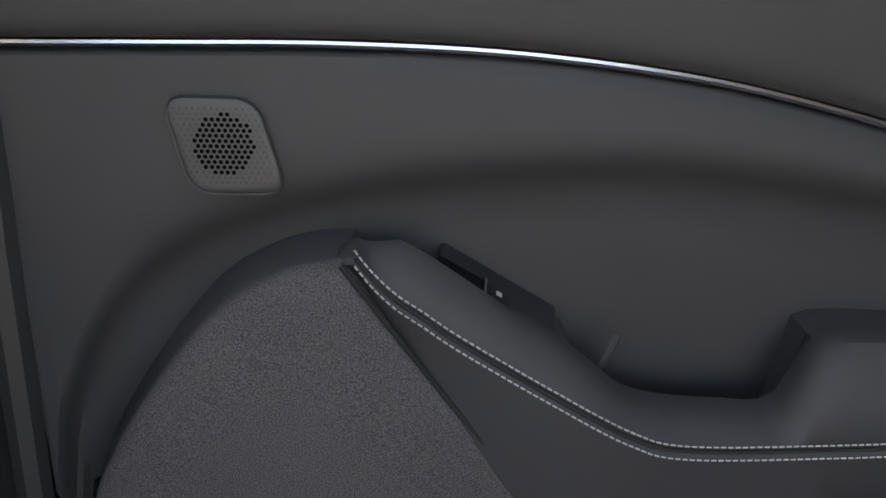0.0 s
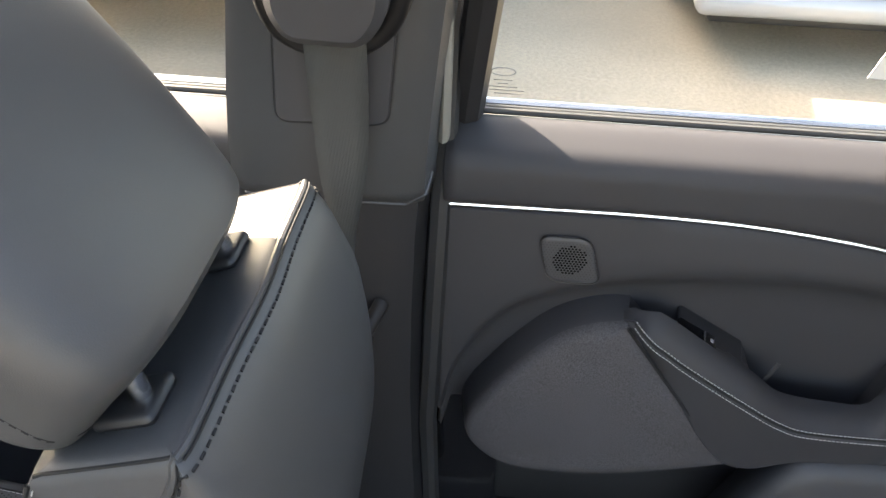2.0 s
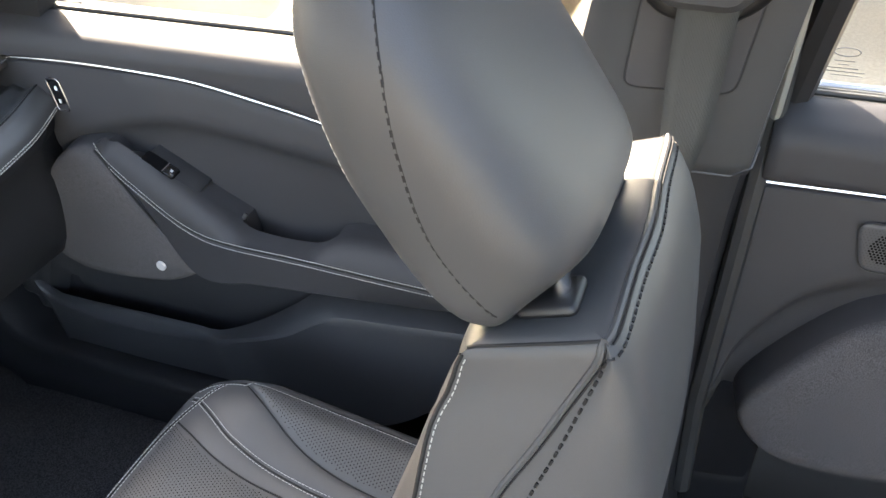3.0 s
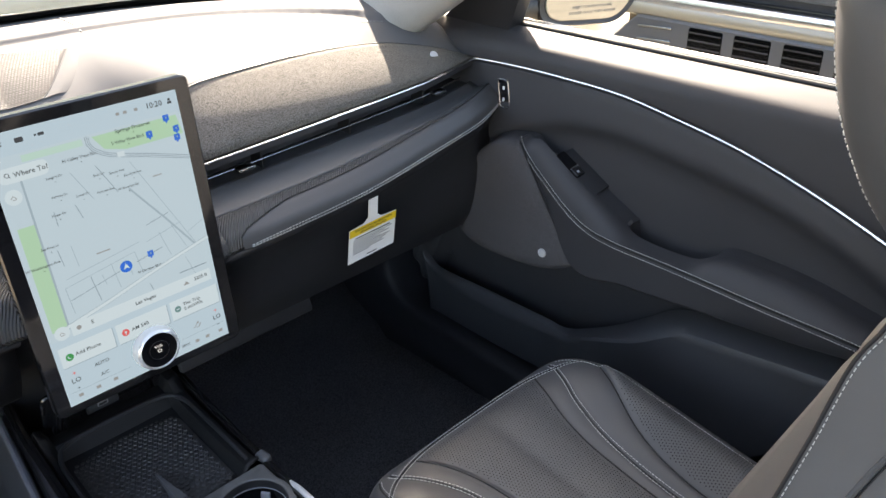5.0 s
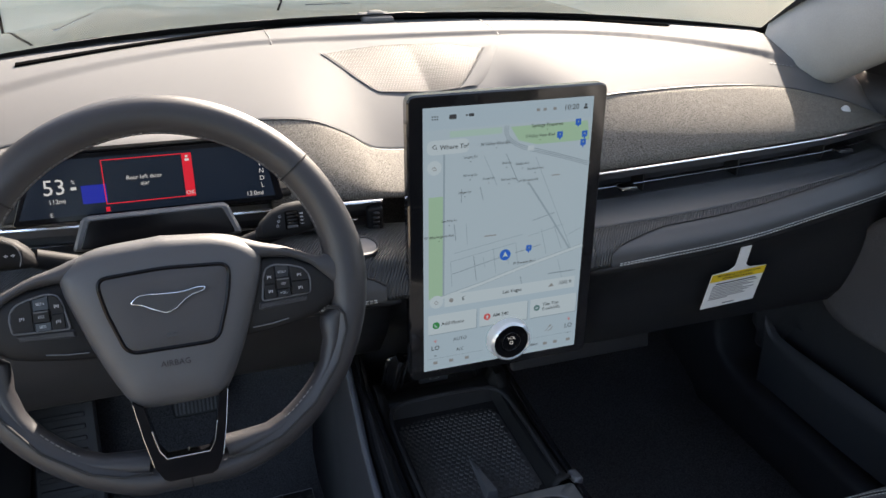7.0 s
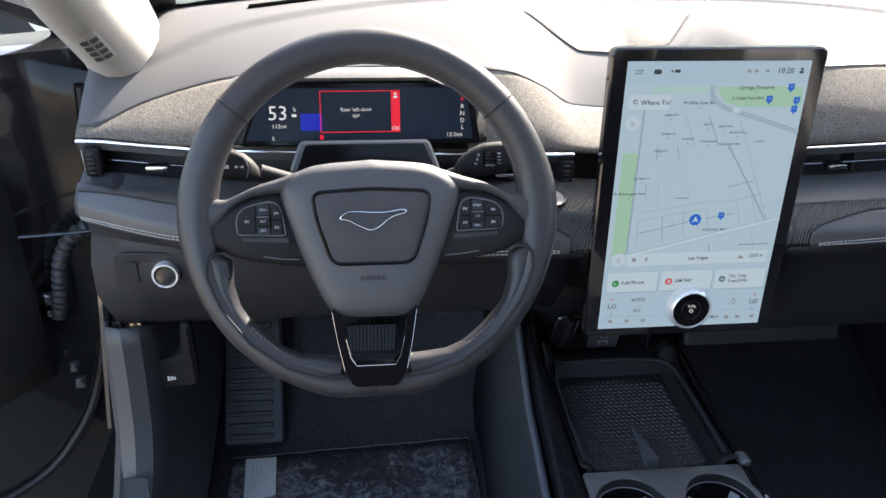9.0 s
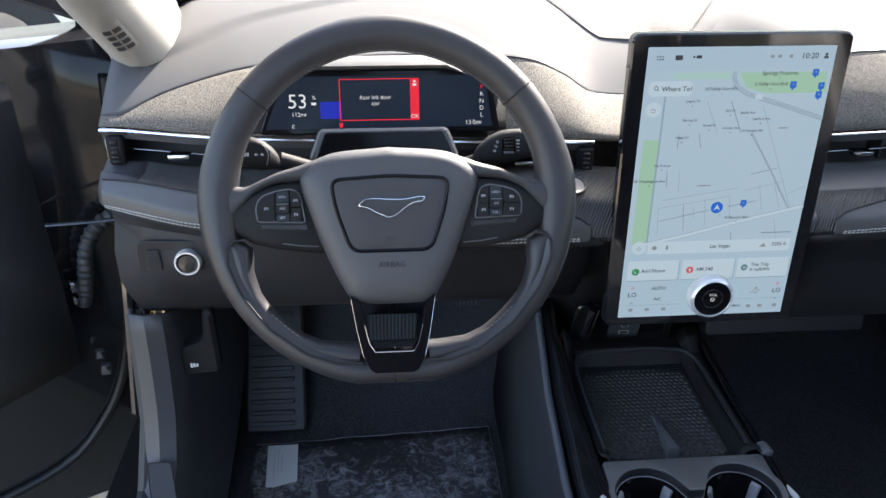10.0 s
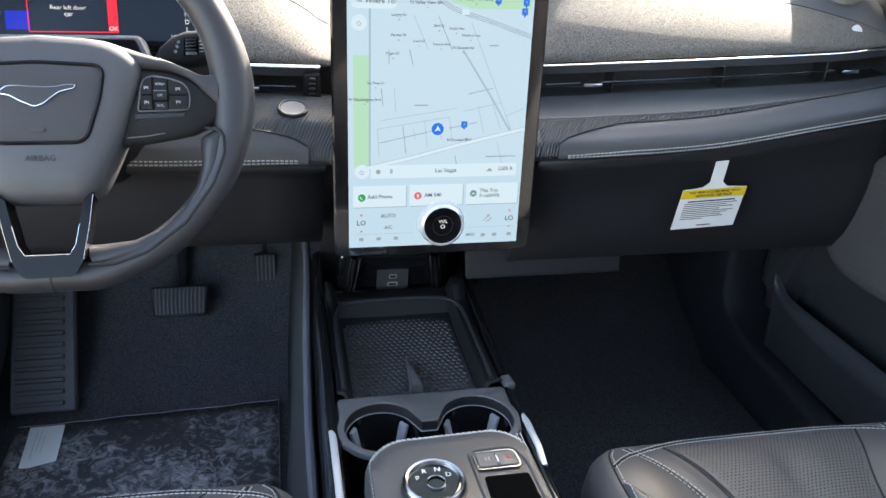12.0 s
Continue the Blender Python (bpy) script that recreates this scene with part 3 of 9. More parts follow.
# bright lines under the cloth
for x0, x1 in ((-0.724, -0.13), (0.13, 0.70)):
    bm = bmesh.new()
    n = 40
    tube(bm, [(x, chrome_y(abs(x)) - 0.004, chrome_z(x)) for x in (x0 + (x1 - x0) * i / n for i in range(n + 1))], 0.0024 if x0 < 0 else 0.0015, 8)
    part("chrome_strip", bm, CHROME, dash, "thin bright strip under the cloth band")
    bm = bmesh.new()
    sheet(bm, [[(x, chrome_y(abs(x)) + dy, chrome_z(x) + dz) for x in (x0 + (x1 - x0) * i / n for i in range(n + 1))]
               for dy, dz in ((-0.002, -0.002), (0.001, -0.012), (0.05, -0.014), (0.055, -0.045), (0.0, -0.046))])
    part("vent_slot", bm, KNEE, dash, "dark air vent slot")
    bm = bmesh.new()
    tube(bm, [(x, chrome_y(abs(x)) + 0.006, chrome_z(x) - 0.026) for x in (x0 + (x1 - x0) * i / n for i in range(2, n - 1))], 0.0016, 6, flat=0.6)
    part("vent_blade", bm, CHROME_DARK, dash, "slim metal vent blade")
    tabs = (0.218, 0.596) if x0 > 0 else (-0.632, -0.215)
    for tx in tabs:
        bm = bmesh.new()
        box(bm, (0.026, 0.016, 0.0065), at(tx, chrome_y(abs(tx)) - 0.002, chrome_z(tx) - 0.0265), 0.002, 2)
        part("vent_tab", bm, CHROME if x0 < 0 and tx < -0.5 else CHROME_DARK, dash, "small sliding vent tab")
    for k in range(3):
        vx = x0 + (x1 - x0) * (0.22 + 0.28 * k)
        bm = bmesh.new()
        box(bm, (0.003, 0.03, 0.034), at(vx, chrome_y(abs(vx)) + 0.03, chrome_z(vx) - 0.028), 0.0008, 1)
        part("vent_fin", bm, PLASTIC_DARK, dash)
for wx in (-0.708, -0.140):
    bm = bmesh.new()
    box(bm, (0.020, 0.014, 0.036), at(wx, chrome_y(abs(wx)) - 0.004, chrome_z(wx) - 0.024), 0.004, 3)
    wheel_housing = part("vent_dial", bm, STALK, dash, "vent dial housing")
    bm = bmesh.new()
    for k in range(5):
        box(bm, (0.008, 0.006, 0.003), at(wx, chrome_y(abs(wx)) - 0.012, chrome_z(wx) - 0.036 + 0.006 * k), 0.001, 1)
    part("dial_ridge", bm, PLASTIC_MID, wheel_housing)

# shelf below the vents and the padded wings
def shelf_point(x, t):
    a = abs(x)
    y1, z1 = edge_y(a), front_z(x)
    y0, z0 = chrome_y(a) + 0.004, chrome_z(x) - 0.040
    g = 0.013 * math.exp(-((x + 0.160) / 0.10) ** 2)
    pts = [(y0, z0 + 0.5 * g), (y0 - 0.022, z0 - 0.006 + g), (y1 + 0.024, z1 + 0.028 + g), (y1 + 0.004, z1 + 0.014), (y1, z1), (y1 + 0.006, z1 - 0.008)]
    k = t * (len(pts) - 1)
    i = min(int(k), len(pts) - 2)
    f = k - i
    return Vector((x, pts[i][0] * (1 - f) + pts[i + 1][0] * f, pts[i][1] * (1 - f) + pts[i + 1][1] * f))


bm = bmesh.new()
line_at = lambda x: spl([shelf_point(x, t / 10) for t in range(11)], 25)
sheet(bm, [line_at(x) for x in XS if -0.69 < x < 0.13] + [line_at(0.13)])
thick(part("shelf", bm, RIBBED, dash, "dark finely ribbed dashboard shelf"), 0.004)
ends = [x for x in XS if x <= -0.69]
bm = bmesh.new()
sheet(bm, [line_at(x) for x in ends + [x for x in XS if x > -0.69][:1]])
thick(part("shelf_end", bm, VINYL, dash, "smooth end of the shelf"), 0.004)
right = [0.13] + [x for x in XS if x > 0.135]
bm = bmesh.new()
sheet(bm, [line_at(x)[:12] for x in right])
thick(part("shelf_top", bm, LEATHER, dash, "smooth upper shelf under the vent"), 0.004)
bm = bmesh.new()
sheet(bm, [line_at(x)[11:] for x in right])
thick(part("shelf_face", bm, RIBBED, dash, "finely ribbed shelf face"), 0.004)
for sg in (-1, 1):
    bm = bmesh.new()
    rows = []
    n = 46
    for i in range(n + 1):
        f = i / n
        a = 0.150 + (0.552 if sg > 0 else 0.568) * f
        reach = min(1.0, (f / 0.16)) ** 0.6 * (0.42 + (0.24 if sg > 0 else 0.12) * f * f)
        line = spl([shelf_point(sg * a, t / 10) for t in range(11)], 30)
        lo = 27.2
        hi = 23.5 - 15 * reach
        row = []
        for k in range(12):
            q = hi + (lo - hi) * k / 11
            j = int(q)
            p = line[j].lerp(line[min(j + 1, 29)], q - j)
            row.append(p + Vector((0, -0.85, 0.5 - 0.9 * k / 11)) * (0.0048 + 0.0030 * math.sin(math.pi * (0.06 + 0.9 * k / 11)) ** 0.6 * min(1, f * 9)))
        rows.append(row)
    sheet(bm, rows)
    part("wing_pad", bm, LEATHER, dash, "padded leather-look wing with contrast stitching")
    bm = bmesh.new()
    tube(bm, [r[0] + Vector((0, -0.0004, 0.0002)) for r in rows], 0.0012, 6)
    part("pad_seam", bm, THREAD_DARK, dash, "dark seam along the wing's upper edge")
    bm = bmesh.new()
    stitches(bm, [r[11].lerp(r[10], 0.7) + Vector((0, -0.0010, 0.0004)) for r in rows[1:]], 0.0052, 0.0036, 0.0008)
    stitches(bm, [r[9].lerp(r[10], 0.3) + Vector((0, -0.0010, 0.0006)) for r in rows[1:]], 0.0052, 0.0036, 0.0008)
    part("stitching", bm, THREAD, dash, "double row of pale stitches")

# lower dashboard: glovebox side and knee panel side
bm = bmesh.new()
sheet(bm, [[(x, y + (edge_y(abs(x)) - 0.008) * k, z + (edge_z(abs(x)) - 0.829) * k) for x in (0.13, 0.20, 0.30, 0.40, 0.52, 0.64, 0.71)] for y, z, k in
           ((0.016, 0.822, 1), (0.040, 0.800, 0.8), (0.066, 0.765, 0.4), (0.078, 0.743, 0), (0.086, 0.70, 0), (0.096, 0.668, 0), (0.112, 0.640, 0), (0.20, 0.640, 0), (0.45, 0.66, 0))])
thick(part("glovebox", bm, PLASTIC_MID, dash, "dark grained glovebox face"), 0.006)
bm = bmesh.new()
tube(bm, [(0.17 + 0.5 * i / 10, 0.0765, 0.744) for i in range(11)], 0.0014, 6)
part("glovebox_seam", bm, PLASTIC_DARK, dash)
bm = bmesh.new()
box(bm, (0.236, 0.012, 0.050), at(0.190, 0.120, 0.631, -14), 0.004, 3)
part("lower_flap", bm, PLASTIC_MID, dash, "flat dark panel under the dashboard")
bm = bmesh.new()
sheet(bm, [[(x, y + (edge_y(abs(x)) - 0.008) * k, z + (front_z(x) - 0.829) * k) for x in (-0.716, -0.66, -0.60, -0.50, -0.40, -0.28, -0.20, -0.13)] for y, z, k in
           ((0.014, 0.824, 1), (0.030, 0.812, 1), (0.052, 0.803, 0.7), (0.062, 0.79, 0.2), (0.072, 0.76, 0), (0.085, 0.735, 0), (0.12, 0.688, 0), (0.15, 0.665, 0), (0.25, 0.66, 0), (0.5, 0.72, 0))])
thick(part("knee_panel", bm, PLASTIC_MID, dash, "dark grained panel under the steering column"), 0.006)
bm = bmesh.new()
sheet(bm, [[(x, y, z) for x in (-0.13, -0.06, 0.0, 0.06, 0.13)] for y, z in ((0.03, 0.84), (0.06, 0.80), (0.12, 0.74), (0.20, 0.68), (0.245, 0.63), (0.26, 0.52))])
thick(part("backing_panel", bm, PLASTIC_DARK, dash, "dark panel behind the screen"), 0.006)
for x0, ends in ((-0.716, ((0.13, 0.885), (0.135, 0.925), (0.17, 0.950), (0.30, 0.975), (0.40, 0.97), (0.42, 0.80), (0.16, 0.80))),
                 (0.700, ((0.05, 0.67), (0.022, 0.82), (0.03, 0.87), (0.10, 0.885), (0.13, 0.935), (0.17, 0.975), (0.30, 1.0), (0.42, 0.99), (0.45, 0.67)))):
    bm = bmesh.new()
    rings(bm, [[(x, y, z) for y, z in ends] for x in (x0, x0 + 0.010)])
    part("end_cap", bm, PLASTIC_MID, dash, "dark end of the dashboard", smooth=False)
# left lower switch panel
bm = bmesh.new()
P = lambda u, v, h: Vector((-0.648 + u, 0.068 - h - 0.10 * v, 0.787 + v))
slab(bm, rounded([(-0.045, -0.026), (0.10, -0.026), (0.10, 0.022), (-0.040, 0.026)], 0.010), P, 0.003)
sw_panel = part("switch_panel", bm, PLASTIC_DARK, dash, "black light switch panel")
bm = bmesh.new()
M = Matrix.Translation((-0.629, 0.064, 0.785)) @ at(0, 0, 0, 85)
lathe(bm, [(0.0160, -0.002), (0.0160, 0.010), (0.0150, 0.0125), (0.0132, 0.0125), (0.0128, 0.010)], M, 32, False)
part("knob_ring", bm, SILVER_TRIM, sw_panel, "bright ring of the light switch")
bm = bmesh.new()
lathe(bm, [(0.0130, 0.0), (0.0130, 0.009), (0.0105, 0.0115), (0.003, 0.012)], M)
part("knob_face", bm, PIANO, sw_panel, "glossy black switch face")
bm = bmesh.new()
slab(bm, rounded([(-0.032, -0.015), (-0.014, -0.015), (-0.014, 0.014), (-0.030, 0.014)], 0.003), lambda u, v, h: P(u, v, h + 0.003), 0.003)
part("dimmer", bm, PLASTIC_MID, sw_panel, "small dimmer button")
# start button
bm = bmesh.new()
M = Matrix.Translation((-0.1645, 0.0505, 0.8785)) @ at(0, 0, 0, 17)
lathe(bm, [(0.0178, -0.010), (0.0175, 0.0005), (0.0162, 0.0020), (0.0145, 0.0014), (0.0140, -0.002)], M, 32, False)
start_ring = part("start_ring", bm, PLASTIC_DARK, dash, "dark ring of the start button")
bm = bmesh.new()
lathe(bm, [(0.0142, -0.004), (0.0140, 0.0006), (0.012, 0.0004), (0.002, -0.0002)], M)
part("start_button", bm, surface("button_metal", (0.10, 0.10, 0.105), 0.42, metal=0.3, mottle=0.02, bump=0), start_ring, "dished silver start button")
bm = bmesh.new()
lathe(bm, [(0.010, -0.002), (0.010, 0.0025), (0.0088, 0.0035), (0.002, 0.0032)], Matrix.Translation(cloth_point(0.626, 0.5)) @ at(0, 0, 0, 55) @ Matrix.Diagonal((0.75, 0.75, 0.6, 1)), 24)
part("round_badge", bm, BADGE, dash, "small round metal badge on the cloth")
bm = bmesh.new()
for k in range(6):
    box(bm, (0.0045, 0.0035, 0.0006), Matrix.Translation(dash_top(0.575 + 0.0065 * k, 0.22)) @ at(0, 0, 0.0005, 14), 0)
part("embossed_bars", bm, PLASTIC, dash, "tiny embossed lettering on the dashboard end")

# driver display
cl = thing("driver_display", "wide slim driver display, dark, with a red warning box", "display", (-0.39, 0.08, 0.945))
CB, CN = Vector((-0.39, 0.066, 0.9475)), Vector((0, -0.96, 0.28))
CU = Vector((0, 0.28, 0.96))
CP = lambda u, v, h: CB + Vector((1, 0, 0)) * u + CU * v + CN * h
bm = bmesh.new()
slab(bm, rounded([(-0.137, -0.004), (0.137, -0.004), (0.125, 0.066), (-0.112, 0.066)], 0.006), CP, 0.004)
part("glass_face", bm, SPOKE_BLACK, cl, "glossy black display glass")


def face(put):
    o, ux, uy = put(0, 0, 0), put(1, 0, 0) - put(0, 0, 0), put(0, 1, 0) - put(0, 0, 0)
    uz = put(0, 0, 1) - put(0, 0, 0)
    m = Matrix((ux, uy, uz)).transposed().to_4x4()
    m.translation = o
    return m


CF = face(CP)
G_WHITE, G_RED, G_BLUE, G_NAVY = glow("lit_white", (0.9, 0.95, 1), 0.42), glow("lit_red", (1, 0.02, 0.05), 0.42), glow("lit_blue", (0.01, 0.03, 0.75), 0.30), glow("lit_navy", (0.01, 0.025, 0.06), 0.22)


def flat(name, outline, put, h, material, parent, t=0.0003):
    bm = bmesh.new()
    slab(bm, [Vector(p) for p in outline], lambda u, v, k: put(u, v, h + k), t, 0.0)
    return part(name, bm, material, parent, smooth=False)


def bar(name, x0, y0, x1, y1, put, h, material, parent):
    return flat(name, [(x0, y0), (x1, y0), (x1, y1), (x0, y1)], put, h, material, parent)


flat("lit_area", [(-0.130, 0.002), (0.128, 0.002), (0.119, 0.060), (-0.106, 0.060)], CP, 0.0041, G_NAVY, cl)
words("charge_number", "53", 0.0225, CF @ at(-0.093, 0.032, 0.0048), G_WHITE, cl)
words("charge_sign", "%", 0.0060, CF @ at(-0.0745, 0.0365, 0.0048), G_WHITE, cl)
bar("battery_icon", -0.0775, 0.0285, -0.0722, 0.0315, CP, 0.0047, G_WHITE, cl)
words("range_number", "112mi", 0.0066, CF @ at(-0.092, 0.018, 0.0048), G_WHITE, cl)
words("compass", "E", 0.006, CF @ at(-0.099, 0.0045, 0.0048), G_WHITE, cl)
bar("blue_block", -0.068, 0.013, -0.044, 0.032, CP, 0.0047, G_BLUE, cl)
box_l, box_r, box_b, box_t = -0.046, 0.044, 0.0105, 0.056
for nm, q in (("warning_frame", (box_l, box_b, box_r, box_b + 0.001)), ("warning_frame", (box_l, box_t, box_r, box_t + 0.001)),
              ("warning_frame", (box_l, box_b, box_l + 0.001, box_t)), ("warning_bar", (box_r - 0.010, box_b, box_r, box_t + 0.001))):
    bar(nm, *q, CP, 0.0050, G_RED, cl)
words("warning_text", "Rear left door", 0.0062, CF @ at(-0.0055, 0.036, 0.0052), G_WHITE, cl)
words("warning_text", "ajar", 0.0062, CF @ at(-0.0055, 0.0295, 0.0052), G_WHITE, cl)
words("warning_ok", "OK", 0.0065, CF @ at(box_r - 0.005, 0.0145, 0.0056), G_WHITE, cl)
bar("warning_icon", box_r - 0.0072, 0.0485, box_r - 0.0028, 0.0510, CP, 0.0056, G_WHITE, cl)
bar("warning_icon", box_r - 0.0064, 0.0522, box_r - 0.0036, 0.0545, CP, 0.0056, G_WHITE, cl)
bar("door_icon", -0.047, 0.003, -0.043, 0.008, CP, 0.005, G_RED, cl)
for k, ch in enumerate("PRNDL"):
    words("gear_letter", ch, 0.0070, CF @ at(0.1155, 0.046 - 0.0078 * k, 0.005), G_RED if ch == "P" else G_WHITE, cl)
words("trip_number", "13.0mi", 0.007, CF @ at(0.106, 0.0065, 0.005), G_WHITE, cl)

# camera housing on the column
bm = bmesh.new()
HP = lambda u, v, h: Vector((-0.388, 0.030, 0.930)) + Vector((1, 0, 0)) * u + Vector((0, 0.35, 0.937)) * v + Vector((0, -0.937, 0.35)) * h
slab(bm, rounded([(-0.082, -0.004), (0.084, -0.004), (0.071, 0.030), (-0.069, 0.030)], 0.006), HP, 0.020, 0.003)
hou = tagged(part("column_pod", bm, PLASTIC), "grey wedge-shaped sensor pod on the steering column", "sensor pod")
bm = bmesh.new()
slab(bm, rounded([(-0.074, -0.002), (0.076, -0.002), (0.066, 0.026), (-0.063, 0.026)], 0.004), lambda u, v, h: HP(u, v, h + 0.0195), 0.002)
part("pod_window", bm, SPOKE_BLACK, hou, "glossy dark pod window")

# ---- centre screen ----
tab = thing("centre_screen", "large upright touch screen showing a map, in a black frame", "touch screen", (0, 0.0, 0.71))
SV = Vector((0, 0.020, 0.330)).normalized()
SN = Vector((0, -SV.z, SV.y))
SW, SH = 0.209, 0.3306
SP = lambda u, v, h: Vector((0, 0, 0.72)) + Vector((1, 0, 0)) * u + SV * v + SN * h
bm = bmesh.new()
outer = rounded([(-0.1215, -0.012), (0.1215, -0.012), (0.1225, 0.345), (-0.1225, 0.345)], 0.011, 6)
slab(bm, outer, lambda u, v, h: SP(u, v, h - 0.013), 0.013, 0.002)
part("frame", bm, PIANO, tab, "gloss black screen frame")
bm = bmesh.new()
slab(bm, rounded([(-0.09, 0.05), (0.09, 0.05), (0.09, 0.30), (-0.09, 0.30)], 0.02), lambda u, v, h: SP(u, v, -0.05 + h), 0.038, 0.004)
box(bm, (0.08, 0.10, 0.05), Matrix.Translation(SP(0, 0.14, -0.07)), 0.01, 2)
part("back_housing", bm, PLASTIC_DARK, tab, "dark housing behind the screen")
bm = bmesh.new()
sheet(bm, [[SP(x, v, h) for x in (-0.06, -0.03, 0.0, 0.03, 0.06)] for v, h in ((0.05, -0.014), (-0.005, -0.018), (-0.02, -0.04), (-0.04, -0.10), (-0.05, -0.20))])
thick(part("foot", bm, PLASTIC_DARK, tab, "dark stem under the screen"), 0.006)
E_BG, E_MAP = glow("screen_ground", (0.58, 0.82, 1.03), 0.31), glow("screen_map", (0.61, 0.84, 1.03), 0.31)
E_CARD, E_TEXT = glow("screen_card", (0.69, 0.90, 1.06), 0.33), glow("screen_text", (0.10, 0.12, 0.15), 0.22)
E_ROAD, E_ROAD2 = glow("screen_road", (0.49, 0.70, 0.88), 0.26), glow("screen_road_edge", (0.34, 0.49, 0.64), 0.22)
E_GREEN, E_TEAL = glow("screen_green", (0.50, 0.85, 0.66), 0.31), glow("screen_teal", (0.55, 0.86, 0.84), 0.32)
E_BLUE, E_RED, E_GREY = glow("screen_blue", (0.02, 0.20, 0.95), 0.32), glow("screen_red", (0.90, 0.16, 0.18), 0.32), glow("screen_grey", (0.45, 0.50, 0.55), 0.26)
E_LGREEN = glow("screen_call_green", (0.05, 0.45, 0.15), 0.28)
SF = face(SP)


def sbar(name, u0, v0, u1, v1, h, material, r=0.0):
    pts = [((u0 - 0.5) * SW, (1 - v1) * SH), ((u1 - 0.5) * SW, (1 - v1) * SH), ((u1 - 0.5) * SW, (1 - v0) * SH), ((u0 - 0.5) * SW, (1 - v0) * SH)]
    pts = rounded(pts, r, 4) if r else pts
    return flat(name, pts, SP, h, material, tab, 0.0002)


def sline(name, pts, w, h, material):
    """A road on the map, w metres wide."""
    bm = bmesh.new()
    p = [Vector(((u - 0.5) * SW, (1 - v) * SH)) for u, v in pts]
    rows = []
    for i, a in enumerate(p):
        d = (p[min(i + 1, len(p) - 1)] - p[max(i - 1, 0)]).normalized()
        nrm = Vector((-d.y, d.x)) * w / 2
        rows.append([SP((a + nrm).x, (a + nrm).y, h), SP((a - nrm).x, (a - nrm).y, h)])
    sheet(bm, rows)
    return part(name, bm, material, tab, smooth=False)


def stext(name, text, u, v, size, material=E_TEXT, h=0.0012, align="CENTER"):
    return words(name, text, size, SF @ Matrix.Translation(((u - 0.5) * SW, (1 - v) * SH, h)), material, tab, align, 0.012)


def disc(name, u, v, r, h, material, n=20):
    c = Vector(((u - 0.5) * SW, (1 - v) * SH))
    return flat(name, [(c.x + r * math.cos(2 * math.pi * k / n), c.y + r * math.sin(2 * math.pi * k / n)) for k in range(n)], SP, h, material, tab, 0.0002)


sbar("display_area", 0, 0, 1, 1, 0.0002, E_BG)
sbar("map_area", 0, 0.075, 1, 0.735, 0.0005, E_MAP)
sbar("map_park", 0.03, 0.31, 0.115, 0.70, 0.0008, E_GREEN)
flat("map_park", [((u - 0.5) * SW, (1 - v) * SH) for u, v in ((0.50, 0.085), (0.97, 0.085), (0.99, 0.155), (0.66, 0.155), (0.55, 0.135))], SP, 0.0008, E_GREEN, tab, 0.0002)
sbar("map_water", 0.15, 0.083, 0.45, 0.105, 0.0008, E_TEAL)
curve = [(0.475, 0.08), (0.48, 0.115), (0.53, 0.145), (0.60, 0.165), (0.76, 0.195), (1.0, 0.245)]
cs = [(p.x, p.y) for p in spl([(a, b, 0) for a, b in curve], 24)]
sline("highway", cs, 0.0045, 0.0011, E_ROAD2)
sline("highway", cs, 0.0033, 0.0013, E_MAP)
sline("highway", cs, 0.0006, 0.0015, E_ROAD2)
sline("main_road", [(0.10, 0.70), (0.35, 0.665), (0.62, 0.62), (1.0, 0.565)], 0.0050, 0.0011, E_ROAD)
sline("main_road", [(0.10, 0.70), (0.35, 0.665), (0.62, 0.62), (1.0, 0.565)], 0.0038, 0.0013, E_CARD)
sline("main_road", [(0.62, 0.29), (0.78, 0.44), (0.92, 0.58)], 0.0022, 0.0011, E_ROAD)
sline("main_road", [(0.118, 0.16), (0.118, 0.70)], 0.0022, 0.0011, E_ROAD)
rnd = random.Random(4)
for a, b in (((0.22, 0.29), (0.22, 0.34)), ((0.33, 0.29), (0.35, 0.34)), ((0.35, 0.18), (0.43, 0.29)), ((0.48, 0.18), (0.56, 0.29)),
             ((0.18, 0.42), (0.19, 0.48)), ((0.25, 0.42), (0.26, 0.50)), ((0.18, 0.53), (0.60, 0.49)), ((0.16, 0.56), (0.56, 0.52)),
             ((0.16, 0.56), (0.17, 0.66)), ((0.30, 0.55), (0.32, 0.65)), ((0.42, 0.53), (0.44, 0.63)), ((0.56, 0.52), (0.58, 0.61)),
             ((0.17, 0.61), (0.46, 0.57)), ((0.56, 0.56), (0.72, 0.54)), ((0.66, 0.44), (0.80, 0.42)), ((0.64, 0.50), (0.86, 0.47)),
             ((0.72, 0.48), (0.76, 0.58)), ((0.80, 0.47), (0.86, 0.57)), ((0.66, 0.20), (0.92, 0.57)), ((0.60, 0.66), (0.62, 0.72)),
             ((0.36, 0.56), (0.37, 0.60)), ((0.50, 0.54), (0.52, 0.60)), ((0.88, 0.52), (0.99, 0.49)), ((0.84, 0.61), (0.88, 0.70))):
    sline("street", [a, b], 0.0007, 0.0010, E_ROAD2 if rnd.random() < 0.25 else E_ROAD)
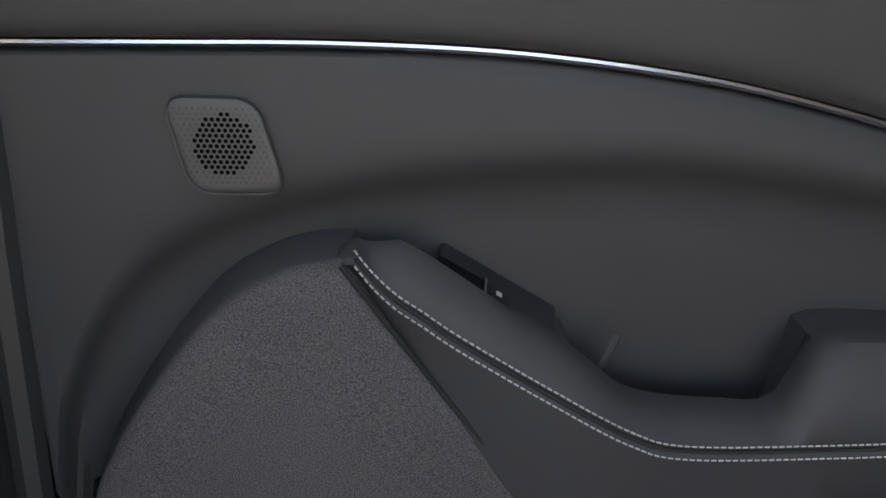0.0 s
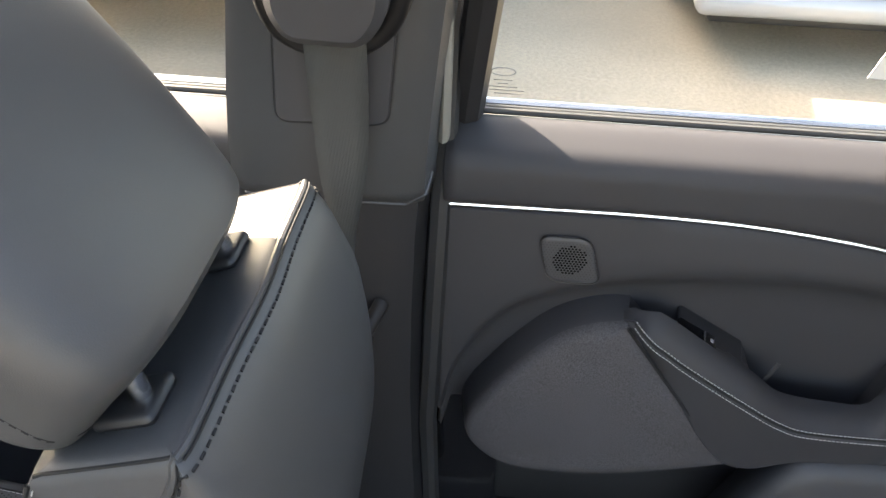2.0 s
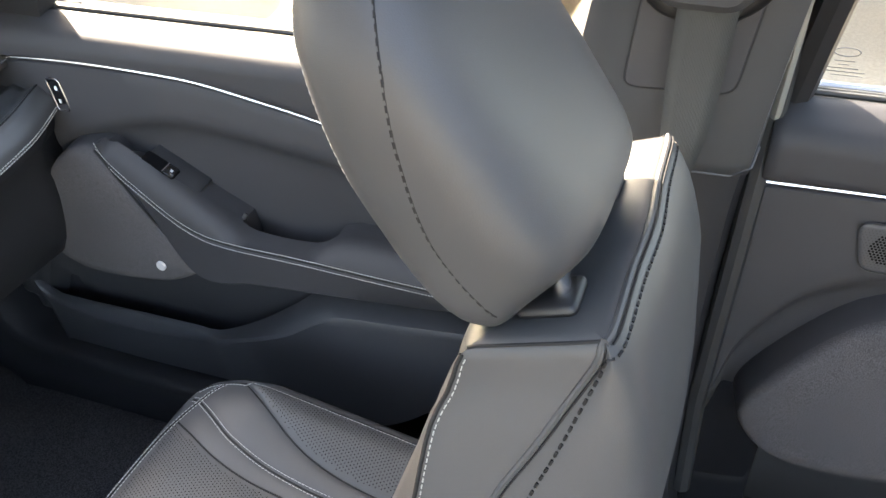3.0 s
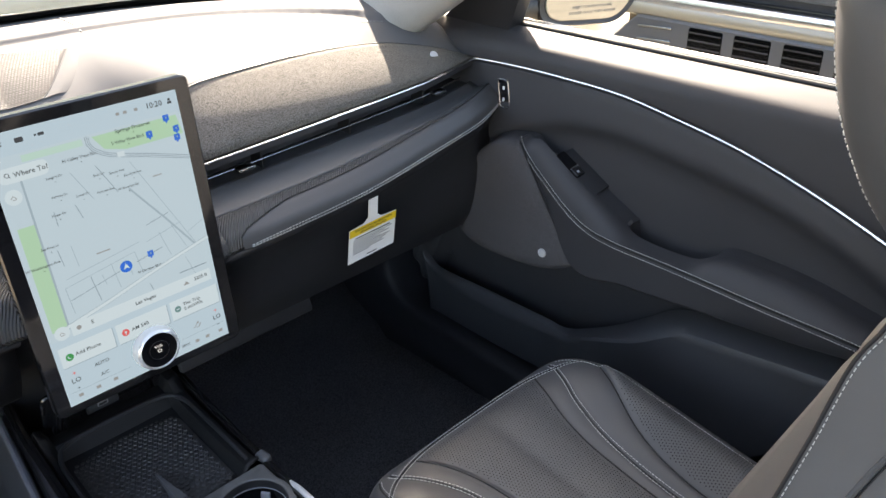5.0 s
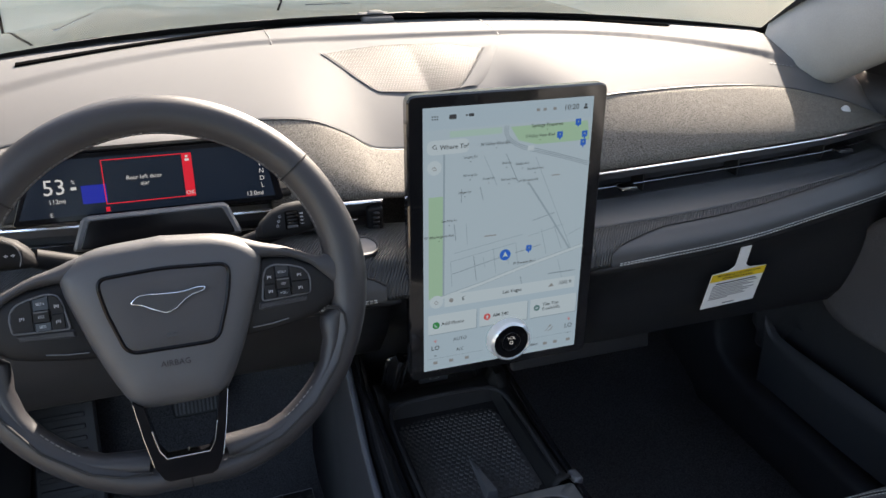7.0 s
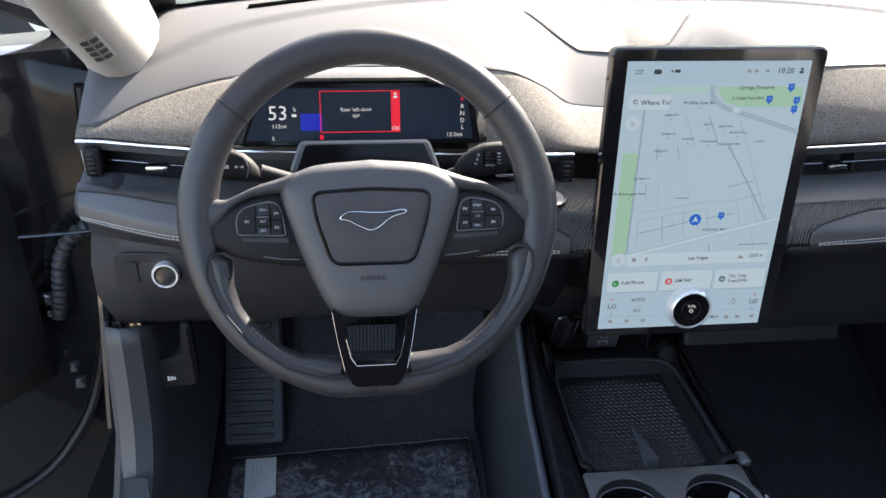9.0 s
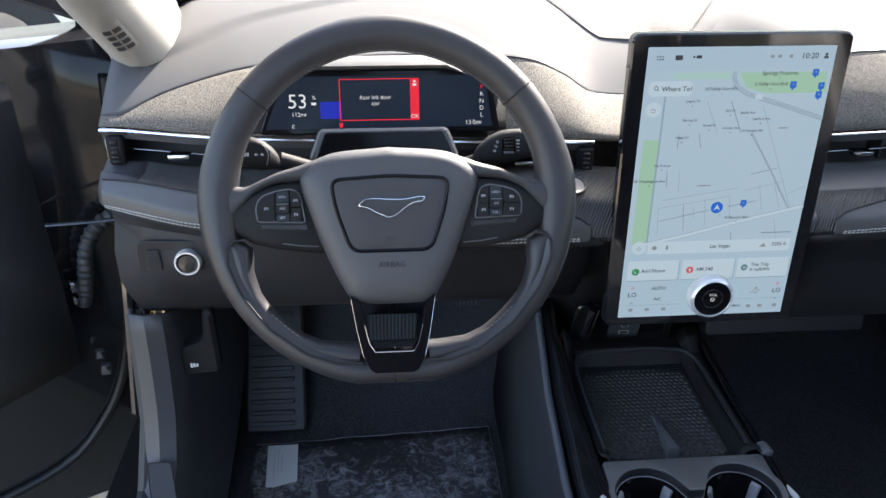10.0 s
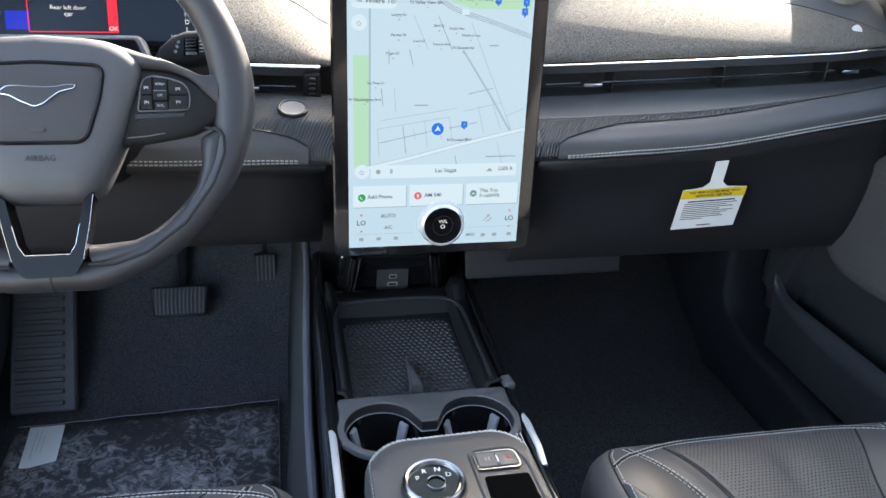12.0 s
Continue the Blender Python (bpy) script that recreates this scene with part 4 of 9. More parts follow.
for t, u, v, s in (("Springs Preserve", 0.72, 0.088, 0.0060), ("S Valley View Blvd", 0.68, 0.124, 0.0050), ("N Valley View Blvd", 0.42, 0.138, 0.0050),
                   ("W Washington Ave", 0.09, 0.458, 0.0046), ("N Decatur Blvd", 0.62, 0.602, 0.0046), ("W Bonanza Rd", 0.62, 0.283, 0.0040),
                   ("Fortune Ave", 0.50, 0.272, 0.0038), ("Hogan Dr", 0.24, 0.303, 0.0038), ("Fairway Dr", 0.27, 0.243, 0.0038), ("Bolt Dr", 0.485, 0.212, 0.0038),
                   ("Langtry Dr", 0.27, 0.178, 0.0038), ("Estella Ave", 0.58, 0.220, 0.0038), ("Hartford Ave", 0.66, 0.242, 0.0038), ("Sowell Dr", 0.38, 0.262, 0.0036), ("Sea Pines Ln", 0.15, 0.402, 0.0038)):
    stext("map_label", t, u, v, s)
    disc("place_dot", u, v + 0.016, 0.0006, 0.0011, E_TEXT, 8)
for u, v, w in ((0.79, 0.275, 0.05), (0.40, 0.478, 0.075)):
    sbar("map_label_bar", u - w / 2, v - 0.002, u + w / 2, v + 0.002, 0.0011, E_GREY)
for u, v in ((0.91, 0.088), (0.80, 0.128), (0.955, 0.133), (0.95, 0.163), (0.645, 0.548)):
    sbar("charger_marker", u - 0.017, v - 0.012, u + 0.017, v + 0.010, 0.0012, E_BLUE, 0.001)
    sbar("charger_glyph", u - 0.003, v - 0.005, u + 0.004, v + 0.001, 0.0015, E_ROAD)
    flat("charger_tail", [((p - 0.5) * SW, (1 - q) * SH) for p, q in ((u - 0.008, v + 0.010), (u + 0.008, v + 0.010), (u, v + 0.019))], SP, 0.0012, E_BLUE, tab, 0.0002)
sbar("road_shield", 0.605, 0.157, 0.645, 0.175, 0.0016, E_CARD, 0.001)
disc("position_disc", 0.495, 0.562, 0.0072, 0.0013, E_BLUE)
flat("position_arrow", [((u - 0.5) * SW, (1 - v) * SH) for u, v in ((0.495, 0.549), (0.513, 0.571), (0.495, 0.566), (0.477, 0.571))], SP, 0.0016, E_CARD, tab, 0.0002)
# top row
for k in range(6):
    disc("menu_dot", 0.052 + 0.014 * (k % 3), 0.030 + 0.009 * (k // 3), 0.0009, 0.0011, E_TEXT, 8)
sbar("car_icon", 0.145, 0.026, 0.185, 0.042, 0.0011, E_TEXT, 0.0015)
sbar("seat_icon", 0.255, 0.027, 0.285, 0.037, 0.0011, E_TEXT, 0.001)
sbar("seat_icon", 0.238, 0.029, 0.248, 0.035, 0.0011, E_TEXT)
stext("clock", "10:20", 0.862, 0.033, 0.0088)
disc("profile_icon", 0.95, 0.028, 0.0016, 0.0011, E_TEXT, 12)
sbar("profile_icon", 0.938, 0.034, 0.962, 0.042, 0.0011, E_TEXT, 0.001)
for u in (0.66, 0.70, 0.76):
    sbar("status_icon", u - 0.010, 0.028, u + 0.010, 0.038, 0.0011, E_GREY, 0.001)
# search pill and round buttons
sbar("search_field", 0.02, 0.110, 0.26, 0.160, 0.0014, E_CARD, 0.008)
stext("search_text", "Where To?", 0.175, 0.136, 0.0074, E_TEXT, 0.0018)
disc("search_icon", 0.062, 0.132, 0.0024, 0.0018, E_TEXT, 18)
disc("search_icon", 0.062, 0.132, 0.0017, 0.0021, E_CARD, 18)
sline("search_icon", [(0.070, 0.137), (0.078, 0.142)], 0.0007, 0.0018, E_TEXT)
for u, v in ((0.062, 0.205), (0.075, 0.712)):
    disc("round_button", u, v, 0.0085, 0.0014, E_CARD)
    sline("button_glyph", [(u - 0.014, v + 0.004), (u - 0.003, v - 0.005), (u + 0.012, v + 0.005)], 0.0009, 0.0018, E_GREY)
    sline("button_glyph", [(u - 0.010, v + 0.008), (u + 0.010, v + 0.008)], 0.0008, 0.0018, E_GREY)
# info strip
sbar("info_strip", 0.125, 0.690, 0.965, 0.738, 0.0014, E_CARD)
stext("town", "Las Vegas", 0.55, 0.713, 0.0066, E_TEXT, 0.0018)
stext("heading", "E", 0.24, 0.713, 0.0066, E_TEXT, 0.0018)
stext("altitude", "2205 ft", 0.90, 0.711, 0.0062, E_TEXT, 0.0018)
disc("compass_icon", 0.165, 0.713, 0.0028, 0.0018, E_GREY, 14)
flat("peak_icon", [((u - 0.5) * SW, (1 - v) * SH) for u, v in ((0.785, 0.720), (0.825, 0.720), (0.807, 0.706))], SP, 0.0018, E_GREY, tab, 0.0002)
sbar("scale_bar", 0.78, 0.663, 0.955, 0.666, 0.0014, E_ROAD2)
# cards
for u0, u1 in ((0.025, 0.325), (0.345, 0.655), (0.675, 0.985)):
    sbar("card_shadow", u0 + 0.004, 0.768, u1 + 0.006, 0.848, 0.0010, E_ROAD)
    sbar("card", u0, 0.765, u1, 0.844, 0.0014, E_CARD, 0.0012)
disc("phone_icon", 0.073, 0.808, 0.0046, 0.0018, E_LGREEN)
sline("phone_glyph", [(0.064, 0.803), (0.067, 0.810), (0.078, 0.814)], 0.0011, 0.0022, E_CARD)
stext("card_text", "Add Phone", 0.105, 0.806, 0.0066, E_TEXT, 0.0018, "LEFT")
disc("radio_icon", 0.393, 0.806, 0.0046, 0.0018, E_RED)
disc("radio_glyph", 0.393, 0.804, 0.0015, 0.0022, E_CARD, 12)
sbar("radio_glyph", 0.390, 0.807, 0.396, 0.814, 0.0022, E_CARD)
stext("card_text", "AM 540", 0.43, 0.805, 0.0066, E_TEXT, 0.0018, "LEFT")
disc("trip_icon", 0.718, 0.803, 0.0042, 0.0018, glow("screen_trip", (0.20, 0.42, 0.46), 0.26))
sbar("trip_glyph", 0.708, 0.801, 0.728, 0.805, 0.0022, E_CARD)
stext("card_text", "This Trip", 0.755, 0.793, 0.0062, E_TEXT, 0.0018, "LEFT")
stext("card_text", "0 mi/kWh", 0.755, 0.813, 0.0062, E_TEXT, 0.0018, "LEFT")
for u in (0.07, 0.945):
    stext("temperature", "LO", u, 0.905, 0.0086)
    stext("warmer", "+", u, 0.876, 0.008, E_RED)
    stext("cooler", "-", u, 0.935, 0.010)
stext("climate_text", "AUTO", 0.225, 0.880, 0.0064)
stext("climate_text", "A/C", 0.225, 0.925, 0.0060)
stext("climate_text", "MAX", 0.715, 0.965, 0.0050)
for u in (0.07, 0.17, 0.27, 0.79, 0.86, 0.95):
    sbar("climate_icon", u - 0.013, 0.962, u + 0.013, 0.974, 0.0011, E_GREY, 0.001)
sline("vent_icon", [(0.785, 0.912), (0.80, 0.905), (0.812, 0.895)], 0.0010, 0.0011, E_GREY)
sline("vent_icon", [(0.805, 0.913), (0.822, 0.911), (0.836, 0.898)], 0.0013, 0.0011, E_GREY)
disc("vent_icon", 0.818, 0.892, 0.0016, 0.0011, E_GREY, 10)
sbar("divider_line", 0.02, 0.948, 0.37, 0.9495, 0.0011, E_ROAD)
sbar("divider_line", 0.66, 0.935, 0.98, 0.9365, 0.0011, E_ROAD)
# dial on the glass
KM = SF @ Matrix.Translation((0.007, (1 - 0.912) * SH, 0.0))
bm = bmesh.new()
lathe(bm, [(0.0285, 0.0005), (0.0285, 0.003), (0.0275, 0.0045), (0.0272, 0.0105), (0.0262, 0.0128), (0.0236, 0.0146), (0.0228, 0.0132)], KM, 48, False)
dial = part("dial_ring", bm, surface("dial_metal", (0.72, 0.73, 0.75), 0.30, metal=0.5, mottle=0.02, bump=0), tab, "bright turned side of the volume dial")
bm = bmesh.new()
lathe(bm, [(0.0229, 0.004), (0.0229, 0.0132), (0.0220, 0.0138), (0.0150, 0.0128), (0.0142, 0.0118), (0.0130, 0.0118), (0.0120, 0.0130), (0.002, 0.0128)], KM, 48)
part("dial_face", bm, SPOKE_BLACK, dial, "glossy black dished dial face")
bm = bmesh.new()
tube(bm, [KM @ Vector((0.0123 * math.cos(q), 0.0123 * math.sin(q), 0.0131)) for q in (2 * math.pi * k / 40 for k in range(40))], 0.0004, 5, True)
part("dial_rim", bm, CHROME_DARK, dial, "fine metal ring in the dial face")
words("dial_text", "VOL", 0.0056, KM @ at(0, 0.0055, 0.0136), G_WHITE, dial)
bm = bmesh.new()
tube(bm, [KM @ Vector((0.0022 * math.cos(q), 0.0022 * math.sin(q) - 0.001, 0.0134)) for q in (2 * math.pi * k / 14 for k in range(14))], 0.0004, 5, True)
part("power_mark", bm, G_WHITE, dial)

# ---- steering wheel ----
wh = thing("steering_wheel", "dark grey leather steering wheel with stitched rim and gloss lower spoke", "steering wheel", (-0.385, -0.10, 0.935))
WT = 24
WM = Matrix.Translation((-0.3835, -0.101, 0.932)) @ at(0, 0, 0, 90 - WT)      # local x right, y up the wheel, z to the driver
WP = lambda u, v, h: WM @ Vector((u, v, h))


def rim_centre(a):
    r = 0.1615
    x, y = r * 1.008 * math.cos(a), r * math.sin(a)
    if math.sin(a) < -0.80:
        y = max(y, -0.1615 + 0.004 * (-math.sin(a) - 0.80) / 0.2)
    return x, y


bm = bmesh.new()
rows = []
for i in range(96):
    a = 2 * math.pi * i / 96
    x, y = rim_centre(a)
    fat = 1 + 0.13 * math.exp(-((math.sin(a) - 0.05) / 0.25) ** 2)
    row = []
    for k in range(16):
        b = 2 * math.pi * k / 16
        thin = min(1.0, max(0.0, (-0.15 - math.sin(a)) / 0.25))
        dr = 0.0172 * fat * math.cos(b) * (1 - 0.16 * thin) + 0.0028 * thin
        row.append(WP(x + dr * math.cos(a), y + dr * math.sin(a), 0.0165 * math.sin(b) + 0.006))
    rows.append(row)
sheet(bm, rows + [rows[0]], True)
part("rim", bm, WHEEL_LEATHER, wh, "smooth dark leather rim")
for a0, a1, r_st in ((0.25, 2.9, 0.1449), (4.28, 3.85, 0.1530), (5.14, 5.57, 0.1530)):
    bm = bmesh.new()
    pts = []
    for i in range(40):
        a = a0 + (a1 - a0) * i / 39
        x, y = rim_centre(a)
        pts.append(WP(r_st * 1.008 * math.cos(a), r_st * math.sin(a), 0.011 if r_st < 0.15 else 0.0165))
    stitches(bm, pts, 0.0050, 0.0034, 0.0006)
    part("stitching", bm, THREAD_RIM, wh, "dull grey stitches inside the rim")
for a in (math.radians(40), math.radians(141), math.radians(270)):
    bm = bmesh.new()
    x, y = rim_centre(a)
    tube(bm, [WP(x + 0.0175 * math.cos(b) * math.cos(a), y + 0.0175 * math.cos(b) * math.sin(a), 0.0169 * math.sin(b) + 0.006) for b in (2 * math.pi * k / 20 for k in range(20))], 0.0009, 5, True)
    part("rim_joint", bm, THREAD_DARK, wh, "thin joint lines round the rim")
# airbag cover
hub_half = [(0.054, 0.0478), (0.081, 0.0335), (0.0840, 0.020), (0.079, -0.001), (0.0585, -0.0545), (0.041, -0.088), (0.029, -0.0945)]
hub_out = spl([(0.0, 0.053, 0)] + [(x, y, 0) for x, y in hub_half] + [(0.0, -0.0955, 0)] + [(-x, y, 0) for x, y in reversed(hub_half)] + [(0.0, 0.053, 0)], 97)[:-1]
hub = [Vector((p.x, p.y)) for p in hub_out]
bm = bmesh.new()
loops = []
for d, h in ((1.0, -0.022), (1.02, 0.004), (1.0, 0.016), (0.95, 0.024), (0.86, 0.0280), (0.72, 0.0300), (0.5, 0.0308), (0.2, 0.031)):
    loops.append([WP(p.x, p.y, h) for p in shrunk(hub, d)])
rings(bm, loops)
cover = part("airbag_cover", bm, KNEE, wh, "soft grey airbag cover")
pl = [(-0.0550, 0.0235), (0.0, 0.0265), (0.0550, 0.0235), (0.0505, -0.004), (0.0375, -0.0430), (-0.0375, -0.0430), (-0.0505, -0.004)]
plate = rounded(pl, 0.010, 5)
bm = bmesh.new()
tube(bm, [WP(p.x, p.y, 0.0305) for p in plate], 0.0020, 6, True)
part("plate_ring", bm, SPOKE_BLACK, wh, "gloss black outline of the centre plate")
bm = bmesh.new()
rings(bm, [[WP(p.x, p.y, h) for p in shrunk(plate, d)] for d, h in ((0.99, 0.0280), (0.97, 0.0312), (0.88, 0.0325), (0.6, 0.0332), (0.2, 0.0333))])
part("centre_plate", bm, VINYL, wh)
# emblem as a plain long shape
em = [(-0.031, 0.003), (-0.024, 0.009), (-0.014, 0.0095), (-0.004, 0.0085), (0.008, 0.008), (0.017, 0.0085), (0.026, 0.0105), (0.033, 0.010), (0.031, 0.0070), (0.020, 0.0045),
      (0.013, 0.000), (0.006, -0.006), (-0.002, -0.009), (-0.008, -0.006), (-0.014, -0.0035), (-0.021, 0.001)]
bm = bmesh.new()
EP = lambda u, v, h: WP(u, v - 0.0035, 0.0335 + h)
em = [(x * 0.98, y * 0.98) for x, y in em]
slab(bm, rounded(em, 0.003, 3), EP, 0.0018, 0.0004)
emblem = part("emblem", bm, PLASTIC_DARK, wh, "dark emblem with a bright outline")
bm = bmesh.new()
tube(bm, [EP(p.x, p.y, 0.0017) for p in rounded(em, 0.003, 3)], 0.0006, 5, True)
part("emblem_outline", bm, CHROME, emblem)
words("airbag_text", "AIRBAG", 0.0072, WM @ at(0, -0.0565, 0.0314), JAMB, cover)
bm = bmesh.new()
slab(bm, rounded([(-0.005, -0.034), (0.005, -0.034), (0.005, -0.0300), (-0.005, -0.0300)], 0.0012, 3), lambda u, v, h: WP(u, v, 0.0335 + h), 0.0008, 0.0002)
part("horn_mark", bm, PLASTIC_DARK, wh)
# spokes with button pads
for sg in (-1, 1):
    bm = bmesh.new()
    secs = []
    for u, v0, v1, h in ((0.060, -0.047, 0.022, 0.004), (0.085, -0.044, 0.024, 0.009), (0.110, -0.040, 0.021, 0.010), (0.128, -0.036, 0.014, 0.009), (0.141, -0.029, 0.006, 0.006), (0.152, -0.022, -0.002, 0.004)):
        secs.append([WP(sg * u, (v0 + v1) / 2 + (v1 - v0) / 2 * (abs(math.cos(a)) ** 0.7 * (1 if math.cos(a) > 0 else -1)), h + 0.011 * abs(math.sin(a)) ** 0.6 * (1 if math.sin(a) > 0 else -1)) for a in (2 * math.pi * k / 24 for k in range(24))])
    rings(bm, secs)
    spoke = part("spoke", bm, STALK, wh, "dark spoke with switch pad")
    bm = bmesh.new()
    bow = spl([(0.050, 0.0335, 0.0125), (0.068, 0.0325, 0.0115), (0.086, 0.0305, 0.0072), (0.106, 0.0268, 0.0050), (0.125, 0.0185, 0.0050), (0.1365, 0.0105, 0.0085), (0.150, 0.0040, 0.0175)], 28)
    rings(bm, [[WP(sg * p.x, p.y + p.z * math.cos(a), 0.010 + 0.0125 * (1 - 0.25 * i / 27) * math.sin(a)) for a in (2 * math.pi * k / 16 for k in range(16))] for i, p in enumerate(bow)])
    part("spoke_bow", bm, VINYL, spoke, "smooth grey bow above the switches")
    edge = table([(0.080, -0.010), (0.0838, 0.008), (0.0870, 0.0143), (0.0945, 0.0164), (0.1080, 0.0140), (0.1185, 0.0105), (0.1232, 0.0055), (0.1252, -0.002)])
    rim_line = [(sg * u, v) for u, v in ((0.0800, -0.0152), (0.0838, 0.008), (0.0870, 0.0143), (0.0945, 0.0164), (0.1080, 0.0140), (0.1185, 0.0105), (0.1232, 0.0055), (0.1252, -0.002), (0.1240, -0.0135))]
    bm = bmesh.new()
    slab(bm, rounded(rim_line, 0.003, 3), lambda u, v, h: WP(u, v, 0.0195 + h), 0.0022, 0.0006)
    part("switch_bezel", bm, SPOKE_BLACK, spoke, "gloss black bed of the switches")
    bm = bmesh.new()
    tube(bm, [WP(p.x, p.y, 0.0212) for p in rounded(rim_line, 0.003, 3)], 0.0009, 6, True)
    part("bezel_edge", bm, PLASTIC, spoke, "paler raised edge round the switches")
    bm = bmesh.new()
    slab(bm, rounded([(sg * 0.0772, -0.0164), (sg * 0.1225, -0.0146), (sg * 0.1205, -0.0212), (sg * 0.0765, -0.0238)], 0.002, 3), lambda u, v, h: WP(u, v, 0.0172 + h), 0.0040, 0.0016)
    part("switch_chin", bm, PLASTIC_MID, spoke, "rounded ledge under the switches")
    bm = bmesh.new()
    tube(bm, [WP(sg * 0.0690, -0.0384, 0.0168), WP(sg * 0.086, -0.0372, 0.0185), WP(sg * 0.102, -0.0347, 0.0185)], 0.0006, 6)
    part("spoke_line", bm, PLASTIC, spoke, "fine line along the spoke")
    for u0, u1, cells in ((0.0832, 0.0931, ((-0.0138, -0.0012), (-0.0004, 0.02))), (0.0940, 0.1063, ((-0.0140, -0.0066), (-0.0062, 0.0030), (0.0036, 0.02))),
                          (0.1072, 0.1232, ((-0.0132, -0.0016), (-0.0008, 0.02)) if sg > 0 else ((-0.0126, 0.02),))):
        mid_col = abs(u0 - 0.0940) < 1e-6
        for k, (v0, v1) in enumerate(cells):
            us = [u0 + (u1 - u0) * q / 3 for q in range(4)]
            q = [Vector((sg * u, v0)) for u in us] + [Vector((sg * u, min(v1, edge(u) - 0.0014))) for u in reversed(us)]
            raised = 0.0048 if mid_col and k == 1 else (0.0016 if mid_col else 0.0024)
            bm = bmesh.new()
            slab(bm, q, lambda u, v, h: WP(u, v, 0.0213 + h), raised, 0.0005)
            btn = part("button", bm, GLOSS_SOFT if mid_col and k != 1 else STALK, spoke)
            c = sum(q, Vector((0, 0))) / len(q)
            top = 0.0214 + raised
            if mid_col:
                words("button_text", ("VOL-", "OK", "VOL+")[k] if sg > 0 else ("SET-", "RES", "SET+")[k], 0.0033, WM @ at(c.x, c.y, top + 0.0001), MARK_DIM, btn)
                if k == 1:
                    # paler bar paints the highlight along the roller's upper edge
                    bm = bmesh.new()
                    box(bm, (0.0112, 0.0012, 0.0014), WM @ at(c.x, 0.0026, top - 0.0004), 0.0004, 1)
                    part("edge_highlight", bm, PLASTIC, btn, "upper edge of the roller, coloured paler as a highlight")
            else:
                for dx, dy, w, hh in ((-0.0014, 0.0, 0.0007, 0.0030), (0.0, 0.0004, 0.0010, 0.0018), (0.0015, 0.0, 0.0007, 0.0026)):
                    bm = bmesh.new()
                    box(bm, (w, hh, 0.0003), WM @ at(c.x + dx, c.y + dy, top + 0.0001), 0)
                    part("button_mark", bm, MARK_DIM, btn)
    # thumb cushion on the rim below the spoke
    bm = bmesh.new()
    secs = []
    for a, r_in in ((-11, 0.155), (-13, 0.145), (-16, 0.1375), (-20, 0.1395), (-25, 0.1455), (-33, 0.1505), (-42, 0.1530), (-52, 0.1525), (-62, 0.1480), (-72, 0.1400), (-77, 0.1370)):
        a = math.radians(a)
        r_mid, w = (0.1640 + r_in) / 2, (0.1640 - r_in) / 2
        secs.append([WP(sg * (r_mid + w * math.cos(b)) * math.cos(a), (r_mid + w * math.cos(b)) * math.sin(a), 0.0065 + 0.0132 * math.sin(b)) for b in (2 * math.pi * k / 16 for k in range(16))])
    rings(bm, secs)
    part("thumb_cushion", bm, WHEEL_LEATHER, wh, "smooth leather cushion inside the rim")
    bm = bmesh.new()
    tube(bm, [WP(sg * r * math.cos(math.radians(a)), r * math.sin(math.radians(a)), h) for a, r, h in ((-12.5, 0.140, 0.018), (-12, 0.150, 0.0215), (-14, 0.1575, 0.0227), (-19, 0.1625, 0.0229), (-30, 0.1640, 0.0227), (-45, 0.1645, 0.0227), (-60, 0.1635, 0.0227), (-70, 0.1600, 0.0227), (-78, 0.1540, 0.0222))], 0.0014, 6)
    part("cushion_seam", bm, THREAD_DARK, wh)
# lower gloss spoke: two bars and a bridge
bm = bmesh.new()
low = [(-0.040, -0.086), (-0.032, -0.092), (-0.0235, -0.132), (-0.0180, -0.1405), (0.0180, -0.1405), (0.0235, -0.132), (0.032, -0.092), (0.040, -0.086), (0.0350, -0.118), (0.0290, -0.146), (0.0225, -0.158), (0.0180, -0.1605),
       (-0.0180, -0.1605), (-0.0225, -0.158), (-0.0290, -0.146), (-0.0350, -0.118)]
pts = [Vector(p) for p in low]
faces_bot, faces_top = [bm.verts.new(WP(p.x, p.y, 0.004)) for p in pts], [bm.verts.new(WP(p.x, p.y, 0.027)) for p in pts]
bm.faces.new(faces_top), bm.faces.new(list(reversed(faces_bot)))
for i in range(len(pts)):
    j = (i + 1) % len(pts)
    bm.faces.new((faces_bot[i], faces_bot[j], faces_top[j], faces_top[i]))
lower = part("lower_spoke", bm, SPOKE_BLACK, wh, "gloss black fork-shaped lower spoke", smooth=False)
bm = bmesh.new()
tube(bm, [WP(u, v, 0.0268) for u, v in ((-0.0275, -0.114), (-0.0235, -0.132), (-0.0182, -0.1403), (0.0182, -0.1403), (0.0235, -0.132), (0.0275, -0.114))], 0.0006, 6)
tube(bm, [WP(u, v, 0.0266) for u, v in ((-0.0398, -0.088), (-0.0350, -0.118), (-0.0292, -0.145))], 0.0005, 6)
tube(bm, [WP(u, v, 0.0266) for u, v in ((0.0292, -0.145), (0.0350, -0.118), (0.0398, -0.088))], 0.0005, 6)
part("spoke_edge", bm, CHROME_DARK, lower, "bright edge lines")
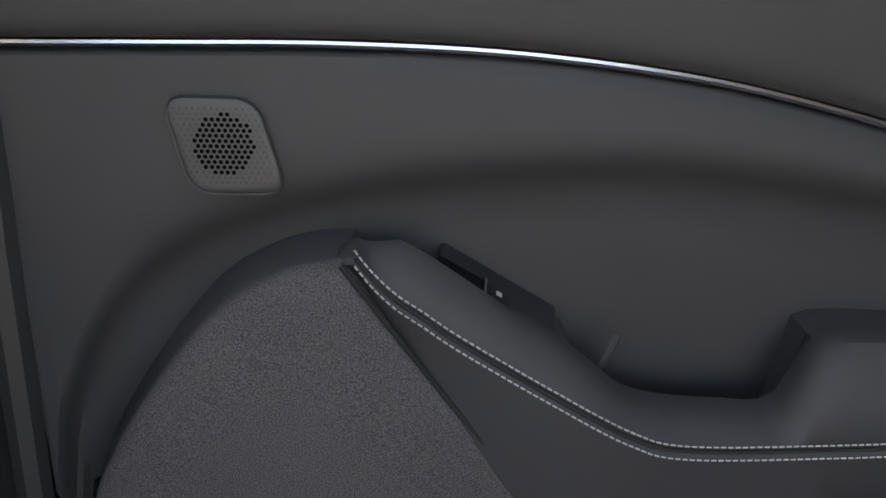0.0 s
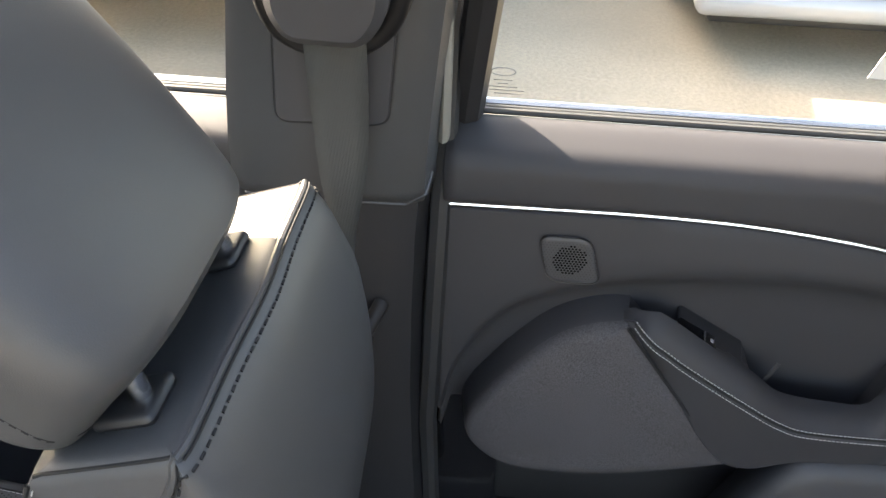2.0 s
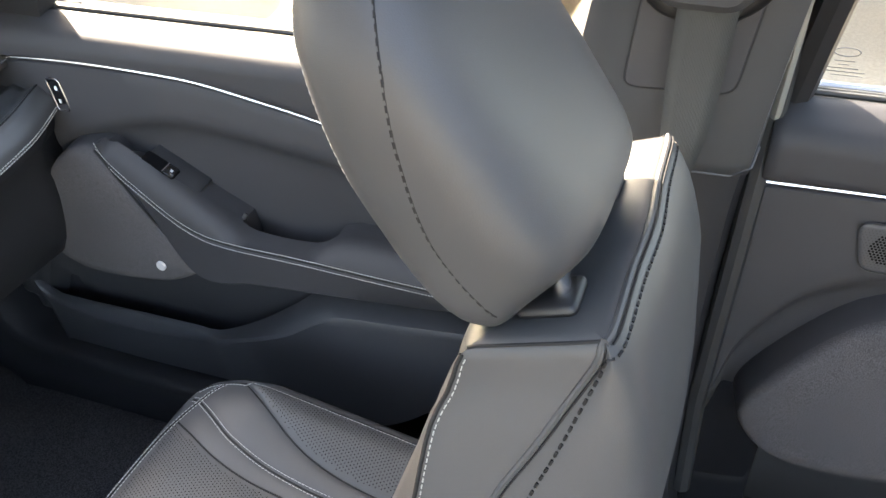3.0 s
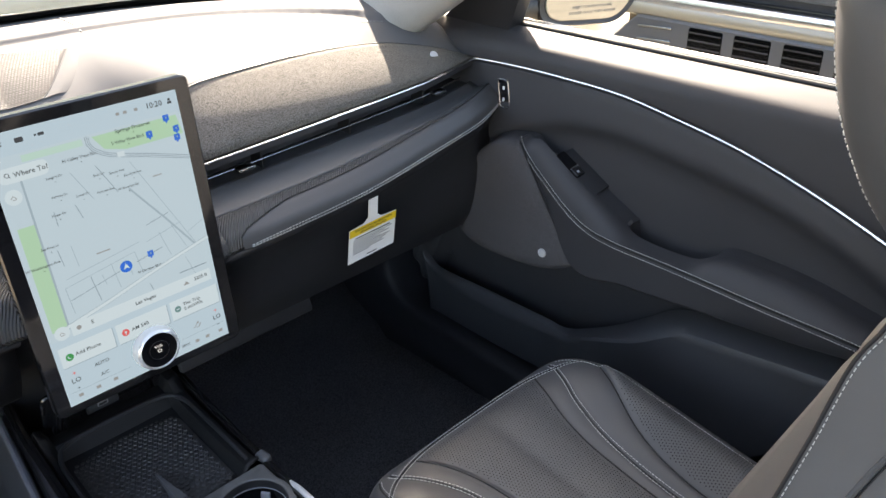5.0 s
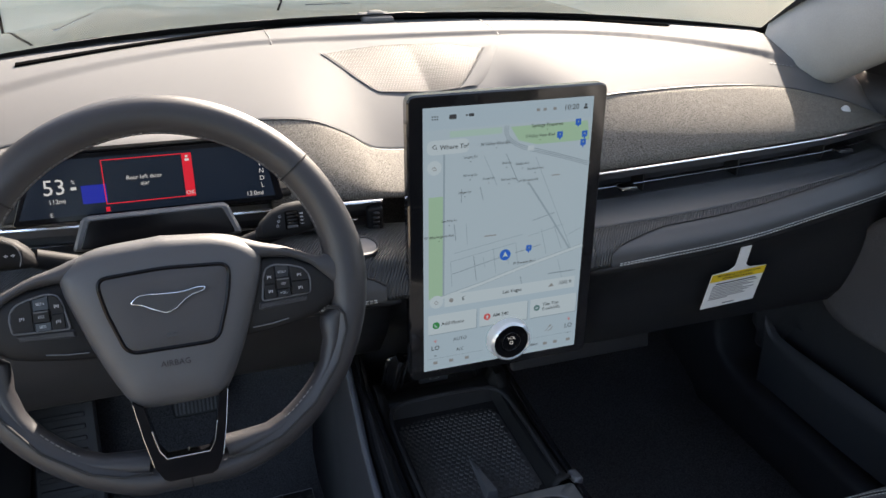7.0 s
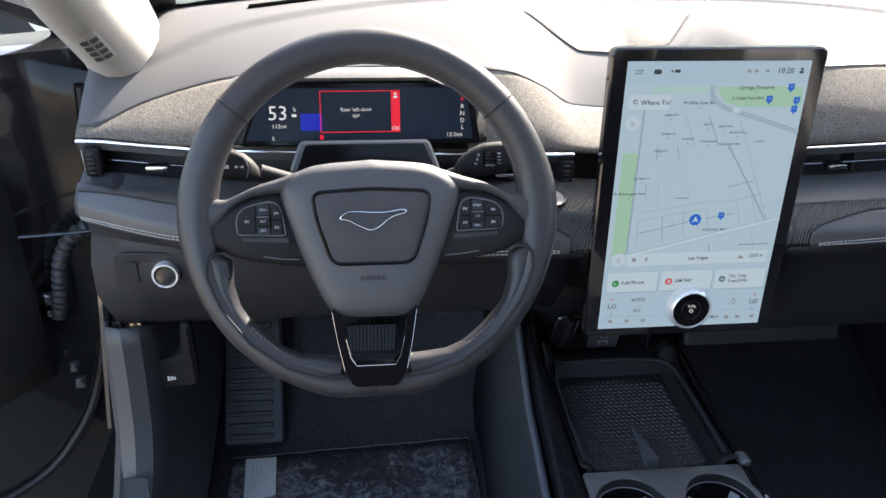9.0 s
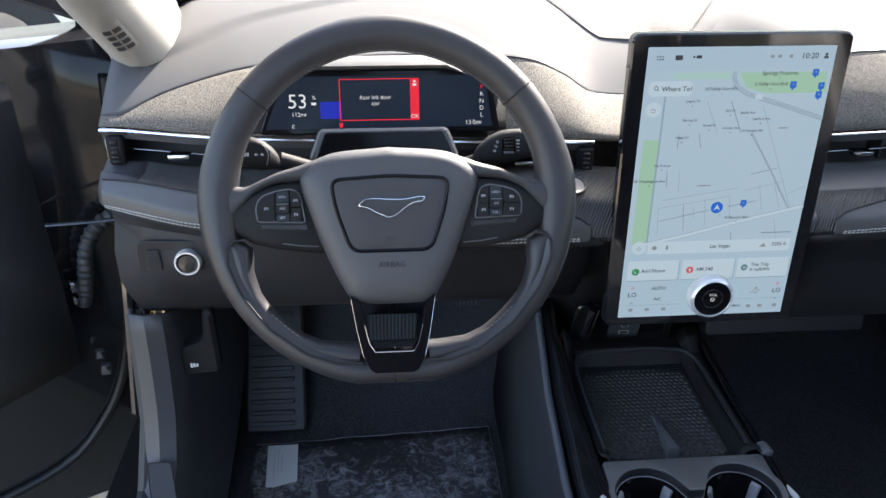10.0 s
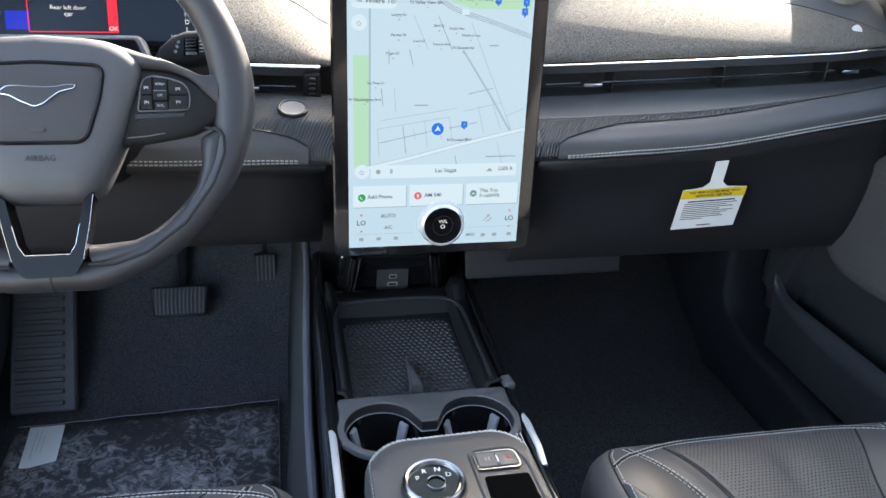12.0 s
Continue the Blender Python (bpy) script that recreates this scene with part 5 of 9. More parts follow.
# steering column and stalks
col = thing("steering_column", "dark plastic steering column shroud with two control stalks", "steering column", (-0.385, 0.0, 0.88))
bm = bmesh.new()
loops = []
for h, w, v0, v1 in ((-0.025, 0.055, -0.055, 0.045), (-0.07, 0.062, -0.06, 0.045), (-0.13, 0.064, -0.065, 0.045), (-0.20, 0.06, -0.07, 0.03)):
    loops.append([WP(w * math.cos(a) * (1 - 0.2 * abs(math.sin(a)) ** 3), (v0 + v1) / 2 + (v1 - v0) / 2 * math.sin(a), h) for a in (2 * math.pi * k / 20 for k in range(20))])
rings(bm, loops)
part("shroud", bm, STALK, col)
def stalk_head(sg, cuts):
    """A chunky stalk end; cuts: (distance from the column, lower edge, upper edge)."""
    bm = bmesh.new()
    rings(bm, [[WP(sg * u, (v0 + v1) / 2 + (v1 - v0) / 2 * math.copysign(abs(math.sin(a)) ** 0.6, math.sin(a)), -0.050 + 0.016 * math.copysign(abs(math.cos(a)) ** 0.6, math.cos(a)) * min(1.0, (v1 - v0) / 0.02))
                for a in (2 * math.pi * k / 28 for k in range(28))] for u, v0, v1 in cuts])
    return part("stalk_head", bm, STALK, col, "dark chunky stalk end with pale symbols")


for sg in (-1, 1):
    bm = bmesh.new()
    tube(bm, [WP(sg * u, v, h) for u, v, h in ((0.045, 0.026, -0.080), (0.075, 0.034, -0.068), (0.112, 0.046, -0.054))], lambda s: 0.010 - 0.001 * s, 12)
    part("stalk_arm", bm, STALK, col)
left_head = stalk_head(-1, ((0.1085, 0.0400, 0.0440), (0.112, 0.0385, 0.0510), (0.118, 0.0380, 0.0590), (0.125, 0.0380, 0.0650), (0.137, 0.0385, 0.0700), (0.155, 0.0400, 0.0705), (0.163, 0.0430, 0.0680)))
bm = bmesh.new()
tube(bm, spl([WP(-0.1215, 0.0405, -0.0346), WP(-0.1195, 0.0500, -0.0340), WP(-0.1235, 0.0590, -0.0345), WP(-0.1330, 0.0655, -0.0352)], 16), 0.0006, 6)
part("edge_line", bm, PLASTIC, left_head, "fine moulded line round the stalk's face")
for k, (u, v) in enumerate(((-0.1405, 0.0515), (-0.1285, 0.0512))):
    for dx in (-0.0026, 0.0026):
        bm = bmesh.new()
        q = [(u + dx * 0.4, v - 0.0006), (u + dx, v - 0.0006), (u + dx, v - 0.0018), (u + dx * 1.9, v), (u + dx, v + 0.0018), (u + dx, v + 0.0006), (u + dx * 0.4, v + 0.0006)] if k else \
            [(u - 0.0016 + dx * 0.5, v - 0.0018), (u + 0.0006 + dx * 0.5, v - 0.0018), (u + 0.0006 + dx * 0.5, v + 0.0018), (u - 0.0016 + dx * 0.5, v + 0.0018)]
        pts = [bm.verts.new(WP(a, b, -0.0334)) for a, b in q]
        bm.faces.new(pts)
        part("stalk_mark", bm, MARK_DIM, left_head, smooth=False)
right_head = stalk_head(1, ((0.088, 0.0400, 0.0480), (0.093, 0.0375, 0.0560), (0.105, 0.0372, 0.0665), (0.117, 0.0378, 0.0715), (0.130, 0.0395, 0.0730), (0.148, 0.0440, 0.0730), (0.160, 0.0480, 0.0700)))
bm = bmesh.new()
slab(bm, rounded([(0.1155, 0.0455), (0.1295, 0.0470), (0.1290, 0.0640), (0.1160, 0.0635)], 0.002, 3), lambda u, v, h: WP(u, v, -0.0350 + h), 0.0014, 0.0004)
part("roller_well", bm, HOLE, right_head, "dark well of the wiper roller")
for k in range(5):
    bm = bmesh.new()
    box(bm, (0.0105, 0.0026, 0.0040), WM @ at(0.1226, 0.0480 + 0.0033 * k, -0.0330 + 0.0010 * (2 - abs(k - 2))), 0.0008, 2)
    part("roller", bm, GLOSS_SOFT if k else PLASTIC, right_head, "ridged wiper roller")
for k in range(4):
    bm = bmesh.new()
    box(bm, (0.0032, 0.0006 + 0.0003 * k, 0.0003), WM @ at(0.1322, 0.0500 + 0.0034 * k, -0.0337), 0)
    part("stalk_mark", bm, MARK_DIM, right_head)
for k in range(3):
    bm = bmesh.new()
    tube(bm, [WP(0.1080 + 0.0015 * k + 0.0011 * math.cos(a), 0.0500 + 0.0045 * k + 0.0011 * math.sin(a), -0.0336) for a in (2 * math.pi * q / 10 for q in range(10))], 0.0003, 5, True)
    part("stalk_mark", bm, MARK_DIM, right_head)

# ---- pedals and floor ----
bm = bmesh.new()
DM = Matrix.Translation((-0.600, 0.352, 0.252)) @ at(0, 0, 0, 55)
slab(bm, rounded([(-0.056, 0.0), (0.054, 0.0), (0.050, 0.26), (-0.052, 0.26)], 0.010), lambda u, v, h: DM @ Vector((u, v, h)), 0.016, 0.004)
rest = tagged(part("foot_rest", bm, KNEE), "dark ribbed plastic foot rest beside the pedals", "foot rest")
for k in range(12):
    bm = bmesh.new()
    slab(bm, rounded([(-0.046, 0.012 + 0.0202 * k), (0.034, 0.012 + 0.0202 * k), (0.034, 0.0205 + 0.0202 * k), (-0.046, 0.0205 + 0.0202 * k)], 0.003, 3), lambda u, v, h: DM @ Vector((u, v, 0.0158 + h)), 0.006, 0.0015)
    part("rib", bm, KNEE, rest)
BM = Matrix.Translation((-0.379, 0.50, 0.376)) @ at(0, 0, 0, 58)
bm = bmesh.new()
slab(bm, rounded([(-0.047, -0.027), (0.045, -0.027), (0.053, 0.030), (-0.053, 0.030)], 0.008), lambda u, v, h: BM @ Vector((u, v, h)), 0.012, 0.003)
tube(bm, [BM @ Vector((0, 0.0, -0.002)), BM @ Vector((0, 0.05, -0.04)), BM @ Vector((0.0, 0.16, -0.05))], 0.010, 8)
brake = tagged(part("brake_pedal", bm, RUBBER), "black rubber brake pedal with upright ribs", "pedal")
for k in range(13):
    bm = bmesh.new()
    slab(bm, [(-0.044 + 0.007 * k, -0.022), (-0.0405 + 0.007 * k, -0.022), (-0.0405 + 0.0072 * k, 0.026), (-0.044 + 0.0072 * k, 0.026)], lambda u, v, h: BM @ Vector((u, v, 0.0118 + h)), 0.003, 0.0006)
    part("rib", bm, PLASTIC, brake)
AM = Matrix.Translation((-0.222, 0.58, 0.37)) @ at(0, 0, 0, 62)
bm = bmesh.new()
slab(bm, rounded([(-0.021, -0.125), (0.021, -0.125), (0.022, 0.055), (-0.022, 0.055)], 0.006), lambda u, v, h: AM @ Vector((u, v, h)), 0.012, 0.003)
tube(bm, [AM @ Vector((0, 0.03, 0)), AM @ Vector((0, 0.10, -0.03)), AM @ Vector((0, 0.16, -0.04))], 0.008, 8)
gas = tagged(part("accelerator_pedal", bm, RUBBER), "black rubber accelerator pedal with long ribs", "pedal")
for k in range(5):
    bm = bmesh.new()
    slab(bm, [(-0.017 + 0.008 * k, -0.118), (-0.013 + 0.008 * k, -0.118), (-0.013 + 0.008 * k, 0.05), (-0.017 + 0.008 * k, 0.05)], lambda u, v, h: AM @ Vector((u, v, 0.0118 + h)), 0.003, 0.0006)
    part("rib", bm, PLASTIC, gas)

# protective film over the driver's carpet
m = surface("scuffed_film", (0.060, 0.058, 0.062), 0.34, bump=0, coat=0.2)
n, l = m.node_tree.nodes, m.node_tree.links
co, nz, wp, rp, mx = (n.new("ShaderNode" + k) for k in ("TexCoord", "TexNoise", "TexNoise", "ValToRGB", "MixRGB"))
wp.inputs["Scale"].default_value = 5
wp.inputs["Detail"].default_value = 3
nz.inputs["Scale"].default_value, nz.inputs["Detail"].default_value, nz.inputs["Distortion"].default_value = 46, 14, 1.2
nz.inputs["Roughness"].default_value = 0.70
rp.color_ramp.elements[0].position, rp.color_ramp.elements[1].position = 0.50, 0.86
pr = n.new("ShaderNodeMath")
pr.operation = "MULTIPLY_ADD"
pr.inputs[1].default_value, pr.inputs[2].default_value = 0.55, -0.27
ad = n.new("ShaderNodeMath")
l.new(co.outputs["Object"], nz.inputs["Vector"]), l.new(co.outputs["Object"], wp.inputs["Vector"])
l.new(wp.outputs["Fac"], pr.inputs[0]), l.new(pr.outputs[0], ad.inputs[0]), l.new(nz.outputs["Fac"], ad.inputs[1])
l.new(ad.outputs[0], rp.inputs["Fac"])
old = n["Principled BSDF"].inputs["Base Color"].links[0].from_socket
mx.inputs["Color2"].default_value = (0.72, 0.69, 0.71, 1)
fine, fr, top = n.new("ShaderNodeTexNoise"), n.new("ShaderNodeValToRGB"), n.new("ShaderNodeMath")
fine.inputs["Scale"].default_value, fine.inputs["Detail"].default_value, fine.inputs["Distortion"].default_value = 95, 4, 2.0
fr.color_ramp.elements[0].position, fr.color_ramp.elements[1].position = 0.665, 0.76
top.operation = "MAXIMUM"
l.new(co.outputs["Object"], fine.inputs["Vector"]), l.new(fine.outputs["Fac"], fr.inputs["Fac"])
l.new(rp.outputs["Color"], top.inputs[0]), l.new(fr.outputs["Color"], top.inputs[1])
l.new(old, mx.inputs["Color1"]), l.new(top.outputs[0], mx.inputs["Fac"]), l.new(mx.outputs["Color"], n["Principled BSDF"].inputs["Base Color"])
bp = n.new("ShaderNodeBump")
bp.inputs["Strength"].default_value, bp.inputs["Distance"].default_value = 0.18, 0.003
l.new(nz.outputs["Fac"], bp.inputs["Height"]), l.new(bp.outputs["Normal"], n["Principled BSDF"].inputs["Normal"])
FILM = m
bm = bmesh.new()
rows = []
for j in range(24):
    rows.append([(-0.635 + 0.43 * i / 22, -0.30 + 0.635 * j / 23 - 0.02 * (1 - i / 22) , FLOOR_Z + 0.008 + 0.003 * noise.noise((i * 0.5, j * 0.5, 3))) for i in range(23)])
sheet(bm, rows)
film = thick(tagged(part("floor_mat_film", bm, FILM), "scuffed protective film lying over the dark driver's carpet", "floor film"), 0.002)
bm = bmesh.new()
tube(bm, [Vector(p) + Vector((0, 0.0005, 0.001)) for p in rows[-1]], 0.0007, 5)
part("film_edge", bm, MARK_DIM, film, "pale cut edge of the film")
bm = bmesh.new()
tube(bm, [Vector(r[-1]) + Vector((0.0005, 0, 0.001)) for r in rows], 0.0006, 5)
part("film_edge", bm, MARK_DIM, film, "pale cut edge of the film")
TM = Matrix.Translation((-0.582, 0.256, FLOOR_Z + 0.0135)) @ at(0, 0, 0, 0, 0, 3)
bm = bmesh.new()
slab(bm, [(-0.026, -0.050), (-0.012, -0.052), (0.006, -0.047), (0.027, -0.043), (0.026, 0.049), (-0.028, 0.051)], lambda u, v, h: TM @ Vector((u, v, h)), 0.001, 0.0002)
lab = tagged(part("paper_label", bm, PAPER), "torn white paper label on the floor film", "label")
for k in range(3):
    bm = bmesh.new()
    box(bm, (0.0016, 0.070 - 0.012 * (k % 3), 0.0003), TM @ at(-0.014 + 0.0065 * k, 0.004 + 0.006 * (k % 2), 0.0012), 0)
    part("print_bar", bm, BADGE, lab)

# left kick panel and door sill trim
bm = bmesh.new()
rows = []
for y, z, r in ((0.085, 0.69, 0.0), (0.075, 0.60, 0.0), (0.055, 0.52, 0.0), (0.01, 0.455, 0.1), (-0.08, 0.425, 0.4), (-0.25, 0.41, 0.8), (-0.6, 0.40, 1.0), (-0.9, 0.40, 1.0)):
    ah = 1 - r
    rows.append([(-0.733, y + 0.030 * ah, z - 0.012 * r), (-0.727, y + 0.008 * ah, z - 0.003 * r), (-0.715, y, z), (-0.694, y + 0.002 * ah, z), (-0.680, y + 0.018 * ah, z - 0.006 - 0.006 * r),
                 (-0.672, y + 0.060 * ah, z - 0.025 - 0.02 * r), (-0.668, y + 0.20 * ah, z - 0.05 - 0.07 * r), (-0.655, y + 0.42 * ah, z - 0.08 * r - 0.09)])
rows = [spl(r, 22) for r in rows]
rows = [list(r) for r in zip(*[spl(c, 48) for c in zip(*rows)])]
sheet(bm, rows)
kick = tagged(thick(part("trim_kick_left", bm, KNEE), 0.006), "dark plastic kick panel and sill trim by the driver's door", "trim", kind="structure")
bm = bmesh.new()
KP2 = lambda u, v, h: Vector((-0.7005 + u - 0.18 * v, 0.0165 + 0.67 * v - 0.74 * h, 0.4695 + 0.74 * v + 0.67 * h))
slab(bm, rounded([(-0.017, -0.026), (0.016, -0.026), (0.015, 0.024), (-0.016, 0.024)], 0.005, 4), lambda u, v, h: KP2(u, v, h + 0.001), 0.003, 0.001)
plate2 = part("sill_plate", bm, PLASTIC_MID, kick, "small dark plate let into the sill trim")
bm = bmesh.new()
tube(bm, [KP2(p.x, p.y, 0.0032) for p in rounded([(-0.017, -0.026), (0.016, -0.026), (0.015, 0.024), (-0.016, 0.024)], 0.005, 4)], 0.0011, 6, True)
part("plate_gap", bm, JAMB, plate2)
bm = bmesh.new()
LV = lambda u, v, h: Vector((-0.657 + u, 0.130 - h - 0.10 * u, 0.600 + v - 0.2 * h))
slab(bm, rounded([(-0.040, -0.030), (0.034, -0.020), (0.032, 0.080), (0.019, 0.080), (0.014, 0.034), (0.004, 0.026), (-0.038, 0.012)], 0.010, 5), LV, 0.018, 0.005)
lever = tagged(part("hood_release", bm, STALK), "dark hood release lever with a pale symbol", "lever")
for k in range(3):
    bm = bmesh.new()
    slab(bm, [(-0.004 + 0.004 * k, -0.004 + 0.001 * k), (-0.001 + 0.004 * k, -0.004 + 0.001 * k), (-0.001 + 0.004 * k, 0.003 + 0.001 * (k % 2)), (-0.004 + 0.004 * k, 0.003)], lambda u, v, h: LV(u - 0.004, v - 0.006, 0.0181 + h), 0.0005, 0.0001)
    part("symbol", bm, WHITE_MARK, lever)
bm = bmesh.new()
tube(bm, [(-0.726, 0.115, 0.68), (-0.728, 0.085, 0.52), (-0.728, 0.02, 0.445), (-0.728, -0.12, 0.425), (-0.728, -0.7, 0.42)], 0.011, 8)
tagged(part("trim_door_seal_left", bm, RUBBER), "black rubber door seal", "trim", kind="structure")

# ---- console ----
CX = -0.022
con = thing("centre_console", "dark centre console with open tray, two cup holders and padded lid", "console", (CX, -0.1, 0.25))
for sg in (-1, 1):
    bm = bmesh.new()
    x0 = CX + sg * 0.108
    sheet(bm, [[(x0 + sg * dx, y, z) for dx, z in ((0.0, zt), (0.010, zt - 0.006), (0.020, zt - 0.05), (0.024, 0.36), (0.026, 0.25))] for y, zt in
               ((0.24, 0.60), (0.18, 0.572), (0.0, 0.556), (-0.2, 0.55), (-0.5, 0.55), (-0.95, 0.55))])
    thick(part("side_panel", bm, PIANO, con, "gloss black console side"), 0.006)
    bm = bmesh.new()
    tube(bm, [(x0 + sg * 0.006, y, z) for y, z in ((-0.125, 0.546), (-0.145, 0.552), (-0.19, 0.553)) + (((-0.3, 0.553), (-0.5, 0.553)) if sg < 0 else ((-0.215, 0.546),))], 0.0042, 8, flat=0.6)
    part("edge_strip", bm, SILVER_TRIM, con, "bright console edge strip")
bm = bmesh.new()
sheet(bm, [[(x, y, z) for x, z in ((CX - 0.102, zt + 0.022), (CX - 0.094, zt + 0.018), (CX - 0.086, zt), (CX, zt - 0.001), (CX + 0.078, zt), (CX + 0.086, zt + 0.018), (CX + 0.102, zt + 0.022))] for y, zt in
           ((0.175, 0.560), (0.152, 0.558), (0.138, 0.538), (0.10, 0.533), (0.0, 0.530), (-0.055, 0.532), (-0.07, 0.54))])
thick(part("tray_shell", bm, TRAY, con, "dark open tray"), 0.004)
bm = bmesh.new()
sheet(bm, [[(CX - 0.082 + 0.158 * i / 10, 0.130 - 0.182 * j / 12, 0.5345 - 0.003 * j / 12) for i in range(11)] for j in range(13)])
for j in range(24):
    for i in range(20):
        hx, hy = CX - 0.078 + 0.0078 * (i + 0.5 * (j % 2)), 0.127 - 0.0076 * j
        zb = 0.5345 - 0.003 * (0.130 - hy) / 0.182
        if hx < CX + 0.073:
            lo6, hi6 = ([bm.verts.new((hx + r * math.sin(k * math.pi / 3), hy + r * 1.1 * math.cos(k * math.pi / 3), zb + h)) for k in range(6)] for r, h in ((0.0036, 0.0002), (0.0028, 0.0016)))
            bm.faces.new(hi6)
            for k in range(6):
                bm.faces.new((lo6[k], lo6[(k + 1) % 6], hi6[(k + 1) % 6], hi6[k]))
part("tray_mat", bm, MAT_RUBBER, con, "honeycomb rubber charging mat", smooth=False)
bm = bmesh.new()
rings(bm, [[(CX - 0.002 + dx * w, y, 0.532 + h) for dx, h in ((-1, 0), (1, 0), (0.7, hh), (-0.7, hh))] for y, w, hh in ((0.03, 0.002, 0.003), (-0.01, 0.005, 0.010), (-0.054, 0.009, 0.018))])
part("tray_divider", bm, PLASTIC, con, "small wedge divider", smooth=False)
bm = bmesh.new()
tube(bm, spl([(CX - 0.094, -0.055, 0.553), (CX - 0.094, 0.08, 0.555), (CX - 0.090, 0.122, 0.557), (CX - 0.072, 0.144, 0.559), (CX, 0.149, 0.560), (CX + 0.072, 0.144, 0.559), (CX + 0.090, 0.122, 0.557), (CX + 0.094, 0.08, 0.555), (CX + 0.094, -0.055, 0.553)], 50), 0.0032, 8)
part("tray_rim", bm, PLASTIC_MID, con, "rounded tray rim")
bm = bmesh.new()
box(bm, (0.014, 0.022, 0.012), at(CX + 0.112, -0.066, 0.552, 0, 0, 8), 0.004, 3)
part("hinge_cap", bm, PLASTIC, con, "small grey cap beside the tray")
# cup holder plate with two joined round holes
plate_z = 0.553
CUP_Y, CUP_X = -0.131, 0.0565
def leave(dx, dy, shapes):
    """How far a ray from the plate's middle goes before it leaves the union of circles and boxes."""
    far = 0.0
    for sh in shapes:
        if len(sh) == 3:
            ox, oy, r = sh
            oy -= -0.150
            b = ox * dx + oy * dy
            q = b * b - (ox * ox + oy * oy - r * r)
            if q > 0:
                far = max(far, b + math.sqrt(q))
        else:
            lo, hi = 0.0, 9.0
            for o, d, m0, m1 in ((0.0, dx, sh[0], sh[1]), (-0.150, dy, sh[2], sh[3])):
                if abs(d) < 1e-9:
                    if not m0 < o < m1:
                        hi = -1.0
                else:
                    a, b = sorted(((m0 - o) / d, (m1 - o) / d))
                    lo, hi = max(lo, a), min(hi, b)
            if hi > lo:
                far = max(far, hi)
    return far
hole = [(-CUP_X, CUP_Y, 0.0435), (CUP_X, CUP_Y, 0.0435), (-0.03, 0.03, -0.172, -0.128)]
rimmed = [(-CUP_X, CUP_Y, 0.0515), (CUP_X, CUP_Y, 0.0515), (-0.104, 0.104, -0.158, -0.074), (-CUP_X, CUP_X, -0.182, -0.100)]
ang = [2 * math.pi * (k + 0.5) / 160 for k in range(160)]
ring_at = lambda shapes, d, z: [(CX + (leave(math.cos(a), math.sin(a), shapes) + d) * math.cos(a), -0.150 + (leave(math.cos(a), math.sin(a), shapes) + d) * math.sin(a), z) for a in ang]
bm = bmesh.new()
sheet(bm, [ring_at(rimmed, 0.0, plate_z - 0.008), ring_at(rimmed, 0.0008, plate_z - 0.005), ring_at(rimmed, 0.0, plate_z - 0.001), ring_at(rimmed, -0.0015, plate_z), ring_at(hole, 0.0012, plate_z), ring_at(hole, 0.0, plate_z - 0.0015)], True)
part("cup_plate", bm, PLATE, con, "satin grey cup holder plate")
bm = bmesh.new()
sheet(bm, [ring_at(hole, 0.0, plate_z - 0.0015), ring_at(hole, -0.0008, plate_z - 0.014)], True)
part("cup_collar", bm, PLASTIC_DARK, con, "black wall round the cup openings")
bm = bmesh.new()
tube(bm, [Vector(p) for p in ring_at(hole, -0.0012, plate_z - 0.0145)], 0.0007, 5, closed=True)
part("cup_line", bm, FINGER, con, "fine bright line round the cup insert")
bm = bmesh.new()
rings(bm, [ring_at(hole, -0.001, plate_z - 0.0145), ring_at(hole, -0.005, plate_z - 0.075), [(CX + 0.02 * math.cos(a), -0.15 + 0.01 * math.sin(a), plate_z - 0.077) for a in ang]], False, True)
part("cup_well", bm, PIANO, con, "glossy dark cup wells")
for side in (-1, 1):
    for a in (150, 38):
        bm = bmesh.new()
        ar = radians(a)
        slab(bm, rounded([(-0.0055, -0.036), (0.0055, -0.036), (0.0065, 0.0), (-0.0065, 0.0)], 0.0015, 2),
             lambda u, v, h: Vector((CX + side * CUP_X + (0.0390 + v * 0.25 - h) * math.cos(ar) - u * math.sin(ar), CUP_Y + (0.0390 + v * 0.25 - h) * math.sin(ar) + u * math.cos(ar), plate_z - 0.018 + v)), 0.004, 0.001)
        part("cup_finger", bm, FINGER, con, "springy grey cup finger")
# padded lid with rotary selector
lid_out = rounded([(CX - 0.090, -0.236), (CX - 0.062, -0.210), (CX + 0.058, -0.206), (CX + 0.084, -0.228), (CX + 0.094, -0.56), (CX - 0.094, -0.56)], 0.03, 6)
bm = bmesh.new()
rings(bm, [[(p.x, p.y, z + 0.02 * (-0.206 - p.y) * 0.3) for p in shrunk(lid_out, d)] for d, z in ((0.97, 0.50), (1.0, 0.568), (0.995, 0.588), (0.97, 0.598), (0.93, 0.602), (0.8, 0.6035), (0.4, 0.604))])
lid = part("lid", bm, LEATHER, con, "padded grey leather console lid")
bm = bmesh.new()
st = [Vector((p.x, p.y, 0.6015 + 0.006 * (-0.206 - p.y))) for p in grown(lid_out, -0.0095)]
stitches(bm, st + [st[0]], 0.0052, 0.0036, 0.0008)
part("stitching", bm, THREAD, lid, "pale stitches round the lid")
bm = bmesh.new()
st2 = [Vector((p.x, p.y, 0.6000 + 0.006 * (-0.206 - p.y))) for p in grown(lid_out, -0.0050)]
stitches(bm, st2 + [st2[0]], 0.0052, 0.0036, 0.0007)
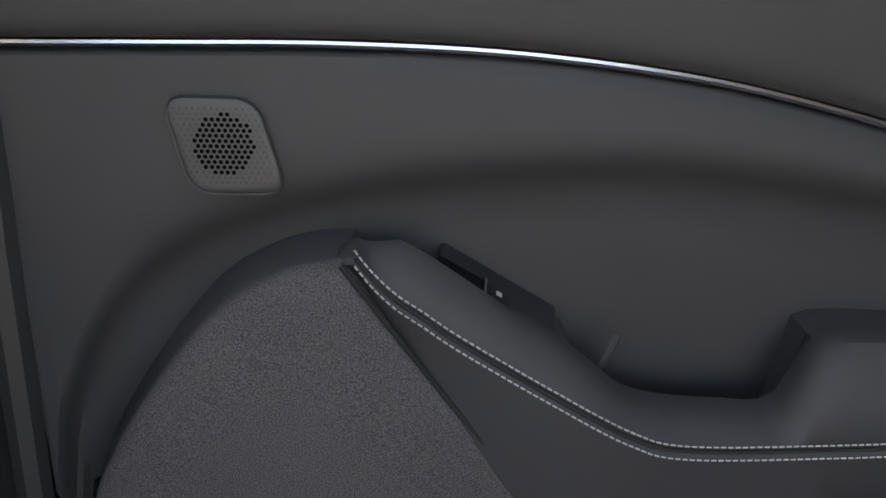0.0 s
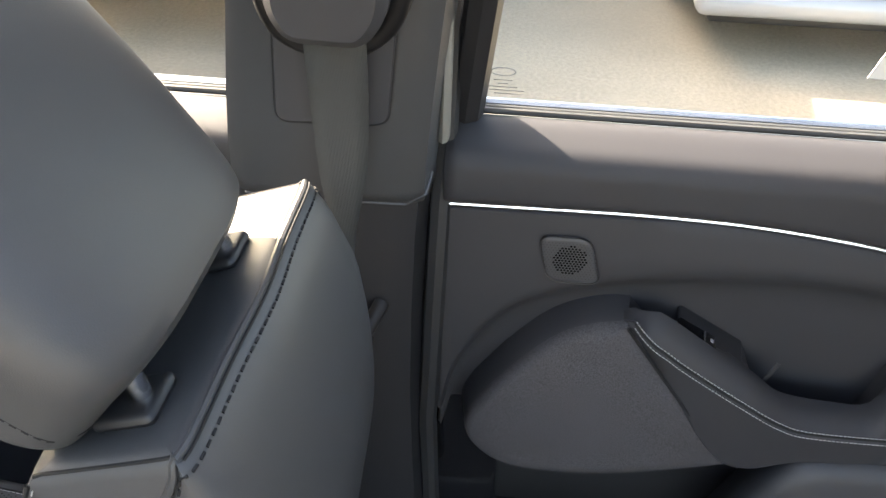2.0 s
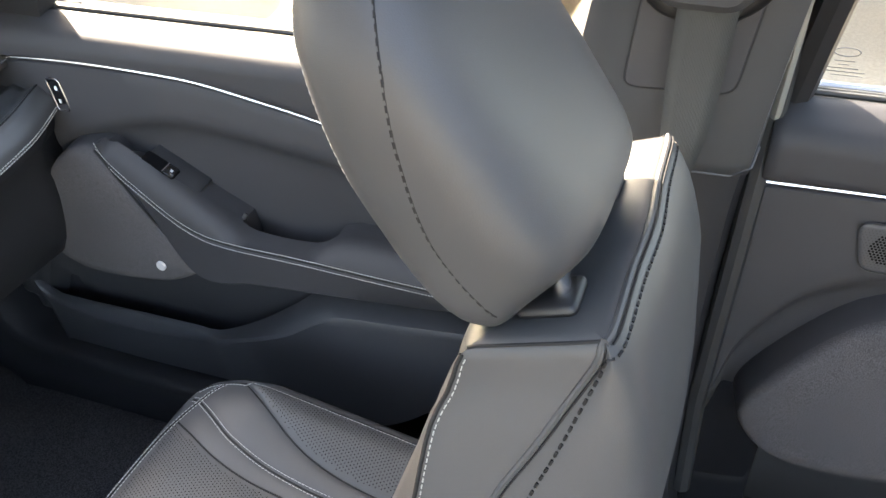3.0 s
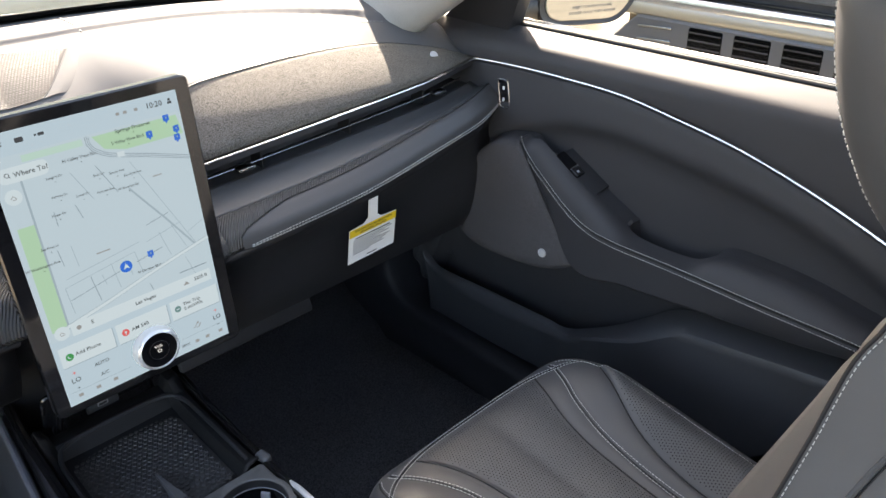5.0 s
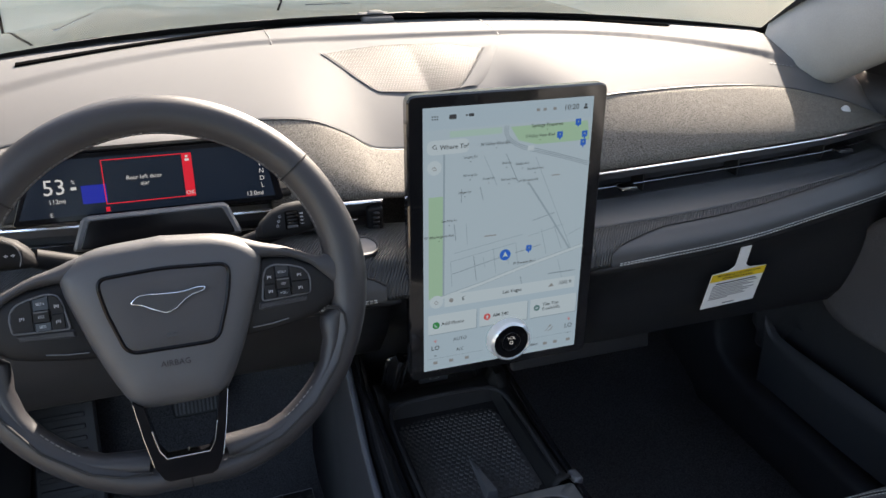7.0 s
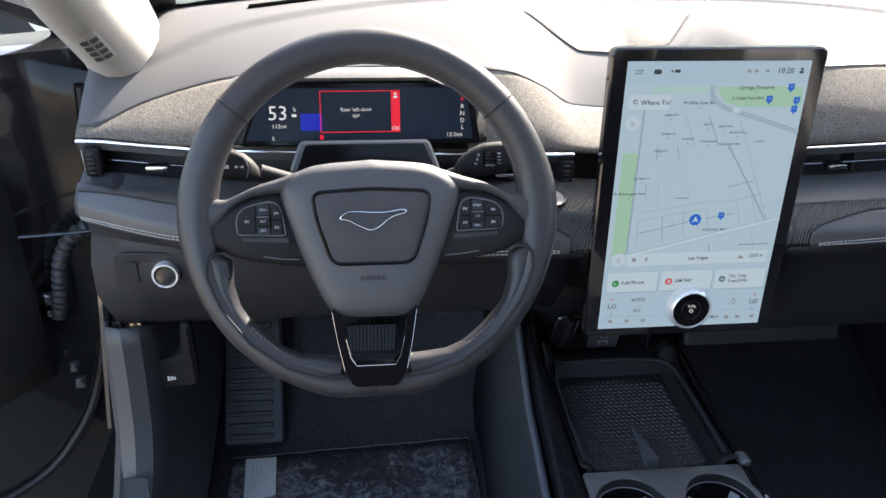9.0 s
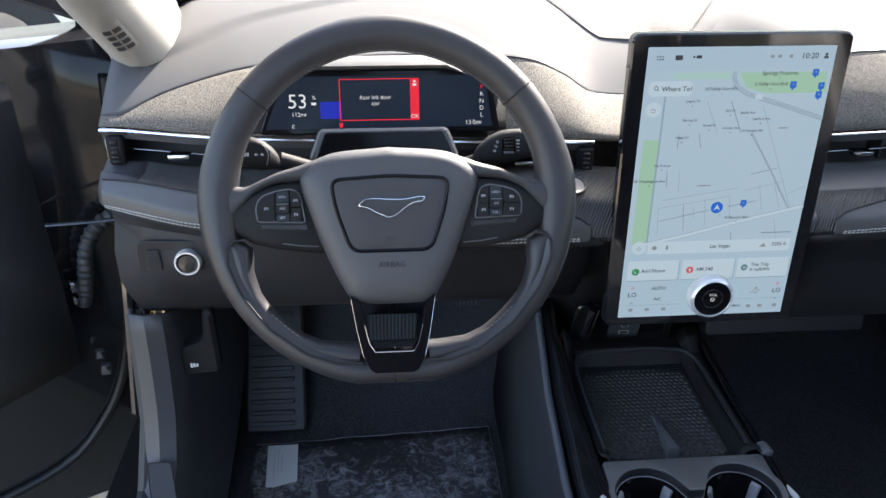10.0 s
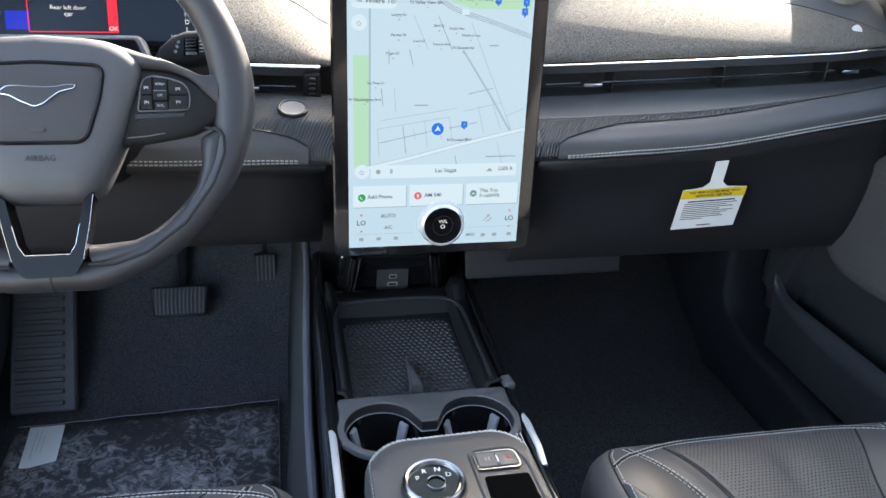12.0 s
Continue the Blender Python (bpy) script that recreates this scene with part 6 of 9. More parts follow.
tube(bm, [Vector((p.x, p.y, 0.6004 + 0.006 * (-0.206 - p.y))) for p in grown(lid_out, -0.0073)], 0.0010, 6, closed=True)
part("piping", bm, THREAD, lid, "outer row of pale stitches")
RM = Matrix.Translation((-0.050, -0.293, 0.6045))
bm = bmesh.new()
lathe(bm, [(0.0325, -0.003), (0.0315, 0.006), (0.0300, 0.0105), (0.0280, 0.0120), (0.0262, 0.0112), (0.0245, 0.0070)], RM, 48, False)
part("selector_ring", bm, CHROME_DARK, lid, "bright selector ring")
bm = bmesh.new()
lathe(bm, [(0.0250, 0.004), (0.0248, 0.0075), (0.020, 0.0080), (0.008, 0.0082)], RM, 40)
part("selector_face", bm, PIANO, lid, "gloss black selector face")
bm = bmesh.new()
lathe(bm, [(0.0098, 0.0078), (0.0098, 0.0100), (0.0088, 0.0106), (0.0078, 0.0100)], RM @ at(0.001, -0.002, 0), 32, False)
part("selector_knob", bm, CHROME_DARK, lid, "turned metal ring in the selector's middle")
for ch, a in (("P", 158), ("R", 118), ("N", 72), ("D", 28)):
    words("gear_letter", ch, 0.0082, RM @ at(0.0168 * math.cos(radians(a)), 0.0168 * math.sin(radians(a)), 0.0086), WHITE_MARK, lid)
LP = lambda u, v, h: Vector((u, v, 0.6037 + h - 0.006 * (v + 0.246)))
recess = rounded([(-0.007, -0.246), (0.040, -0.244), (0.050, -0.268), (0.053, -0.345), (-0.003, -0.345), (-0.006, -0.27)], 0.010, 4)
bm = bmesh.new()
slab(bm, recess, LP, 0.0008, 0.0003)
part("recess_plate", bm, KNEE, lid, "grey plate round the lid's buttons")
bm = bmesh.new()
tube(bm, [LP(p.x, p.y, 0.0004) for p in recess], 0.0022, 8, closed=True)
part("recess_edge", bm, LEATHER, lid, "soft edge of the recess")
frame_out = rounded([(-0.003, -0.277), (0.042, -0.277), (0.039, -0.252), (-0.003, -0.252)], 0.006, 5)
bm = bmesh.new()
slab(bm, frame_out, lambda u, v, h: LP(u, v, h + 0.0007), 0.0022, 0.0006)
part("button_bed", bm, PLASTIC_DARK, lid, "dark bed of two buttons")
bm = bmesh.new()
tube(bm, [LP(p.x, p.y, 0.0030) for p in frame_out], 0.0010, 6, closed=True)
part("button_frame", bm, CHROME_DARK, lid, "thin metal frame of two buttons")
for k in range(2):
    bm = bmesh.new()
    slab(bm, rounded([(-0.0010 + 0.0205 * k, -0.2745), (0.0183 + 0.0210 * k, -0.2745), (0.0178 + 0.0195 * k, -0.2545), (-0.0008 + 0.0200 * k, -0.2545)], 0.003, 3), lambda u, v, h: LP(u, v, h + 0.0028), 0.0016, 0.0006)
    btn = part("button", bm, PLASTIC, lid)
    for q in range(2):
        bm = bmesh.new()
        box(bm, (0.0014, 0.0045, 0.0004), Matrix.Translation(LP(0.0075 + 0.022 * k + 0.0035 * q, -0.264, 0.0046)), 0)
        part("mark", bm, MARK_DIM if k == 0 else (surface("red_print", (0.40, 0.05, 0.03), 0.6, bump=0) if q == 0 else bpy.data.materials["red_print"]), btn)
bm = bmesh.new()
box(bm, (0.0012, 0.010, 0.0006), Matrix.Translation(LP(0.0190, -0.264, 0.0040)), 0)
part("indicator", bm, WHITE_MARK, lid, "small white light bar")
bm = bmesh.new()
slab(bm, rounded([(0.000, -0.335), (0.049, -0.335), (0.046, -0.285), (0.001, -0.285)], 0.004, 4), lambda u, v, h: LP(u, v, h + 0.0007), 0.0010, 0.0003)
part("latch_well", bm, HOLE, lid, "dark latch recess")
# USB panel under the screen
bm = bmesh.new()
UP = lambda u, v, h: Vector((CX + u, 0.196 - 0.25 * v - h, 0.585 + v))
slab(bm, rounded([(-0.085, -0.030), (0.085, -0.030), (0.080, 0.035), (-0.080, 0.035)], 0.012), UP, 0.006, 0.002)
usbp = part("socket_panel", bm, PIANO, con, "gloss black socket panel")
bm = bmesh.new()
slab(bm, rounded([(-0.024, -0.036), (0.024, -0.036), (0.024, 0.003), (-0.024, 0.003)], 0.003, 3), lambda u, v, h: UP(u, v, h + 0.006), 0.003, 0.001)
part("socket_block", bm, KNEE, usbp, "grey socket block")
for v, w in ((-0.009, 0.006), (-0.024, 0.008)):
    bm = bmesh.new()
    slab(bm, rounded([(-w, v - 0.004), (w, v - 0.004), (w, v + 0.004), (-w, v + 0.004)], 0.002, 3), lambda u, q, h: UP(u, q, h + 0.0089), 0.0008, 0.0002)
    part("socket", bm, MARK_DIM, usbp, "pale outlined port")
    bm = bmesh.new()
    slab(bm, rounded([(1.2 * q0 * w / 1.6, v + q1 * 0.0026) for q0, q1 in ((-1, -1), (1, -1), (1, 1), (-1, 1))], 0.001, 2), lambda u, q, h: UP(u, q, h + 0.0096), 0.0004, 0.0001)
    part("port", bm, PLASTIC_DARK, usbp)
for sg in (-1, 1):
    bm = bmesh.new()
    tube(bm, [UP(sg * 0.070, -0.034, 0.012), UP(sg * 0.066, -0.005, 0.014), UP(sg * 0.060, 0.035, 0.010)], 0.012, 10, flat=0.5)
    support = part("support", bm, PIANO, usbp, "gloss black upright beside the sockets")
    # metal strips modelled in place of the white reflections on the gloss upright
    for du, r in ((-0.0085, 0.0018), (0.0045, 0.0009)):
        bm = bmesh.new()
        tube(bm, [UP(sg * (0.070 + du), -0.032, 0.021), UP(sg * (0.066 + du), -0.005, 0.023), UP(sg * (0.060 + du), 0.034, 0.019)], r, 8)
        part("edge_glint", bm, CHROME, support, "thin metal strip drawn as the reflection along the upright")
# carpeted tunnel side on the driver's side
bm = bmesh.new()
sheet(bm, [[(x, y, z) for x, z in ((CX - 0.122 - k, zt), (CX - 0.130 - k, zt - 0.004), (CX - 0.148 - k, zt - 0.10), (CX - 0.165 - k, 0.25))] for y, zt, k in
           ((0.42, 0.62, 0.0), (0.25, 0.575, 0.0), (0.10, 0.52, 0.008), (-0.05, 0.49, 0.012), (-0.2, 0.48, 0.012), (-0.5, 0.47, 0.012))])
tunnel = thick(tagged(part("tunnel_panel", bm, KNEE), "dark plastic side panel of the console tunnel", "tunnel panel"), 0.006)
bm = bmesh.new()
tube(bm, [(CX - 0.127 - k, y, zt + 0.001) for y, zt, k in ((0.42, 0.62, 0.0), (0.25, 0.575, 0.0), (0.10, 0.52, 0.008), (-0.05, 0.49, 0.012), (-0.2, 0.48, 0.012), (-0.5, 0.47, 0.012))], 0.0055, 8)
part("edge_bead", bm, surface("bead_plastic", (0.11, 0.115, 0.135), 0.35, bump=0.02), tunnel, "paler rounded edge of the tunnel panel")

# hanging tag
tag = thing("airbag_tag", "white cardboard tag with a yellow heading hanging under the glovebox", "tag", (0.41, 0.06, 0.70))
TP = lambda u, v, h: Vector((0.344, 0.052, 0.7020)) + Vector((1.02, 0, 0.045)) * u + Vector((0.05, -0.12, 0.955)) * v + Vector((0, -1, -0.12)) * h
bm = bmesh.new()
out = [(0, 0), (0.092, 0), (0.092, 0.064), (0.063, 0.0665), (0.0535, 0.074), (0.052, 0.107), (0.034, 0.107), (0.0355, 0.074), (0.027, 0.0665), (0.0, 0.064)]
pts = [Vector(p) for p in out]
lo_v, hi_v = [bm.verts.new(TP(p.x, p.y, 0)) for p in pts], [bm.verts.new(TP(p.x, p.y, 0.0012)) for p in pts]
bm.faces.new(hi_v), bm.faces.new(list(reversed(lo_v)))
for i in range(len(pts)):
    j = (i + 1) % len(pts)
    bm.faces.new((lo_v[i], lo_v[j], hi_v[j], hi_v[i]))
part("card", bm, PAPER, tag, smooth=False)
TF = face(TP)
flat("heading_band", [(0, 0.050), (0.092, 0.050), (0.092, 0.064), (0, 0.064)], TP, 0.0014, YELLOW, tag)
words("heading", "THIS VEHICLE IS EQUIPPED WITH", 0.0050, TF @ at(0.046, 0.0595, 0.0019), INK, tag, heavy=0.03)
words("heading", "ADVANCED AIR BAGS", 0.0052, TF @ at(0.046, 0.0540, 0.0019), INK, tag, heavy=0.03)
grey_text = surface("grey_ink", (0.16, 0.16, 0.17), 0.7, bump=0)
flat("text_bar", [(0.012, 0.0440), (0.080, 0.0440), (0.080, 0.0458), (0.012, 0.0458)], TP, 0.0014, INK, tag)
for k in range(9):
    end = (0.084, 0.070, 0.080, 0.062, 0.082, 0.074, 0.066, 0.070, 0.040)[k]
    flat("text_bar", [(0.008, 0.0405 - 0.0031 * k), (end, 0.0405 - 0.0031 * k), (end, 0.0417 - 0.0031 * k), (0.008, 0.0417 - 0.0031 * k)], TP, 0.0014, grey_text, tag)
flat("text_bar", [(0.036, 0.004), (0.056, 0.004), (0.056, 0.006), (0.036, 0.006)], TP, 0.0014, bpy.data.materials["grey_ink"], tag)

# ---- right-hand doors ----
def door(name, label, y_front, y_rear, strip, arch, stitch, top, under, pocket, cloth, glass_span, lip, ledge=None):
    """A closed door seen from inside. Curves run along y; heights in metres."""
    d = thing(name, label, "car door", (0.72, (y_front + y_rear) / 2, 0.5), "right-hand doors")
    N = 64
    ys = [y_front + (y_rear - y_front) * i / N for i in range(N + 1)]
    st = table(strip)
    # upper trim: sill and shoulder
    bm = bmesh.new()
    sheet(bm, [spl([(0.753, y, 0.985), (0.750, y, 1.000), (0.738, y, 1.0015), (0.718, y, 0.9935), (0.703, y, 0.985), (0.694, y, 0.972), (0.6925, y, 0.972 - 0.30 * (0.972 - st(y))), (0.6925, y, 0.972 - 0.60 * (0.972 - st(y))), (0.6935, y, st(y) + min(0.014, 0.22 * (0.972 - st(y)))), (0.6970, y, st(y) + 0.0045), (0.7040, y, st(y) + 0.0025)], 32) for y in ys])
    thick(part("sill_trim", bm, VINYL, d, "soft grained shoulder trim below the window"), 0.004)
    bm = bmesh.new()
    tube(bm, [(0.7012, y, st(y)) for y in ys], 0.0025, 8)
    part("chrome_strip", bm, CHROME, d, "thin bright curved strip")
    # hidden sheet, added to stop light leaking in behind the sill trim
    bm = bmesh.new()
    sheet(bm, [[(0.7485, y, 0.996), (0.735, y, 0.95), (0.729, y, st(y) - 0.01), (0.728, y, st(y) - 0.12)] for y in ys])
    thick(part("leak_sheet", bm, JAMB, d, "black unseen sheet inside the door, added to block stray light"), 0.003)
    # middle panel rolling into the recess
    arch_pts = spl([(0, y, z) for y, z in arch], 90)
    arch_f = table([(p.y, p.z) for p in arch_pts])
    yy = sorted({round(p.y, 5) for p in arch_pts} | {round(y, 5) for y in ys}, reverse=True)
    yy = [y for i, y in enumerate(yy) if y_rear <= y <= y_front and (i == 0 or yy[i - 1] - y > 0.0015)]
    bm = bmesh.new()
    rows = []
    for y in yy:
        s, a = st(y) - 0.003, min(arch_f(y), st(y) - 0.03)
        rows.append([(0.7045, y, s), (0.7005, y, s - 0.004), (0.6985, y, s * 0.72 + a * 0.28), (0.6955, y, s * 0.4 + a * 0.6), (0.6945, y, a + 0.012), (0.6965, y, a + 0.002), (0.702, y, a - 0.007),
                     (0.708, y, a - 0.014), (0.7135, y, a - 0.026), (0.7155, y, a - 0.05), (0.722, y, min(a - 0.06, 0.62)), (0.755, y, min(a - 0.08, 0.48)), (0.765, y, min(a - 0.10, 0.34))])
    sheet(bm, rows)
    thick(part("panel", bm, VINYL, d, "dark soft door panel with a swept recess"), 0.004)
    # cloth pad
    out = [Vector((p.x, p.y)) for p in spl([(y, z, 0) for y, z in cloth], 70)]
    bm = bmesh.new()
    rings(bm, [[(x, p.x, p.y) for p in grown(out, d)] for d, x in ((0.008, 0.735), (0.0065, 0.712), (0.0045, 0.700), (0.0025, 0.688), (0.001, 0.680), (0.0, 0.6765), (-0.005, 0.6765))])
    part("pad_surround", bm, VINYL, d, "soft step round the cloth pad")
    bm = bmesh.new()
    rings(bm, [[(x, p.x, p.y) for p in shrunk(out, g)] for g, x in ((1.02, 0.738), (1.005, 0.69), (1.0, 0.672), (0.975, 0.6645), (0.92, 0.6605), (0.75, 0.6585), (0.4, 0.658))])
    part("cloth_pad", bm, CLOTH_DARK, d, "dark woven cloth speaker pad")
    bm = bmesh.new()
    a_, b_ = cloth[0], cloth[-1]
    tube(bm, [(0.662 + 0.004 * abs(k / 10 - 0.5), a_[0] + (b_[0] - a_[0]) * k / 10, a_[1] + (b_[1] - a_[1]) * k / 10 - 0.003 * math.sin(math.pi * k / 10)) for k in range(11)], 0.0018, 8)
    part("pad_seam", bm, THREAD_DARK, d, "dark joint between cloth and armrest")
    # armrest
    s_pts = spl([(0, y, z) for y, z in stitch], 70)
    t_f, u_f = table(top), table(under)
    bm = bmesh.new()
    rows, seam_a, seam_b, groove = [], [], [], []
    for i, p in enumerate(s_pts):
        y, s = p.y, p.z
        t, u = max(t_f(y), s + 0.004), min(u_f(y), s - 0.006)
        t = s + (t - s) * min(1.0, 0.5 + i / 8)
        k = min(1.0, i / 22)
        x_in = 0.668 - 0.022 * k ** 0.8
        dip = 0.06 if pocket[1] < y < pocket[0] else 0.0
        fall = max(0.0, 1 - i / 15) ** 0.8
        rows.append([(0.735, y, u), (x_in + 0.014, y, u + 0.002), (x_in + 0.006, y, u + 0.010), (x_in + 0.002, y, s * 0.75 + u * 0.25), (x_in, y, s - 0.004), (x_in + 0.0025, y, s),
                     (x_in + 0.001, y, s + 0.004), (x_in + 0.005, y, s * 0.55 + t * 0.45), (x_in + 0.014, y, s * 0.15 + t * 0.85), (x_in + 0.024, y, t), (0.684, y, t + 0.001 - 0.010 * fall), (0.690, y, t - dip * 0.25 - 0.018 * fall), (0.694, y, t - dip - 0.024 * fall), (0.738, y, t - dip + 0.002 - 0.060 * fall)])
        seam_a.append(Vector((x_in - 0.0004, y, s + 0.0050)))
        seam_b.append(Vector((x_in - 0.0004, y, s - 0.0050)))
        groove.append(Vector((x_in + 0.0015, y, s)))
    # rounded nose ahead of the stitching
    mid = sum((Vector(q) for q in rows[0]), Vector()) / len(rows[0])
    nose = [[mid + (Vector(q) - mid) * k + Vector((0, dy, 0)) for q in rows[0]] for k, dy in ((0.25, 0.0135), (0.6, 0.0110), (0.88, 0.0060))]
    vs = sheet(bm, nose + rows)
    cap(bm, vs[0])
    part("armrest", bm, VINYL, d, "padded leather-look armrest")
    bm = bmesh.new()
    tube(bm, groove, 0.0016, 6)
    part("seam", bm, THREAD_DARK, d)
    bm = bmesh.new()
    stitches(bm, seam_a, 0.0047, 0.0032, 0.0006), stitches(bm, seam_b, 0.0047, 0.0032, 0.0006)
    part("stitching", bm, THREAD, d, "double row of pale stitches")
    # lower panel with pocket lip
    bm = bmesh.new()
    if ledge:
        # thin front wall that widens into a sloping ledge behind
        low = table([(0.30, 0.33), (0.0, 0.33), (-0.40, 0.36), (-0.517, 0.445), (-0.567, 0.52), (-0.60, 0.60), (-0.70, 0.63)])
        crease = table(ledge)
        rows = []
        for p in spl([(0, y, z) for y, z in lip], 60):
            k = min(1.0, max(0.0, (-0.09 - p.y) / 0.12))
            zc = min(crease(p.y), p.z - 0.007)
            xc = 0.702 - 0.032 * k
            zl = min(low(p.y), zc - 0.02)
            rows.append([(0.724, p.y, p.z - 0.05), (0.719, p.y, p.z - 0.005), (0.715, p.y, p.z), (0.711, p.y, p.z - 0.0015), (xc * 0.5 + 0.354, p.y, (p.z + zc) / 2), (xc + 0.002, p.y, zc + 0.003), (xc - 0.001, p.y, zc - 0.003), (xc + 0.001, p.y, zc - 0.015), (xc + 0.012, p.y, (zc + zl) / 2), (xc + 0.018, p.y, zl + 0.01), (xc + 0.04, p.y, zl)])
        sheet(bm, rows)
    else:
        lip_pts = spl([(0, y, z) for y, z in lip], 40)
        y_shut = lip[-5][0]
        shut = lambda y: min(1.0, max(0.0, (y_shut + 0.03 - y) / 0.08))
        lip_pts = [Vector((0.016 * shut(p.y), p.y, p.z + 0.014 * shut(p.y))) for p in lip_pts]
        sheet(bm, [[(0.70 + p.x, p.y, p.z - 0.05 * (1 - shut(p.y))), (0.652 + p.x, p.y, p.z - 0.008 * (1 - shut(p.y))), (0.643 + p.x, p.y, p.z - 0.001), (0.637 + p.x * 0.7, p.y, p.z - 0.006), (0.634 + p.x * 0.3, p.y, p.z - 0.022), (0.638, p.y, p.z * 0.5 + 0.16), (0.650, p.y, 0.31)] for p in lip_pts])
    thick(part("map_pocket", bm, KNEE, d, "hard dark lower panel with an open pocket"), 0.003)
    # window glass, seal, frame
    g0, g1 = glass_span
    bm = bmesh.new()
    sheet(bm, [[(0.757 - 0.155 * t - 0.02 * t * t, g0 + (g1 - g0) * i / 8, 0.985 + 0.44 * t) for i in range(9)] for t in (0, 0.25, 0.5, 0.75, 1.0)])
    pane = part("window_pane", bm, TINTED, d, "lightly tinted side glass", facing=(-1, 0, 0))
    pane.visible_shadow = False
    bm = bmesh.new()
    for dx, dz, r in ((0.0015, 0.003, 0.0035), (0.007, 0.004, 0.003)):
        tube(bm, [(0.752 + dx - 0.002, y, 1.001 + dz) for y in (g0, (g0 + g1) / 2, g1)], r, 6)
    part("window_seal", bm, RUBBER, d, "black window seal")
    bm = bmesh.new()
    tube(bm, [(0.768, y, 1.006) for y in (g0 + 0.01, (g0 + g1) / 2, g1)], 0.004, 6, flat=1.0)
    part("outer_strip", bm, CHROME_DARK, d, "outer window strip")
    for gy, w in ((g0, 0.017), (g1, 0.02)):
        bm = bmesh.new()
        tube(bm, [(0.752, gy, 0.985), (0.715, gy - 0.012, 1.10), (0.665, gy - 0.028, 1.25), (0.602, gy - 0.05, 1.42)], w, 8)
        part("window_frame", bm, PLASTIC_DARK, d, "black window frame")
    return d, pane


rear_strip = [(-0.86, 0.922), (-0.895, 0.9225), (-0.986, 0.9245), (-1.09, 0.9262), (-1.196, 0.923), (-1.305, 0.9110), (-1.392, 0.8935), (-1.459, 0.8755), (-1.6, 0.830), (-1.75, 0.78)]
rear_door, rear_pane = door(
    "rear_door", "closed rear car door, dark trim with curved bright strip and small round speaker", -0.888, -1.74, rear_strip,
    [(-0.868, 0.50), (-0.878, 0.58), (-0.89, 0.62), (-0.907, 0.70), (-0.952, 0.779), (-1.009, 0.821), (-1.097, 0.847), (-1.206, 0.860), (-1.316, 0.860), (-1.472, 0.836), (-1.62, 0.79), (-1.76, 0.73)],
    [(-1.098, 0.808), (-1.108, 0.796), (-1.122, 0.783), (-1.139, 0.772), (-1.160, 0.758), (-1.218, 0.7245), (-1.268, 0.698), (-1.308, 0.6865), (-1.411, 0.6875), (-1.508, 0.692), (-1.70, 0.70)],
    [(-1.088, 0.811), (-1.097, 0.816), (-1.112, 0.8165), (-1.13, 0.811), (-1.16, 0.793), (-1.20, 0.766), (-1.24, 0.738), (-1.275, 0.711), (-1.344, 0.702), (-1.375, 0.706), (-1.388, 0.738), (-1.402, 0.752), (-1.50, 0.750), (-1.7, 0.748)],
    [(-1.088, 0.800), (-1.145, 0.717), (-1.232, 0.602), (-1.318, 0.622), (-1.504, 0.639), (-1.7, 0.65)],
    (-1.236, -1.392),
    [(-1.090, 0.805), (-1.050, 0.795), (-1.010, 0.768), (-0.960, 0.702), (-0.925, 0.635), (-0.930, 0.592), (-0.980, 0.552), (-1.08, 0.552), (-1.16, 0.570), (-1.245, 0.598)],
    (-0.902, -1.70), [(-1.24, 0.50), (-1.27, 0.55), (-1.315, 0.612), (-1.40, 0.625), (-1.50, 0.634), (-1.70, 0.64)])
front_strip = [(0.14, 0.940), (0.125, 0.943), (0.02, 0.948), (-0.081, 0.948), (-0.187, 0.944), (-0.28, 0.930), (-0.375, 0.912), (-0.458, 0.889), (-0.537, 0.862), (-0.62, 0.828), (-0.70, 0.79)]
